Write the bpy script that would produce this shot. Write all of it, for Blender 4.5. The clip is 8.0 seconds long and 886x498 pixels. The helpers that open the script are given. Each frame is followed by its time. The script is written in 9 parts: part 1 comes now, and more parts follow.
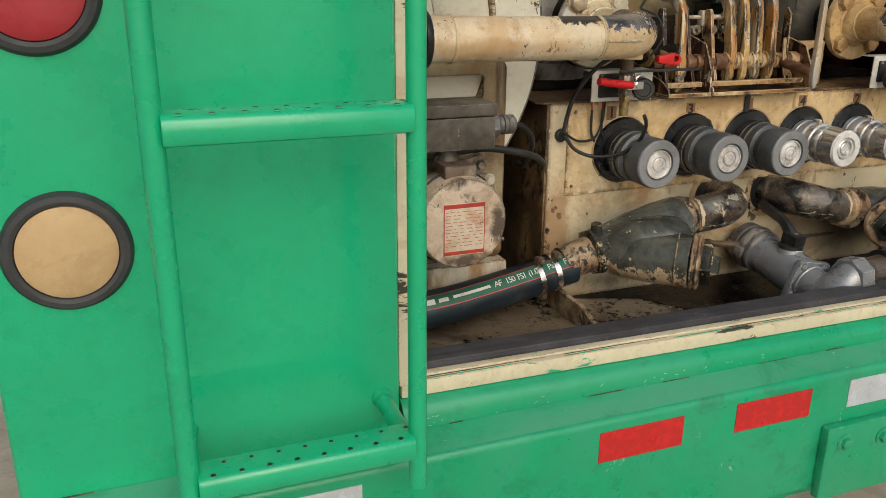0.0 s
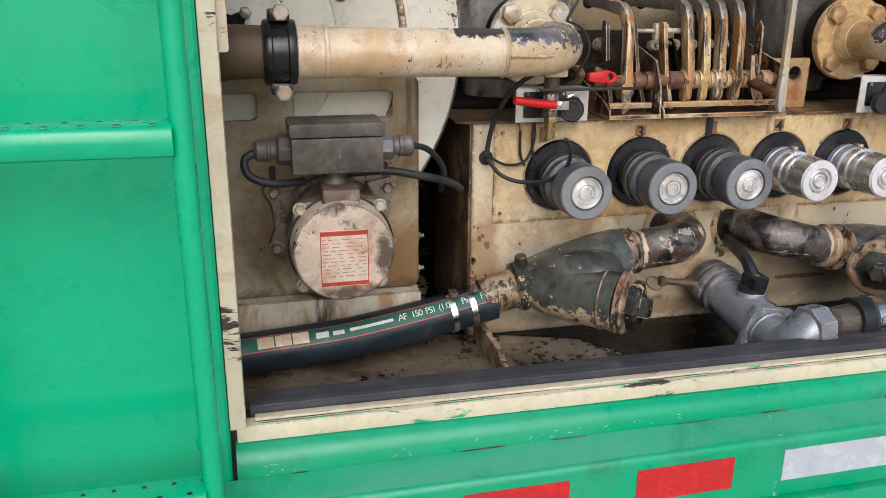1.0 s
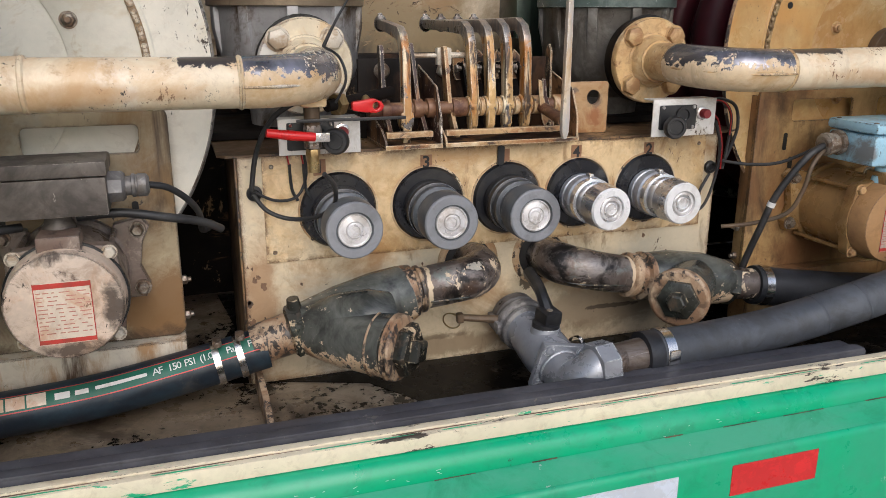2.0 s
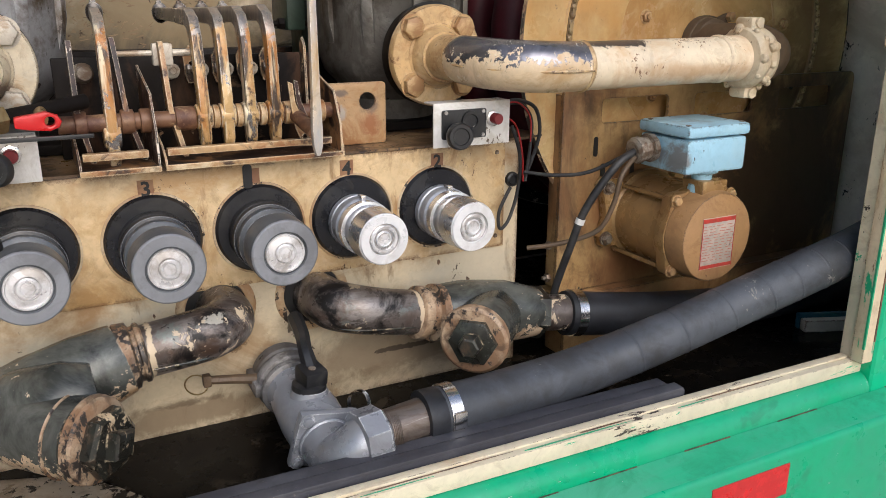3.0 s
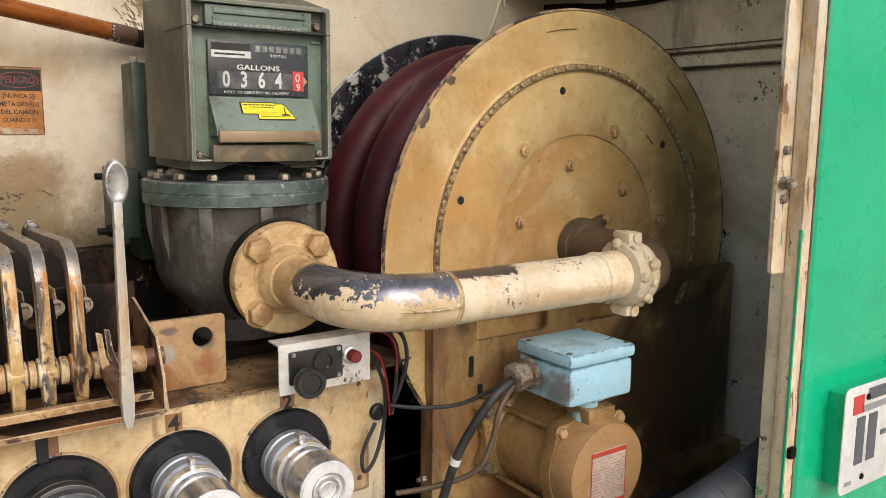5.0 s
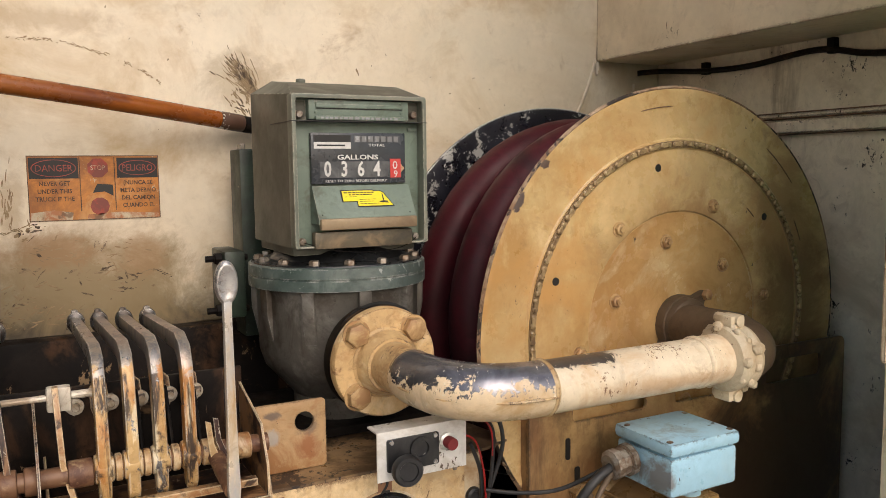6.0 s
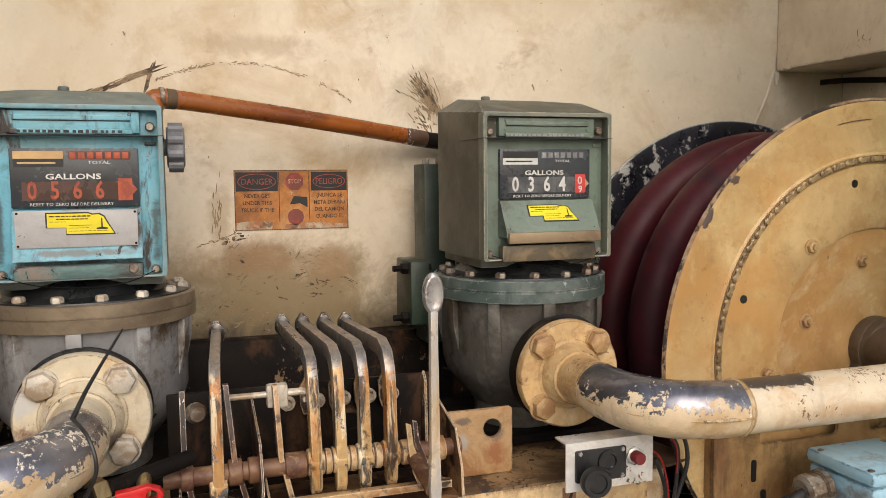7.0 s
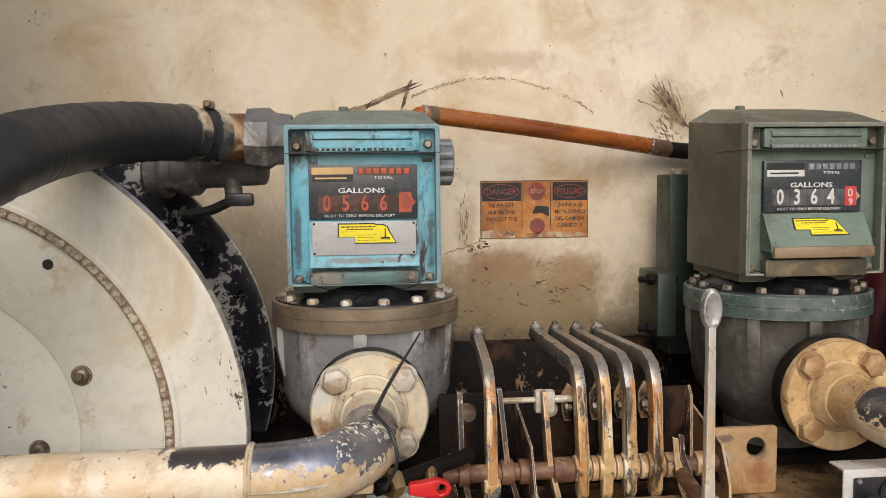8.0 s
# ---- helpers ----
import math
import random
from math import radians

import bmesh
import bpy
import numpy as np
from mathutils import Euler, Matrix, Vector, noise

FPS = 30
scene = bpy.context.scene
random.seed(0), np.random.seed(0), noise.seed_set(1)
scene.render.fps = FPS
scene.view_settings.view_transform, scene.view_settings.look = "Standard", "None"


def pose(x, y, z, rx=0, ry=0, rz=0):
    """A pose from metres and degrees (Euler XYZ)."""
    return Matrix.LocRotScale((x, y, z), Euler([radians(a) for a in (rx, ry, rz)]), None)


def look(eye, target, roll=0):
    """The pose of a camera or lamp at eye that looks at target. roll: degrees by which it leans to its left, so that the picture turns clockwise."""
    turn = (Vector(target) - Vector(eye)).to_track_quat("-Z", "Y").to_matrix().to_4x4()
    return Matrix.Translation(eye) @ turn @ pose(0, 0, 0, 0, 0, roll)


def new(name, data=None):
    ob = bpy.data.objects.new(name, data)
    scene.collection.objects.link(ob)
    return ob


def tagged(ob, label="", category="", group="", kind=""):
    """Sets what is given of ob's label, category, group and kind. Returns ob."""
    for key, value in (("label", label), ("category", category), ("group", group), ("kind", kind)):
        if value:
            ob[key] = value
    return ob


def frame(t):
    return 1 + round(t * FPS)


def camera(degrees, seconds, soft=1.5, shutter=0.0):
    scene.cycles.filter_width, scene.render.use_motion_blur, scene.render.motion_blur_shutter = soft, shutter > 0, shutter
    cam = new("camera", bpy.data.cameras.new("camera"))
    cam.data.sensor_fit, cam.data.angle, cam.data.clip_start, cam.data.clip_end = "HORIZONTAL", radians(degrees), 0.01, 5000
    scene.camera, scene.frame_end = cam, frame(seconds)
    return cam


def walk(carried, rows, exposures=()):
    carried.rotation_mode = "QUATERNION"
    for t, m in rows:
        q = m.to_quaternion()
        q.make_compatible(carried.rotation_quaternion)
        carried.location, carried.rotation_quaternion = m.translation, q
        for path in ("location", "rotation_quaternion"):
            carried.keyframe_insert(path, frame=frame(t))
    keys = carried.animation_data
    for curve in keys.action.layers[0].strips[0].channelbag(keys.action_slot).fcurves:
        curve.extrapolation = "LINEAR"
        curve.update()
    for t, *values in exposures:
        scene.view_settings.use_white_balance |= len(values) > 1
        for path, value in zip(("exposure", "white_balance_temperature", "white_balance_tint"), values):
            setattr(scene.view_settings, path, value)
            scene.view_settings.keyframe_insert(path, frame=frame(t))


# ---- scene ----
cam = camera(57.8, 8.0, soft=0.8)
METRES, EYE, TILT, LEAN, TURN = 1.55, 1.5, 0.0, 0.0, -20.9
ROWS = [
    (0.0, 0.0, 0.0, 0.0, 0.12, -18.5, -0.36),
    (0.5, 0.1183, 0.0546, -0.0089, 2.88, -18.55, -0.86),
    (1.0, 0.2042, 0.0885, -0.0017, 6.94, -17.77, -0.5),
    (1.5, 0.2956, 0.115, -0.0046, 7.66, -17.43, -0.38),
    (2.0, 0.3771, 0.1698, 0.005, 2.3, -16.56, -0.2),
    (2.2, 0.3995, 0.2067, 0.0114, -0.36, -16.69, 0.1),
    (3.3, 0.5384, 0.3768, -0.0048, -7.62, -16.77, -0.46),
    (3.5, 0.5534, 0.3925, -0.0055, -8.42, -16.27, -0.6),
    (4.0, 0.565, 0.4303, 0.0211, -11.14, -14.03, -1.11),
    (4.5, 0.5594, 0.4489, 0.0565, -13.34, -10.77, -0.92),
    (4.7, 0.5579, 0.4589, 0.0706, -14.1, -9.93, -0.79),
    (5.8, 0.5601, 0.4654, 0.1159, -9.52, -5.91, 0.5),
    (6.0, 0.5572, 0.4604, 0.1258, -7.33, -5.67, 0.7),
    (6.5, 0.5316, 0.4505, 0.1339, -2.07, -5.01, 0.67),
    (7.0, 0.5096, 0.442, 0.1338, 2.52, -5.01, 0.58),
    (7.5, 0.4771, 0.4263, 0.1395, 8.85, -5.16, 0.69),
    (8.0, 0.4393, 0.4109, 0.1451, 15.41, -4.74, 0.67),
]
EXPOSURES = [(0.0, -0.44, 6500, 5), (0.25, -0.27, 6050, 8), (0.5, -0.19, 5750, 9), (1.0, -0.14, 5720, 10), (1.5, -0.15, 5780, 10), (2.2, -0.11, 5720, 12), (3.5, 0.04, 5800, 11), (4.5, 0.06, 5950, 9), (6.0, -0.06, 6300, 13), (7.0, -0.08, 6250, 12), (8.0, -0.10, 6000, 11)]
walk(cam, [(t, pose(0, 0, EYE, TILT, LEAN, TURN) @ pose(METRES * x, METRES * y, METRES * z, 90 + pitch, roll, yaw)) for t, x, y, z, yaw, pitch, roll in ROWS], EXPOSURES)

# ---- daylight ----
SUN_HEIGHT, SUN_TURN = 36, 184
world = bpy.data.worlds.new("sky")
scene.world = world
world.use_nodes = True
wn = world.node_tree.nodes
sky = wn.new("ShaderNodeTexSky")
sky.sky_type = "NISHITA"
sky.sun_disc = False
sky.sun_elevation, sky.sun_rotation = radians(SUN_HEIGHT), radians(SUN_TURN)
sky.dust_density, sky.ozone_density, sky.air_density = 4.0, 1.0, 1.2
wn["Background"].inputs["Strength"].default_value = 0.15
world.node_tree.links.new(sky.outputs["Color"], wn["Background"].inputs["Color"])
sun = new("sun", bpy.data.lights.new("sun", "SUN"))
sun.data.energy, sun.data.angle, sun.data.color = 1.22, radians(58), (1.0, 0.97, 0.92)
a, h = radians(SUN_TURN), radians(SUN_HEIGHT)
toward = Vector((math.sin(a) * math.cos(h), math.cos(a) * math.cos(h), math.sin(h)))
sun.matrix_world = look(toward * 30, (0, 0, 0))
scene.view_settings.exposure = 0.0


# ---- materials ----
class Nodes:
    """A small wrapper to lay out a node material."""

    def __init__(self, name):
        self.m = bpy.data.materials.new(name)
        self.m.use_nodes = True
        self.n, self.l = self.m.node_tree.nodes, self.m.node_tree.links
        self.p = self.n["Principled BSDF"]
        self.tc = self.n.new("ShaderNodeTexCoord")

    def link(self, a, b):
        self.l.new(a, b)

    def noise(self, scale, detail=4, rough=0.55, stretch=(1, 1, 1), distort=0.0, shift=0.0):
        mp = self.n.new("ShaderNodeMapping")
        mp.inputs["Scale"].default_value = stretch
        mp.inputs["Location"].default_value = (shift, shift * 0.7, shift * 1.3)
        self.link(self.tc.outputs["Object"], mp.inputs["Vector"])
        t = self.n.new("ShaderNodeTexNoise")
        t.inputs["Scale"].default_value, t.inputs["Detail"].default_value = scale, detail
        t.inputs["Roughness"].default_value, t.inputs["Distortion"].default_value = rough, distort
        self.link(mp.outputs["Vector"], t.inputs["Vector"])
        return t.outputs["Fac"]

    def ramp(self, fac, lo, hi):
        r = self.n.new("ShaderNodeMapRange")
        r.inputs["From Min"].default_value, r.inputs["From Max"].default_value = lo, hi
        self.link(fac, r.inputs["Value"])
        return r.outputs["Result"]

    def math(self, op, a, b):
        r = self.n.new("ShaderNodeMath")
        r.operation = op
        for i, v in enumerate((a, b)):
            if isinstance(v, (int, float)):
                r.inputs[i].default_value = v
            else:
                self.link(v, r.inputs[i])
        return r.outputs[0]

    def mix(self, fac, a, b):
        r = self.n.new("ShaderNodeMix")
        r.data_type = "RGBA"
        for sock, v in ((r.inputs[0], fac), (r.inputs[6], a), (r.inputs[7], b)):
            if isinstance(v, tuple):
                sock.default_value = (*v, 1)
            elif isinstance(v, (int, float)):
                sock.default_value = v
            else:
                self.link(v, sock)
        return r.outputs[2]


def surface(name, base, rough=0.5, metal=0.0, stains=(), chips=(), grain=0.12, bump=0.15, bump_scale=60, spec=0.5, coat=0.0, edge=None, top=None, patches=()):
    """Paint, metal or rubber. stains: (colour, scale, low, high, strength, stretch) soft; chips: (colour, scale,
    threshold, roughness, metal) hard-edged;
    edge: (colour, radius, amount, metal) of wear along sharp edges; top: (colour, roughness, metal, level) of paint
    worn off upward faces;
    patches: (colour, centre, reach, strength, scale, roughness, metal) of a stain, bare spot or painted shade of its
    own shape, in the place's metres."""
    s = Nodes(name)
    s.p.inputs["Specular IOR Level"].default_value = spec
    s.p.inputs["Coat Weight"].default_value = coat
    tone = s.ramp(s.noise(5.0, 8, 0.66), 0.36, 0.64)
    col = s.mix(tone, tuple(c * (1 - 1.6 * grain) for c in base), tuple(min(1, c * (1 + grain)) for c in base))
    fine = s.ramp(s.noise(70, 5, 0.7), 0.42, 0.62)
    col = s.mix(s.math("MULTIPLY", fine, min(0.8, grain * 2.2)), col, tuple(c * 0.62 for c in base))
    grit = s.ramp(s.noise(24, 12, 0.78, (1, 1, 1), 0.7, 77.0), 0.52, 0.63)
    col = s.mix(s.math("MULTIPLY", grit, min(0.6, grain * 3.6)), col, tuple(c * q for c, q in zip(base, (0.42, 0.34, 0.28))))
    rg = s.math("ADD", s.math("MULTIPLY", s.ramp(s.noise(16, 6, 0.65), 0.35, 0.65), 0.22), rough - 0.11)
    mt = metal
    height = s.math("MULTIPLY", s.noise(bump_scale, 5, 0.65), 0.5)
    k = 3.1
    for colour, scale, lo, hi, strength, stretch in stains:
        k += 7.7
        mid, half = (lo + hi) / 2 - 0.075, (hi - lo) * 0.26
        f = s.math("MULTIPLY", s.ramp(s.noise(scale, 10, 0.68, stretch, 0.5, k), mid - half, mid + half), min(1.0, strength * 1.25))
        col = s.mix(f, col, colour)
        rg = s.math("ADD", rg, s.math("MULTIPLY", f, 0.1))
    for pcol, ctr, reach, strength, pscale, prough, pmetal in patches:
        k += 3.9
        ge = s.n.new("ShaderNodeNewGeometry")
        mp = s.n.new("ShaderNodeMapping")
        mp.inputs["Scale"].default_value = tuple(1 / r for r in reach)
        mp.inputs["Location"].default_value = tuple(-c / r for c, r in zip(ctr, reach))
        s.link(ge.outputs["Position"], mp.inputs["Vector"])
        ln = s.n.new("ShaderNodeVectorMath")
        ln.operation = "LENGTH"
        s.link(mp.outputs["Vector"], ln.inputs[0])
        wild = s.math("MULTIPLY", s.math("SUBTRACT", s.noise(pscale, 12, 0.72, (1, 1, 1), 0.6, k), 0.5), 2.6)
        f = s.math("SUBTRACT", s.math("ADD", wild, 1.0), ln.outputs["Value"])
        f = s.math("MULTIPLY", s.ramp(f, 0.0, 0.10 if pmetal else 0.5), strength)
        col = s.mix(f, col, pcol)
        rg = s.math("ADD", s.math("MULTIPLY", rg, s.math("SUBTRACT", 1.0, f)), s.math("MULTIPLY", f, prough))
        if pmetal:
            mt = s.math("ADD", s.math("MULTIPLY", mt, s.math("SUBTRACT", 1.0, f)), s.math("MULTIPLY", f, pmetal))
    if top:
        ge = s.n.new("ShaderNodeNewGeometry")
        sx = s.n.new("ShaderNodeSeparateXYZ")
        s.link(ge.outputs["Normal"], sx.inputs[0])
        wild = s.math("MULTIPLY", s.math("SUBTRACT", s.noise(20, 8, 0.68, (1, 1, 1), 0.4, 12.0), 0.5), 2.4)
        wild = s.math("ADD", wild, s.math("MULTIPLY", s.math("SUBTRACT", s.noise(85, 6, 0.7, (1, 1, 1), 0.3, 31.0), 0.5), 2.2))
        level = top[3] if len(top) > 3 else 0.16
        f = s.ramp(s.math("ADD", sx.outputs["Z"], wild), level, level + 0.04)
        vary = s.ramp(s.noise(11, 8, 0.7, (1, 1, 1), 0.5, 63.0), 0.40, 0.62)
        col = s.mix(f, col, s.mix(vary, tuple(c * 0.5 for c in top[0]), tuple(c * 1.6 for c in top[0])))
        rg = s.math("ADD", s.math("MULTIPLY", rg, s.math("SUBTRACT", 1.0, f)), s.math("MULTIPLY", f, top[1]))
        mt = s.math("ADD", s.math("MULTIPLY", mt, s.math("SUBTRACT", 1.0, f)), s.math("MULTIPLY", f, top[2]))
        height = s.math("SUBTRACT", height, s.math("MULTIPLY", f, 0.6))
    for colour, scale, lo, crough, cmetal, *pull in chips:
        k += 5.3
        pull = pull[0] if pull else (1, 1, 0.6)
        big = s.math("MULTIPLY", s.noise(scale * 0.16, 3, 0.5, (1, 1, 1), 0.3, k), 0.42)
        small = s.math("MULTIPLY", s.noise(scale * 1.5, 8, 0.72, pull, 0.4, k + 1), 0.58)
        f = s.ramp(s.math("ADD", big, small), lo - 0.036, lo - 0.026)
        col = s.mix(f, col, colour)
        rg = s.math("ADD", s.math("MULTIPLY", rg, s.math("SUBTRACT", 1.0, f)), s.math("MULTIPLY", f, crough))
        mt = s.math("ADD", s.math("MULTIPLY", mt, s.math("SUBTRACT", 1.0, f)), s.math("MULTIPLY", f, cmetal))
        height = s.math("SUBTRACT", height, s.math("MULTIPLY", f, 0.5))
    if edge:
        ecol, erad, eamt, emet = edge
        bv = s.n.new("ShaderNodeBevel")
        bv.samples = 4
        bv.inputs["Radius"].default_value = erad
        ge = s.n.new("ShaderNodeNewGeometry")
        dt = s.n.new("ShaderNodeVectorMath")
        dt.operation = "DOT_PRODUCT"
        s.link(bv.outputs["Normal"], dt.inputs[0])
        s.link(ge.outputs["Normal"], dt.inputs[1])
        bent = s.ramp(dt.outputs["Value"], 0.995, 0.90)
        patch = s.ramp(s.noise(45, 6, 0.7, (1, 1, 1), 0.3, 51.0), 0.62 - 0.3 * eamt, 0.70 - 0.3 * eamt)
        f = s.math("MULTIPLY", bent, patch)
        col = s.mix(f, col, ecol)
        mt = s.math("ADD", s.math("MULTIPLY", mt, s.math("SUBTRACT", 1.0, f)), s.math("MULTIPLY", f, emet))
    s.link(col, s.p.inputs["Base Color"])
    s.link(rg, s.p.inputs["Roughness"])
    if isinstance(mt, (int, float)):
        s.p.inputs["Metallic"].default_value = mt
    else:
        s.link(mt, s.p.inputs["Metallic"])
    b = s.n.new("ShaderNodeBump")
    b.inputs["Strength"].default_value, b.inputs["Distance"].default_value = bump, 0.002
    s.link(height, b.inputs["Height"])
    s.link(b.outputs["Normal"], s.p.inputs["Normal"])
    return s.m


U = (1, 1, 1)
DOWN = (1, 1, 0.12)
RUST, GRIME, OIL, BARE = (0.16, 0.055, 0.018), (0.09, 0.062, 0.038), (0.012, 0.010, 0.009), (0.30, 0.30, 0.31)
M = {}
M["green"] = surface("green_enamel", (0.014, 0.45, 0.215), 0.30, 0, [((0.010, 0.40, 0.19), 2.2, 0.42, 0.75, 0.3, U), ((0.006, 0.25, 0.11), 7, 0.58, 0.8, 0.22, U)],
                     [((0.06, 0.05, 0.03), 110, 0.700, 0.6, 0)], 0.04, 0.05, 14, 0.5, 0.4)
M["green_top"] = surface("green_enamel_scuffed", (0.006, 0.355, 0.158), 0.34, 0, [((0.04, 0.33, 0.18), 6, 0.45, 0.7, 0.4, U), ((0.02, 0.12, 0.06), 12, 0.6, 0.78, 0.3, U)],
                         [((0.40, 0.45, 0.38), 95, 0.672, 0.6, 0), ((0.03, 0.03, 0.02), 120, 0.69, 0.6, 0)], 0.06, 0.1, 26, 0.5, 0.15, ((0.25, 0.42, 0.33), 0.003, 0.35, 0))
# paler green with the bumper top's sky sheen put in; hole rims share it
M["green_pale"] = surface("pale_green_enamel", (0.035, 0.40, 0.205), 0.38, 0, [((0.09, 0.38, 0.235), 8, 0.45, 0.7, 0.6, (0.3, 1, 1)), ((0.02, 0.25, 0.12), 9, 0.55, 0.75, 0.5, U)],
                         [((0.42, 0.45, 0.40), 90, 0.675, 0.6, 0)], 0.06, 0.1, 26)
M["cream_trim"] = surface("cream_trim_worn", (0.70, 0.62, 0.45), 0.48, 0, [((0.46, 0.31, 0.16), 12, 0.56, 0.78, 0.5, (0.3, 1, 1))],
                          [((0.03, 0.38, 0.18), 26, 0.625, 0.4, 0, (0.22, 1, 1)), ((0.05, 0.038, 0.028), 36, 0.628, 0.7, 0, (0.22, 1, 1))], 0.08, 0.3, 60, 0.5, 0, ((0.05, 0.04, 0.03), 0.002, 0.35, 0))
M["wall"] = surface("cream_wall_paint", (0.76, 0.66, 0.51), 0.40, 0, [((0.62, 0.50, 0.33), 1.5, 0.42, 0.85, 0.7, U), ((0.48, 0.33, 0.16), 4.2, 0.48, 0.82, 0.65, U), ((0.36, 0.23, 0.11), 9, 0.62, 0.84, 0.55, (0.8, 1, 0.8)), ((0.60, 0.57, 0.46), 2.3, 0.50, 0.84, 0.3, U)],
                    [((0.16, 0.11, 0.07), 80, 0.690, 0.7, 0)], 0.05, 0.06, 20, 0.5, 0, None, None,
                    # low patches darken the wall's foot; (0.66, 1.55) is shadow painted beside the register
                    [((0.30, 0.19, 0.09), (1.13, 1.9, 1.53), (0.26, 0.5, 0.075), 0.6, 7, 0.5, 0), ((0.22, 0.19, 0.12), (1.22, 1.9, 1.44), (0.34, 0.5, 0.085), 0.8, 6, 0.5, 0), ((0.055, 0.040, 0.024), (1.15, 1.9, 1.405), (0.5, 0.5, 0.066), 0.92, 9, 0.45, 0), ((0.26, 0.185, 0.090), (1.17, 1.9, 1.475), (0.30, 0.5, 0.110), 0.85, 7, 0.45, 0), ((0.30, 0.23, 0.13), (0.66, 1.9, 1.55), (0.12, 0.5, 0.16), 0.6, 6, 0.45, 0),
                     ((0.30, 0.155, 0.060), (1.12, 1.9, 1.560), (0.09, 0.5, 0.040), 0.55, 20, 0.5, 0), ((0.32, 0.17, 0.07), (1.27, 1.9, 1.545), (0.05, 0.5, 0.045), 0.45, 20, 0.5, 0),
                     ((0.36, 0.24, 0.12), (1.14, 1.9, 1.96), (0.14, 0.5, 0.03), 0.45, 9, 0.5, 0), ((0.40, 0.28, 0.15), (1.06, 1.9, 1.64), (0.03, 0.5, 0.07), 0.5, 14, 0.5, 0), ((0.36, 0.27, 0.16), (1.47, 1.9, 1.86), (0.09, 0.5, 0.06), 0.5, 11, 0.5, 0)])
M["wall_side"] = surface("grey_white_spattered_paint", (0.85, 0.76, 0.61), 0.44, 0, [((0.50, 0.41, 0.29), 4, 0.52, 0.80, 0.55, U), ((0.28, 0.22, 0.15), 12, 0.58, 0.80, 0.5, DOWN)],
                         [((0.022, 0.019, 0.016), 62, 0.628, 0.5, 0)], 0.08, 0.15, 60, 0.5, 0, ((0.14, 0.08, 0.045), 0.006, 0.75, 0))
M["tan"] = surface("tan_sheet_metal", (0.70, 0.52, 0.285), 0.36, 0, [((0.46, 0.27, 0.10), 6, 0.54, 0.80, 0.7, U), ((0.76, 0.66, 0.47), 4, 0.52, 0.80, 0.65, U), ((0.26, 0.13, 0.045), 20, 0.62, 0.80, 0.6, (1, 1, 0.3)), ((0.46, 0.28, 0.11), 24, 0.5, 0.80, 0.5, U)],
                   [((0.08, 0.045, 0.025), 78, 0.668, 0.7, 0)], 0.12, 0.1, 60, 0.5, 0, ((0.13, 0.06, 0.025), 0.010, 0.62, 0))
M["tan_pale"] = surface("pale_tan_sheet_metal", (0.66, 0.55, 0.37), 0.40, 0, [((0.34, 0.19, 0.075), 6, 0.56, 0.80, 0.7, U), ((0.50, 0.49, 0.40), 3.0, 0.50, 0.78, 0.55, U), ((0.18, 0.10, 0.045), 16, 0.64, 0.80, 0.65, (1, 1, 0.35))],
                        [((0.06, 0.042, 0.028), 56, 0.645, 0.7, 0)], 0.1, 0.12, 60, 0.5, 0, ((0.12, 0.055, 0.025), 0.014, 0.75, 0), None,
                        [((0.26, 0.19, 0.12), (1.42, 1.34, 0.95), (0.26, 0.2, 0.055), 0.75, 9, 0.4, 0), ((0.20, 0.13, 0.07), (1.10, 1.34, 0.905), (0.28, 0.2, 0.026), 0.7, 22, 0.4, 0), ((0.30, 0.15, 0.06), (0.76, 1.34, 1.03), (0.045, 0.2, 0.16), 0.7, 12, 0.45, 0),
                         ((0.050, 0.032, 0.020), (1.155, 1.34, 1.010), (0.018, 0.2, 0.018), 0.9, 80, 0.35, 0.02), ((0.060, 0.038, 0.022), (1.250, 1.34, 1.020), (0.014, 0.2, 0.020), 0.85, 80, 0.35, 0.02), ((0.070, 0.045, 0.026), (1.335, 1.34, 1.012), (0.040, 0.2, 0.006), 0.8, 70, 0.35, 0.02), ((0.38, 0.24, 0.12), (1.16, 1.34, 1.01), (0.06, 0.2, 0.05), 0.5, 16, 0.45, 0), ((0.40, 0.26, 0.14), (1.36, 1.34, 1.01), (0.09, 0.2, 0.03), 0.45, 15, 0.45, 0),
                         ((0.055, 0.036, 0.022), (1.44, 1.34, 0.945), (0.07, 0.2, 0.005), 0.8, 60, 0.35, 0.02), ((0.12, 0.08, 0.045), (1.08, 1.34, 0.925), (0.06, 0.2, 0.006), 0.6, 60, 0.35, 0), ((0.46, 0.42, 0.33), (1.55, 1.34, 1.06), (0.13, 0.2, 0.05), 0.5, 8, 0.4, 0)])
M["tan_top"] = surface("oily_brown_sheet_metal", (0.30, 0.19, 0.09), 0.35, 0, [((0.10, 0.06, 0.03), 6, 0.42, 0.65, 0.85, U)], [((0.03, 0.02, 0.015), 40, 0.57, 0.4, 0)], 0.15, 0.15)
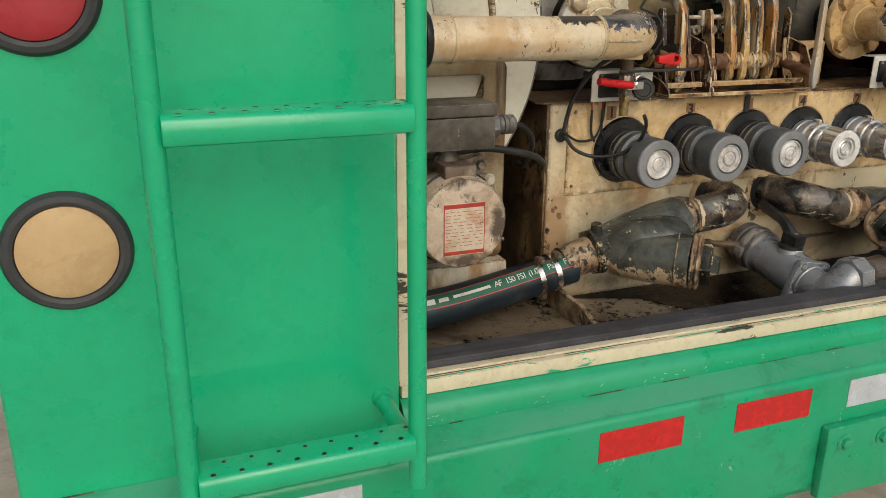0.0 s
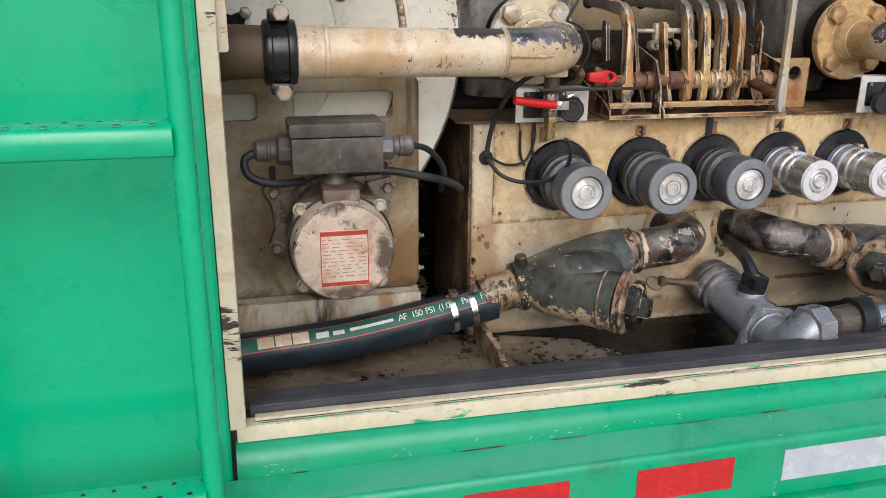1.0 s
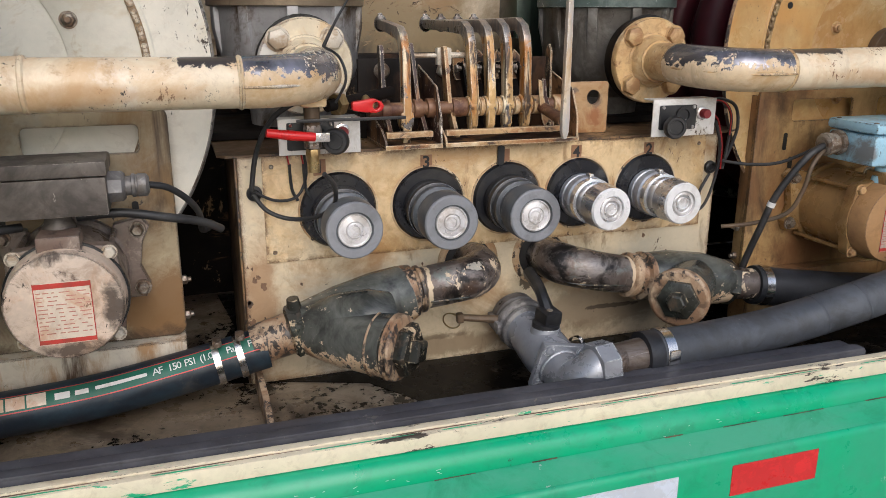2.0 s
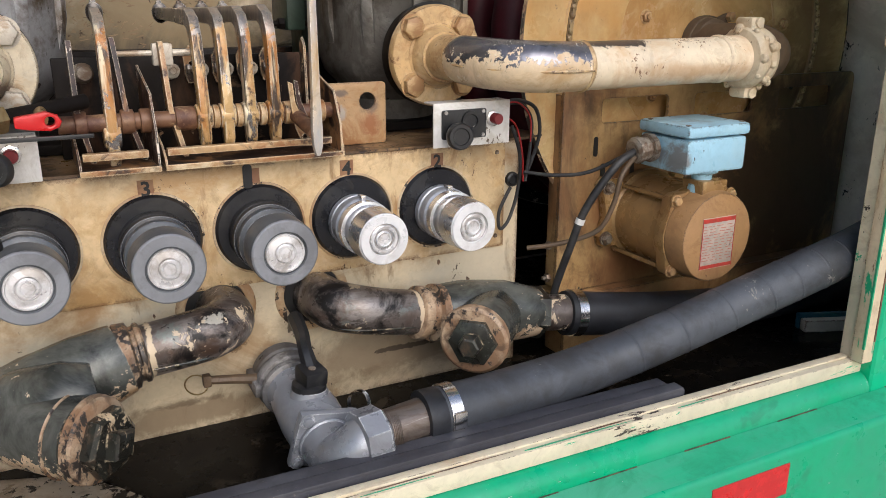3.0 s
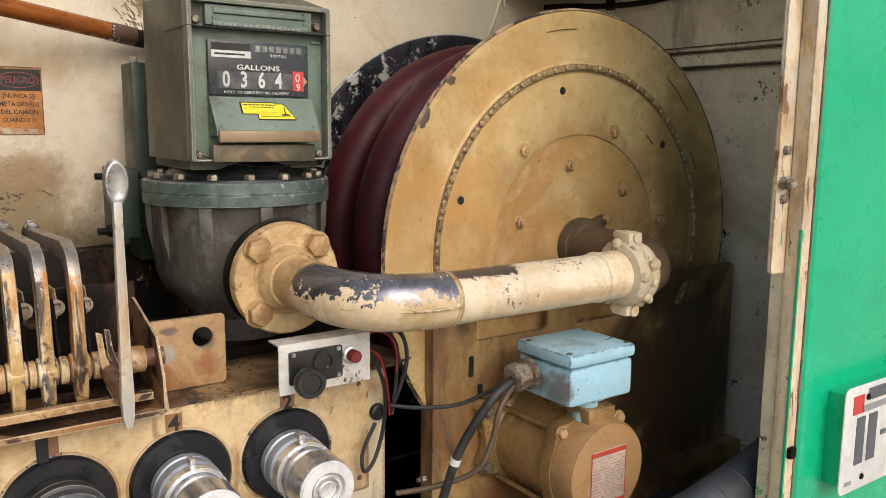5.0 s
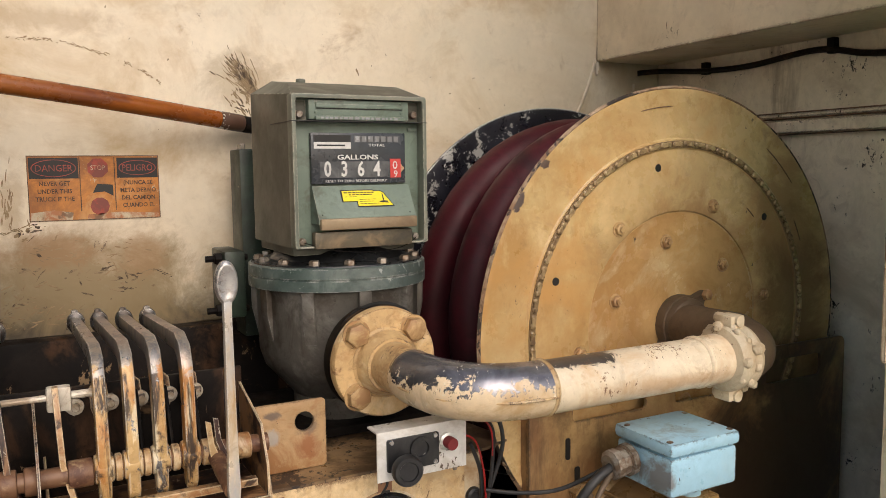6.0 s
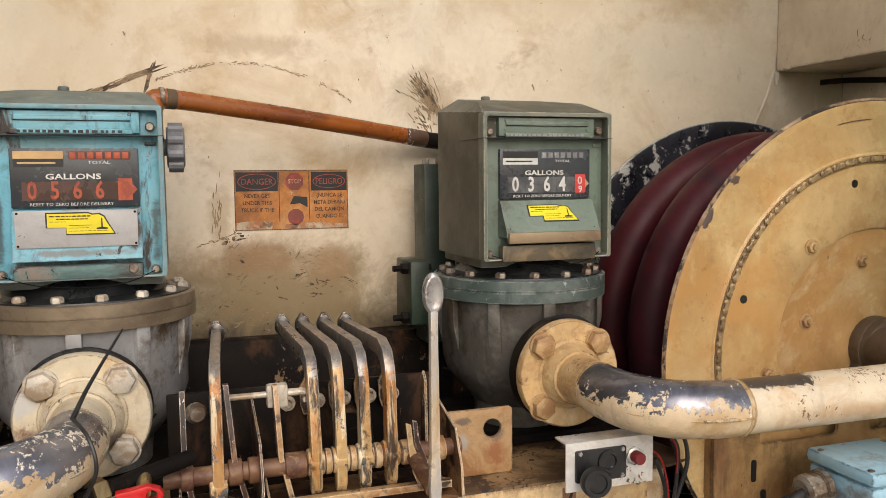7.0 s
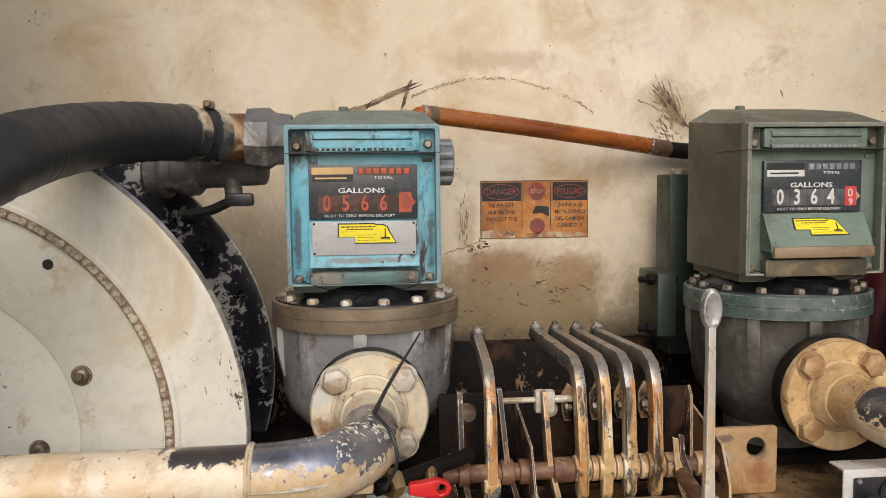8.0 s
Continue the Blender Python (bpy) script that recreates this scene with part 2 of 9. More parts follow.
M["pipe"] = surface("cream_pipe_paint", (0.77, 0.65, 0.47), 0.32, 0, [((0.58, 0.38, 0.19), 9, 0.48, 0.75, 0.6, U), ((0.80, 0.76, 0.68), 5, 0.55, 0.75, 0.7, U), ((0.40, 0.24, 0.11), 24, 0.62, 0.78, 0.5, U)],
                    [((0.024, 0.021, 0.021), 80, 0.640, 0.4, 0), ((0.20, 0.11, 0.06), 120, 0.640, 0.6, 0)], 0.08, 0.2, 60, 0.5, 0, None, None,
                    # dark worn tops; the orange lower sides are reflected light put into the paint
                    [((0.05, 0.042, 0.045), (0.70, 1.180, 1.450), (0.055, 0.06, 0.018), 0.95, 34, 0.3, 0.5), ((0.05, 0.042, 0.045), (1.70, 1.175, 1.449), (0.075, 0.06, 0.012), 0.9, 36, 0.3, 0.5), ((0.44, 0.24, 0.10), (1.86, 1.16, 1.40), (0.16, 0.06, 0.018), 0.5, 12, 0.4, 0), ((0.44, 0.25, 0.11), (0.56, 1.16, 1.40), (0.2, 0.06, 0.016), 0.5, 12, 0.4, 0)])
M["pipe_worn"] = surface("cream_paint_worn_to_steel", (0.68, 0.53, 0.34), 0.34, 0, [((0.45, 0.28, 0.12), 12, 0.55, 0.75, 0.6, U), ((0.50, 0.50, 0.48), 9, 0.62, 0.75, 0.7, U)],
                         [((0.03, 0.025, 0.025), 50, 0.645, 0.35, 0.2), ((0.74, 0.66, 0.52), 60, 0.618, 0.4, 0)], 0.1, 0.25, 60, 0.5, 0, None, ((0.245, 0.235, 0.25), 0.24, 0.7, 0.26))
M["flange"] = surface("tan_flange_paint", (0.60, 0.40, 0.185), 0.40, 0, [((0.38, 0.19, 0.065), 14, 0.54, 0.76, 0.7, U), ((0.70, 0.56, 0.34), 10, 0.54, 0.74, 0.6, U), ((0.18, 0.085, 0.035), 30, 0.62, 0.78, 0.65, U)],
                      [((0.07, 0.04, 0.022), 90, 0.656, 0.7, 0)], 0.17, 0.3, 60, 0.5, 0, ((0.10, 0.05, 0.025), 0.003, 0.55, 0))
M["flange_pale"] = surface("pale_cream_flange_paint", (0.72, 0.62, 0.44), 0.40, 0, [((0.52, 0.35, 0.17), 14, 0.52, 0.75, 0.6, U), ((0.20, 0.075, 0.03), 9, 0.64, 0.76, 0.8, U), ((0.60, 0.60, 0.56), 8, 0.56, 0.74, 0.5, U)],
                           [((0.07, 0.05, 0.035), 80, 0.640, 0.6, 0)], 0.14, 0.3, 60, 0.5, 0, ((0.10, 0.06, 0.03), 0.003, 0.65, 0), None,
                           [((0.19, 0.065, 0.028), (0.808, 1.40, 1.385), (0.026, 0.1, 0.026), 0.85, 24, 0.5, 0), ((0.09, 0.035, 0.022), (0.905, 1.40, 1.38), (0.026, 0.1, 0.026), 0.8, 24, 0.5, 0), ((0.50, 0.53, 0.56), (0.795, 1.40, 1.44), (0.02, 0.1, 0.02), 0.6, 24, 0.4, 0)])
M["dark_pipe"] = surface("oil_darkened_steel_pipe", (0.155, 0.128, 0.112), 0.28, 0.4, [((0.30, 0.27, 0.25), 18, 0.52, 0.72, 0.75, (0.3, 1, 1)), ((0.085, 0.050, 0.032), 9, 0.52, 0.74, 0.75, U), ((0.012, 0.010, 0.009), 12, 0.54, 0.72, 0.85, U), ((0.20, 0.23, 0.21), 16, 0.62, 0.76, 0.6, U)],
                         [((0.56, 0.45, 0.31), 40, 0.622, 0.5, 0), ((0.018, 0.014, 0.012), 55, 0.628, 0.3, 0)], 0.25, 0.35, 60, 0.5, 0, None, None,
                         [((0.60, 0.48, 0.32), (1.026, 1.27, 1.055), (0.005, 0.06, 0.05), 0.95, 90, 0.5, 0.02), ((0.46, 0.43, 0.36), (1.112, 1.26, 1.088), (0.016, 0.03, 0.006), 0.8, 80, 0.45, 0.02), ((0.60, 0.48, 0.32), (1.421, 1.27, 1.035), (0.005, 0.06, 0.05), 0.9, 90, 0.5, 0.02), ((0.42, 0.34, 0.22), (1.33, 1.27, 1.097), (0.02, 0.04, 0.003), 0.8, 90, 0.45, 0.02)])
M["dark_cast"] = surface("oily_dark_casting", (0.040, 0.040, 0.032), 0.24, 0.15, [((0.085, 0.095, 0.08), 9, 0.58, 0.76, 0.6, U), ((0.012, 0.010, 0.008), 10, 0.52, 0.72, 0.85, U), ((0.12, 0.08, 0.05), 16, 0.60, 0.78, 0.6, U)],
                         [((0.52, 0.40, 0.25), 34, 0.640, 0.5, 0)], 0.25, 0.35, 60, 0.5, 0, ((0.50, 0.40, 0.26), 0.004, 0.3, 0))
M["rim_paint"] = surface("flaking_tan_paint_on_iron", (0.46, 0.34, 0.22), 0.5, 0, [((0.24, 0.13, 0.065), 16, 0.45, 0.7, 0.7, U), ((0.10, 0.06, 0.035), 30, 0.54, 0.72, 0.6, U)],
                         [((0.045, 0.036, 0.03), 46, 0.548, 0.35, 0.2)], 0.15, 0.5)
M["hole_rim"] = surface("tan_paint_flaking_round_hole", (0.52, 0.37, 0.21), 0.45, 0, [((0.34, 0.19, 0.085), 16, 0.50, 0.72, 0.7, U), ((0.62, 0.54, 0.38), 10, 0.54, 0.74, 0.6, U)],
                        [((0.045, 0.032, 0.022), 50, 0.600, 0.5, 0)], 0.15, 0.5)
M["floor"] = surface("oily_painted_floor", (0.215, 0.165, 0.11), 0.32, 0, [((0.38, 0.32, 0.24), 5, 0.54, 0.72, 0.6, U), ((0.07, 0.05, 0.033), 6, 0.50, 0.72, 0.8, U)],
                     [((0.012, 0.010, 0.008), 38, 0.585, 0.2, 0)], 0.25, 0.3)
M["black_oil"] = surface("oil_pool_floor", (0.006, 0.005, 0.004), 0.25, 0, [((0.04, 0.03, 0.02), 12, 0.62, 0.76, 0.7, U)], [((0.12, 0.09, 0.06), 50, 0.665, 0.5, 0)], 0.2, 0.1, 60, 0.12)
M["rubber"] = surface("black_rubber", (0.018, 0.018, 0.019), 0.5, 0, [((0.05, 0.048, 0.045), 10, 0.5, 0.75, 0.6, U)], [], 0.2, 0.2)
M["gasket"] = surface("black_gasket_dusty", (0.010, 0.011, 0.015), 0.28, 0, [((0.025, 0.023, 0.021), 12, 0.5, 0.75, 0.7, U)], [((0.12, 0.10, 0.07), 60, 0.67, 0.6, 0)], 0.2, 0.2)
M["hose_grey"] = surface("grey_rubber_hose", (0.050, 0.056, 0.067), 0.50, 0, [((0.080, 0.088, 0.102), 9, 0.45, 0.75, 0.6, U), ((0.028, 0.028, 0.03), 14, 0.5, 0.75, 0.5, U)], [((0.20, 0.19, 0.17), 70, 0.65, 0.7, 0)], 0.15, 0.25)
M["hose_black"] = surface("black_ribbed_hose", (0.016, 0.017, 0.020), 0.5, 0, [((0.034, 0.036, 0.044), 9, 0.5, 0.75, 0.6, U)], [], 0.15, 0.25)
M["hose_blue"] = surface("blue_black_hose", (0.010, 0.016, 0.024), 0.45, 0, [((0.02, 0.04, 0.055), 6, 0.45, 0.75, 0.7, U), ((0.05, 0.045, 0.04), 22, 0.6, 0.78, 0.6, U)], [], 0.15, 0.2)
M["hose_red"] = surface("dark_red_hose", (0.060, 0.006, 0.010), 0.5, 0, [((0.025, 0.005, 0.007), 6, 0.45, 0.7, 0.7, U)], [], 0.15, 0.15, 60, 0.25)
M["hose_orange"] = surface("orange_brown_hose", (0.285, 0.082, 0.014), 0.22, 0, [((0.13, 0.036, 0.012), 9, 0.46, 0.74, 0.8, (0.3, 1, 1)), ((0.34, 0.125, 0.03), 7, 0.54, 0.76, 0.6, (0.3, 1, 1))], [((0.05, 0.03, 0.02), 60, 0.68, 0.5, 0)], 0.05, 0.06)
M["strip"] = surface("dark_slate_rubber_strip", (0.050, 0.050, 0.060), 0.55, 0, [((0.09, 0.09, 0.10), 10, 0.5, 0.75, 0.5, U)], [((0.14, 0.13, 0.12), 70, 0.65, 0.7, 0)], 0.12, 0.25)
M["coupler_grey"] = surface("dark_grey_anodised", (0.095, 0.105, 0.115), 0.4, 0.05, [((0.045, 0.045, 0.045), 12, 0.5, 0.75, 0.6, U)], [((0.20, 0.18, 0.15), 60, 0.665, 0.6, 0)], 0.12, 0.1, 60, 0.5, 0, ((0.34, 0.35, 0.37), 0.0025, 0.55, 0.3))
M["coupler_face"] = surface("grey_nylon_face", (0.25, 0.255, 0.27), 0.45, 0.1, [((0.13, 0.13, 0.135), 12, 0.5, 0.75, 0.5, U)], [], 0.08, 0.1)
M["aluminium"] = surface("brushed_aluminium", (0.70, 0.70, 0.71), 0.24, 0.85, [((0.42, 0.41, 0.39), 12, 0.5, 0.75, 0.5, U), ((0.35, 0.30, 0.25), 9, 0.66, 0.84, 0.4, U)], [], 0.05, 0.1, 60, 0.5, 0, ((0.9, 0.9, 0.9), 0.002, 0.8, 0.5))
M["poppet_steel"] = surface("worn_poppet_steel", (0.76, 0.74, 0.73), 0.30, 0.35, [((0.36, 0.32, 0.28), 30, 0.50, 0.74, 0.6, U), ((0.86, 0.84, 0.82), 22, 0.55, 0.75, 0.5, U)], [], 0.10, 0.12, 90)
M["alu_face"] = surface("machined_pale_aluminium", (0.78, 0.77, 0.76), 0.38, 0.15, [((0.5, 0.47, 0.43), 14, 0.5, 0.75, 0.4, U)], [], 0.06, 0.08)
M["cast_alu"] = surface("cast_grey_aluminium", (0.42, 0.44, 0.48), 0.36, 0.4, [((0.20, 0.20, 0.21), 10, 0.5, 0.75, 0.6, U), ((0.10, 0.08, 0.06), 8, 0.6, 0.75, 0.7, U)], [], 0.12, 0.25)
M["chrome"] = surface("bright_steel", (0.74, 0.73, 0.71), 0.22, 1.0, [((0.30, 0.26, 0.22), 20, 0.55, 0.75, 0.5, U)], [], 0.08, 0.1)
M["bolt"] = surface("weathered_bolt", (0.42, 0.38, 0.32), 0.4, 0.7, [((0.16, 0.10, 0.06), 40, 0.45, 0.7, 0.7, U)], [], 0.15, 0.2, 60, 0.5, 0, ((0.06, 0.04, 0.025), 0.003, 0.7, 0))
M["bolt_pale"] = surface("cream_painted_bolt", (0.62, 0.56, 0.46), 0.45, 0.2, [((0.30, 0.20, 0.11), 30, 0.5, 0.7, 0.6, U)], [], 0.12, 0.2, 60, 0.5, 0, ((0.10, 0.06, 0.03), 0.002, 0.4, 0))
M["bolt_tan"] = surface("tan_painted_bolt", (0.50, 0.33, 0.15), 0.45, 0.1, [((0.30, 0.16, 0.07), 30, 0.45, 0.7, 0.7, U)], [], 0.12, 0.2, 60, 0.5, 0, ((0.09, 0.045, 0.02), 0.002, 0.4, 0))
M["reel_tan"] = surface("ochre_reel_paint", (0.62, 0.45, 0.215), 0.27, 0, [((0.42, 0.235, 0.08), 3.2, 0.48, 0.76, 0.7, U), ((0.72, 0.58, 0.32), 4, 0.56, 0.80, 0.6, U), ((0.22, 0.12, 0.05), 9, 0.62, 0.84, 0.6, U), ((0.50, 0.27, 0.085), 5, 0.55, 0.80, 0.55, U)],
                        [((0.05, 0.04, 0.036), 74, 0.672, 0.5, 0.2)], 0.09, 0.08, 40, 0.5, 0, None, None,
                        # brown hub stain and rim chips; the right half's shade is painted in
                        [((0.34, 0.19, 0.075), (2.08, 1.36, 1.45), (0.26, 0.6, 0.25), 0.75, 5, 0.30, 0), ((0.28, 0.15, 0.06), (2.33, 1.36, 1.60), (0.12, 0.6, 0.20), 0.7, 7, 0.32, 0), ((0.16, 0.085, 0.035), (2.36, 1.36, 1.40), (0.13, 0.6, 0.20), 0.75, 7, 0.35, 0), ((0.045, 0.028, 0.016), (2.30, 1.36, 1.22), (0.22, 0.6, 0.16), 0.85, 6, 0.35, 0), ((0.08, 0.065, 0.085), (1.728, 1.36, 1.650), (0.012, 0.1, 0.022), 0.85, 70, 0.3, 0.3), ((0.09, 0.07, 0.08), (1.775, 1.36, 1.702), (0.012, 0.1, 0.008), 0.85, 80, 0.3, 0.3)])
M["hub_tan"] = surface("glossy_ochre_hub_paint", (0.50, 0.31, 0.125), 0.18, 0, [((0.33, 0.17, 0.06), 5, 0.48, 0.76, 0.6, U), ((0.56, 0.43, 0.24), 6, 0.56, 0.78, 0.6, U)], [((0.05, 0.04, 0.036), 74, 0.672, 0.5, 0.2)], 0.08, 0.03, 30, 0.5, 0.3)
M["reel_cream"] = surface("cream_reel_paint", (0.73, 0.69, 0.59), 0.34, 0, [((0.56, 0.45, 0.28), 4, 0.52, 0.75, 0.6, U), ((0.60, 0.60, 0.52), 3, 0.5, 0.72, 0.4, U), ((0.42, 0.29, 0.14), 12, 0.66, 0.8, 0.5, U)], [((0.06, 0.045, 0.035), 70, 0.662, 0.6, 0)], 0.05, 0.06, 40)
M["reel_black"] = surface("worn_black_reel_paint", (0.012, 0.012, 0.017), 0.34, 0, [((0.03, 0.03, 0.04), 6, 0.5, 0.75, 0.6, U)], [((0.40, 0.39, 0.36), 90, 0.576, 0.5, 0.2, (0.5, 1, 0.5))], 0.15, 0.2, 60, 0.5, 0, ((0.62, 0.62, 0.60), 0.005, 0.9, 0.3))
M["motor_tan"] = surface("golden_tan_motor_paint", (0.36, 0.22, 0.085), 0.28, 0.2, [((0.20, 0.105, 0.04), 9, 0.52, 0.76, 0.75, U), ((0.52, 0.38, 0.2), 14, 0.6, 0.78, 0.5, U)], [((0.05, 0.032, 0.02), 60, 0.670, 0.6, 0)], 0.12, 0.15, 60, 0.5, 0, ((0.10, 0.06, 0.03), 0.003, 0.5, 0))
M["motor_cover"] = surface("orange_tan_motor_cover", (0.40, 0.23, 0.10), 0.36, 0.1, [((0.26, 0.14, 0.065), 12, 0.54, 0.78, 0.6, U), ((0.10, 0.055, 0.03), 26, 0.66, 0.80, 0.7, U)], [((0.06, 0.035, 0.02), 60, 0.660, 0.6, 0)], 0.1, 0.15, 60, 0.5, 0, ((0.07, 0.04, 0.022), 0.004, 0.7, 0))
M["motor_cream"] = surface("dirty_cream_motor_paint", (0.64, 0.52, 0.41), 0.40, 0, [((0.50, 0.30, 0.17), 9, 0.54, 0.76, 0.6, U), ((0.28, 0.19, 0.12), 12, 0.58, 0.78, 0.7, U), ((0.10, 0.065, 0.045), 24, 0.64, 0.78, 0.8, U)], [((0.035, 0.024, 0.018), 42, 0.612, 0.6, 0)], 0.14, 0.2, 60, 0.5, 0, ((0.04, 0.028, 0.02), 0.005, 0.85, 0), None, [((0.06, 0.042, 0.03), (0.475, 1.141, 1.198), (0.07, 0.05, 0.020), 0.95, 26, 0.5, 0), ((0.05, 0.035, 0.025), (0.545, 1.141, 1.12), (0.020, 0.05, 0.06), 0.9, 28, 0.5, 0), ((0.07, 0.045, 0.03), (0.49, 1.141, 1.06), (0.06, 0.05, 0.018), 0.9, 26, 0.5, 0)])
M["bracket_grey"] = surface("dirty_cream_bracket", (0.40, 0.325, 0.205), 0.36, 0, [((0.22, 0.135, 0.055), 3.5, 0.48, 0.74, 0.85, U), ((0.38, 0.38, 0.32), 3, 0.54, 0.76, 0.5, U), ((0.07, 0.042, 0.022), 8, 0.58, 0.80, 0.8, (1, 1, 0.4))], [((0.05, 0.04, 0.03), 60, 0.662, 0.6, 0)], 0.12, 0.12, 60, 0.5, 0, ((0.05, 0.04, 0.028), 0.006, 0.65, 0), None,
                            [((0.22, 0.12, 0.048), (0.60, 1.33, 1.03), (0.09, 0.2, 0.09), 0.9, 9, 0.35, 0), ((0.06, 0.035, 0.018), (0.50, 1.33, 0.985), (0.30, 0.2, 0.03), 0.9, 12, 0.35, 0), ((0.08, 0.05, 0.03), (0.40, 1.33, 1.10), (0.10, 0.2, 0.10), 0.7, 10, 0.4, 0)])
M["bracket_tan"] = surface("tan_bracket_stained_and_shaded", (0.42, 0.27, 0.115), 0.36, 0, [((0.22, 0.11, 0.042), 4, 0.46, 0.74, 0.85, U), ((0.07, 0.04, 0.02), 8, 0.56, 0.78, 0.8, (1, 1, 0.4))], [((0.04, 0.03, 0.022), 60, 0.675, 0.6, 0)], 0.14, 0.12, 60, 0.5, 0, ((0.05, 0.035, 0.025), 0.005, 0.6, 0), None,
                           # oil and shade at the right end both put into the paint; rust at left
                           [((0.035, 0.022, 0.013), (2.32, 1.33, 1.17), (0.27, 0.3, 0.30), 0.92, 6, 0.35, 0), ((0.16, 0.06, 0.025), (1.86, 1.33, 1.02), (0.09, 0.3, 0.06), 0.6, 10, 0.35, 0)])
M["box_grey"] = surface("grey_brown_box_paint", (0.12, 0.102, 0.086), 0.5, 0.1, [((0.055, 0.046, 0.038), 12, 0.48, 0.72, 0.8, U)], [((0.36, 0.32, 0.27), 90, 0.665, 0.6, 0)], 0.14, 0.15, 60, 0.5, 0, ((0.34, 0.30, 0.26), 0.002, 0.4, 0))
M["box_blue"] = surface("pale_blue_box_paint", (0.35, 0.57, 0.69), 0.38, 0, [((0.40, 0.58, 0.66), 9, 0.56, 0.80, 0.5, U), ((0.20, 0.24, 0.25), 18, 0.70, 0.84, 0.6, U)],
                        [((0.05, 0.04, 0.036), 62, 0.642, 0.6, 0)], 0.07, 0.15, 60, 0.5, 0, ((0.07, 0.06, 0.055), 0.006, 0.5, 0), None,
                        [((0.22, 0.20, 0.18), (1.89, 1.20, 1.318), (0.07, 0.06, 0.004), 0.7, 22, 0.5, 0), ((0.16, 0.13, 0.11), (1.838, 1.18, 1.26), (0.012, 0.05, 0.03), 0.8, 30, 0.5, 0)])
M["reg_blue"] = surface("faded_blue_register_paint", (0.15, 0.41, 0.52), 0.42, 0, [((0.22, 0.42, 0.46), 6, 0.52, 0.74, 0.6, U), ((0.07, 0.20, 0.20), 14, 0.62, 0.78, 0.6, U), ((0.055, 0.042, 0.036), 18, 0.62, 0.74, 0.85, (1, 1, 0.3))],
                        [((0.20, 0.17, 0.15), 50, 0.645, 0.6, 0), ((0.035, 0.03, 0.028), 80, 0.655, 0.6, 0)], 0.12, 0.15, 60, 0.5, 0, ((0.10, 0.085, 0.07), 0.003, 0.5, 0), None,
                        [((0.06, 0.045, 0.036), (0.86, 1.5, 1.594), (0.105, 0.06, 0.013), 0.85, 22, 0.5, 0), ((0.06, 0.06, 0.055), (0.766, 1.5, 1.65), (0.007, 0.06, 0.06), 0.8, 24, 0.5, 0), ((0.06, 0.06, 0.055), (0.955, 1.5, 1.64), (0.008, 0.06, 0.05), 0.8, 24, 0.5, 0), ((0.16, 0.11, 0.07), (0.86, 1.5, 1.616), (0.09, 0.06, 0.006), 0.7, 26, 0.5, 0)])
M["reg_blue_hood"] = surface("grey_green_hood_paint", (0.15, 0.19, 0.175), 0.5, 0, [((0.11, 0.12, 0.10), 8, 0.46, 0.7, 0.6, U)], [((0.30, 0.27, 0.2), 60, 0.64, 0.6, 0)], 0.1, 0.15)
M["reg_green"] = surface("sage_green_register_paint", (0.150, 0.195, 0.150), 0.45, 0, [((0.20, 0.26, 0.21), 7, 0.52, 0.75, 0.6, U), ((0.085, 0.085, 0.06), 14, 0.58, 0.76, 0.6, U)],
                         [((0.26, 0.23, 0.16), 80, 0.672, 0.6, 0)], 0.1, 0.12, 60, 0.5, 0, ((0.36, 0.33, 0.26), 0.002, 0.4, 0))
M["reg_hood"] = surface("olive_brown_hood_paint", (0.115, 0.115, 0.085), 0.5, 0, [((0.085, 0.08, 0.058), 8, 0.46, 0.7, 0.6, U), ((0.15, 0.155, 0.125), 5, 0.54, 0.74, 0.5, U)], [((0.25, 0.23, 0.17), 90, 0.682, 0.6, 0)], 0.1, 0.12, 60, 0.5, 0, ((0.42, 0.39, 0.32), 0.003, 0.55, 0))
M["reg_low"] = surface("grimy_brown_green_band", (0.13, 0.105, 0.065), 0.45, 0.1, [((0.05, 0.045, 0.035), 10, 0.48, 0.72, 0.8, (0.5, 1, 1)), ((0.26, 0.18, 0.10), 14, 0.56, 0.74, 0.6, U)], [], 0.12, 0.15, 60, 0.5, 0, ((0.30, 0.23, 0.15), 0.003, 0.5, 0.1))
M["reg_rim"] = surface("sage_rim_paint_worn_pale", (0.135, 0.150, 0.115), 0.45, 0, [((0.20, 0.20, 0.15), 9, 0.5, 0.74, 0.6, U), ((0.08, 0.075, 0.05), 14, 0.58, 0.76, 0.6, U)], [((0.30, 0.27, 0.19), 80, 0.668, 0.6, 0)], 0.1, 0.12, 60, 0.5, 0, ((0.42, 0.39, 0.31), 0.003, 0.7, 0))
M["reg_bare"] = surface("tan_bare_edge", (0.30, 0.22, 0.13), 0.45, 0.3, [((0.18, 0.12, 0.07), 12, 0.5, 0.75, 0.6, U)], [], 0.1, 0.15)
M["meter_body"] = surface("grey_cast_meter_body", (0.40, 0.39, 0.385), 0.42, 0.3, [((0.46, 0.47, 0.47), 5, 0.54, 0.76, 0.7, U), ((0.11, 0.075, 0.045), 7, 0.54, 0.74, 0.85, U)], [((0.06, 0.045, 0.035), 50, 0.660, 0.6, 0)], 0.14, 0.25, 60, 0.5, 0, ((0.5, 0.5, 0.48), 0.003, 0.35, 0.2))
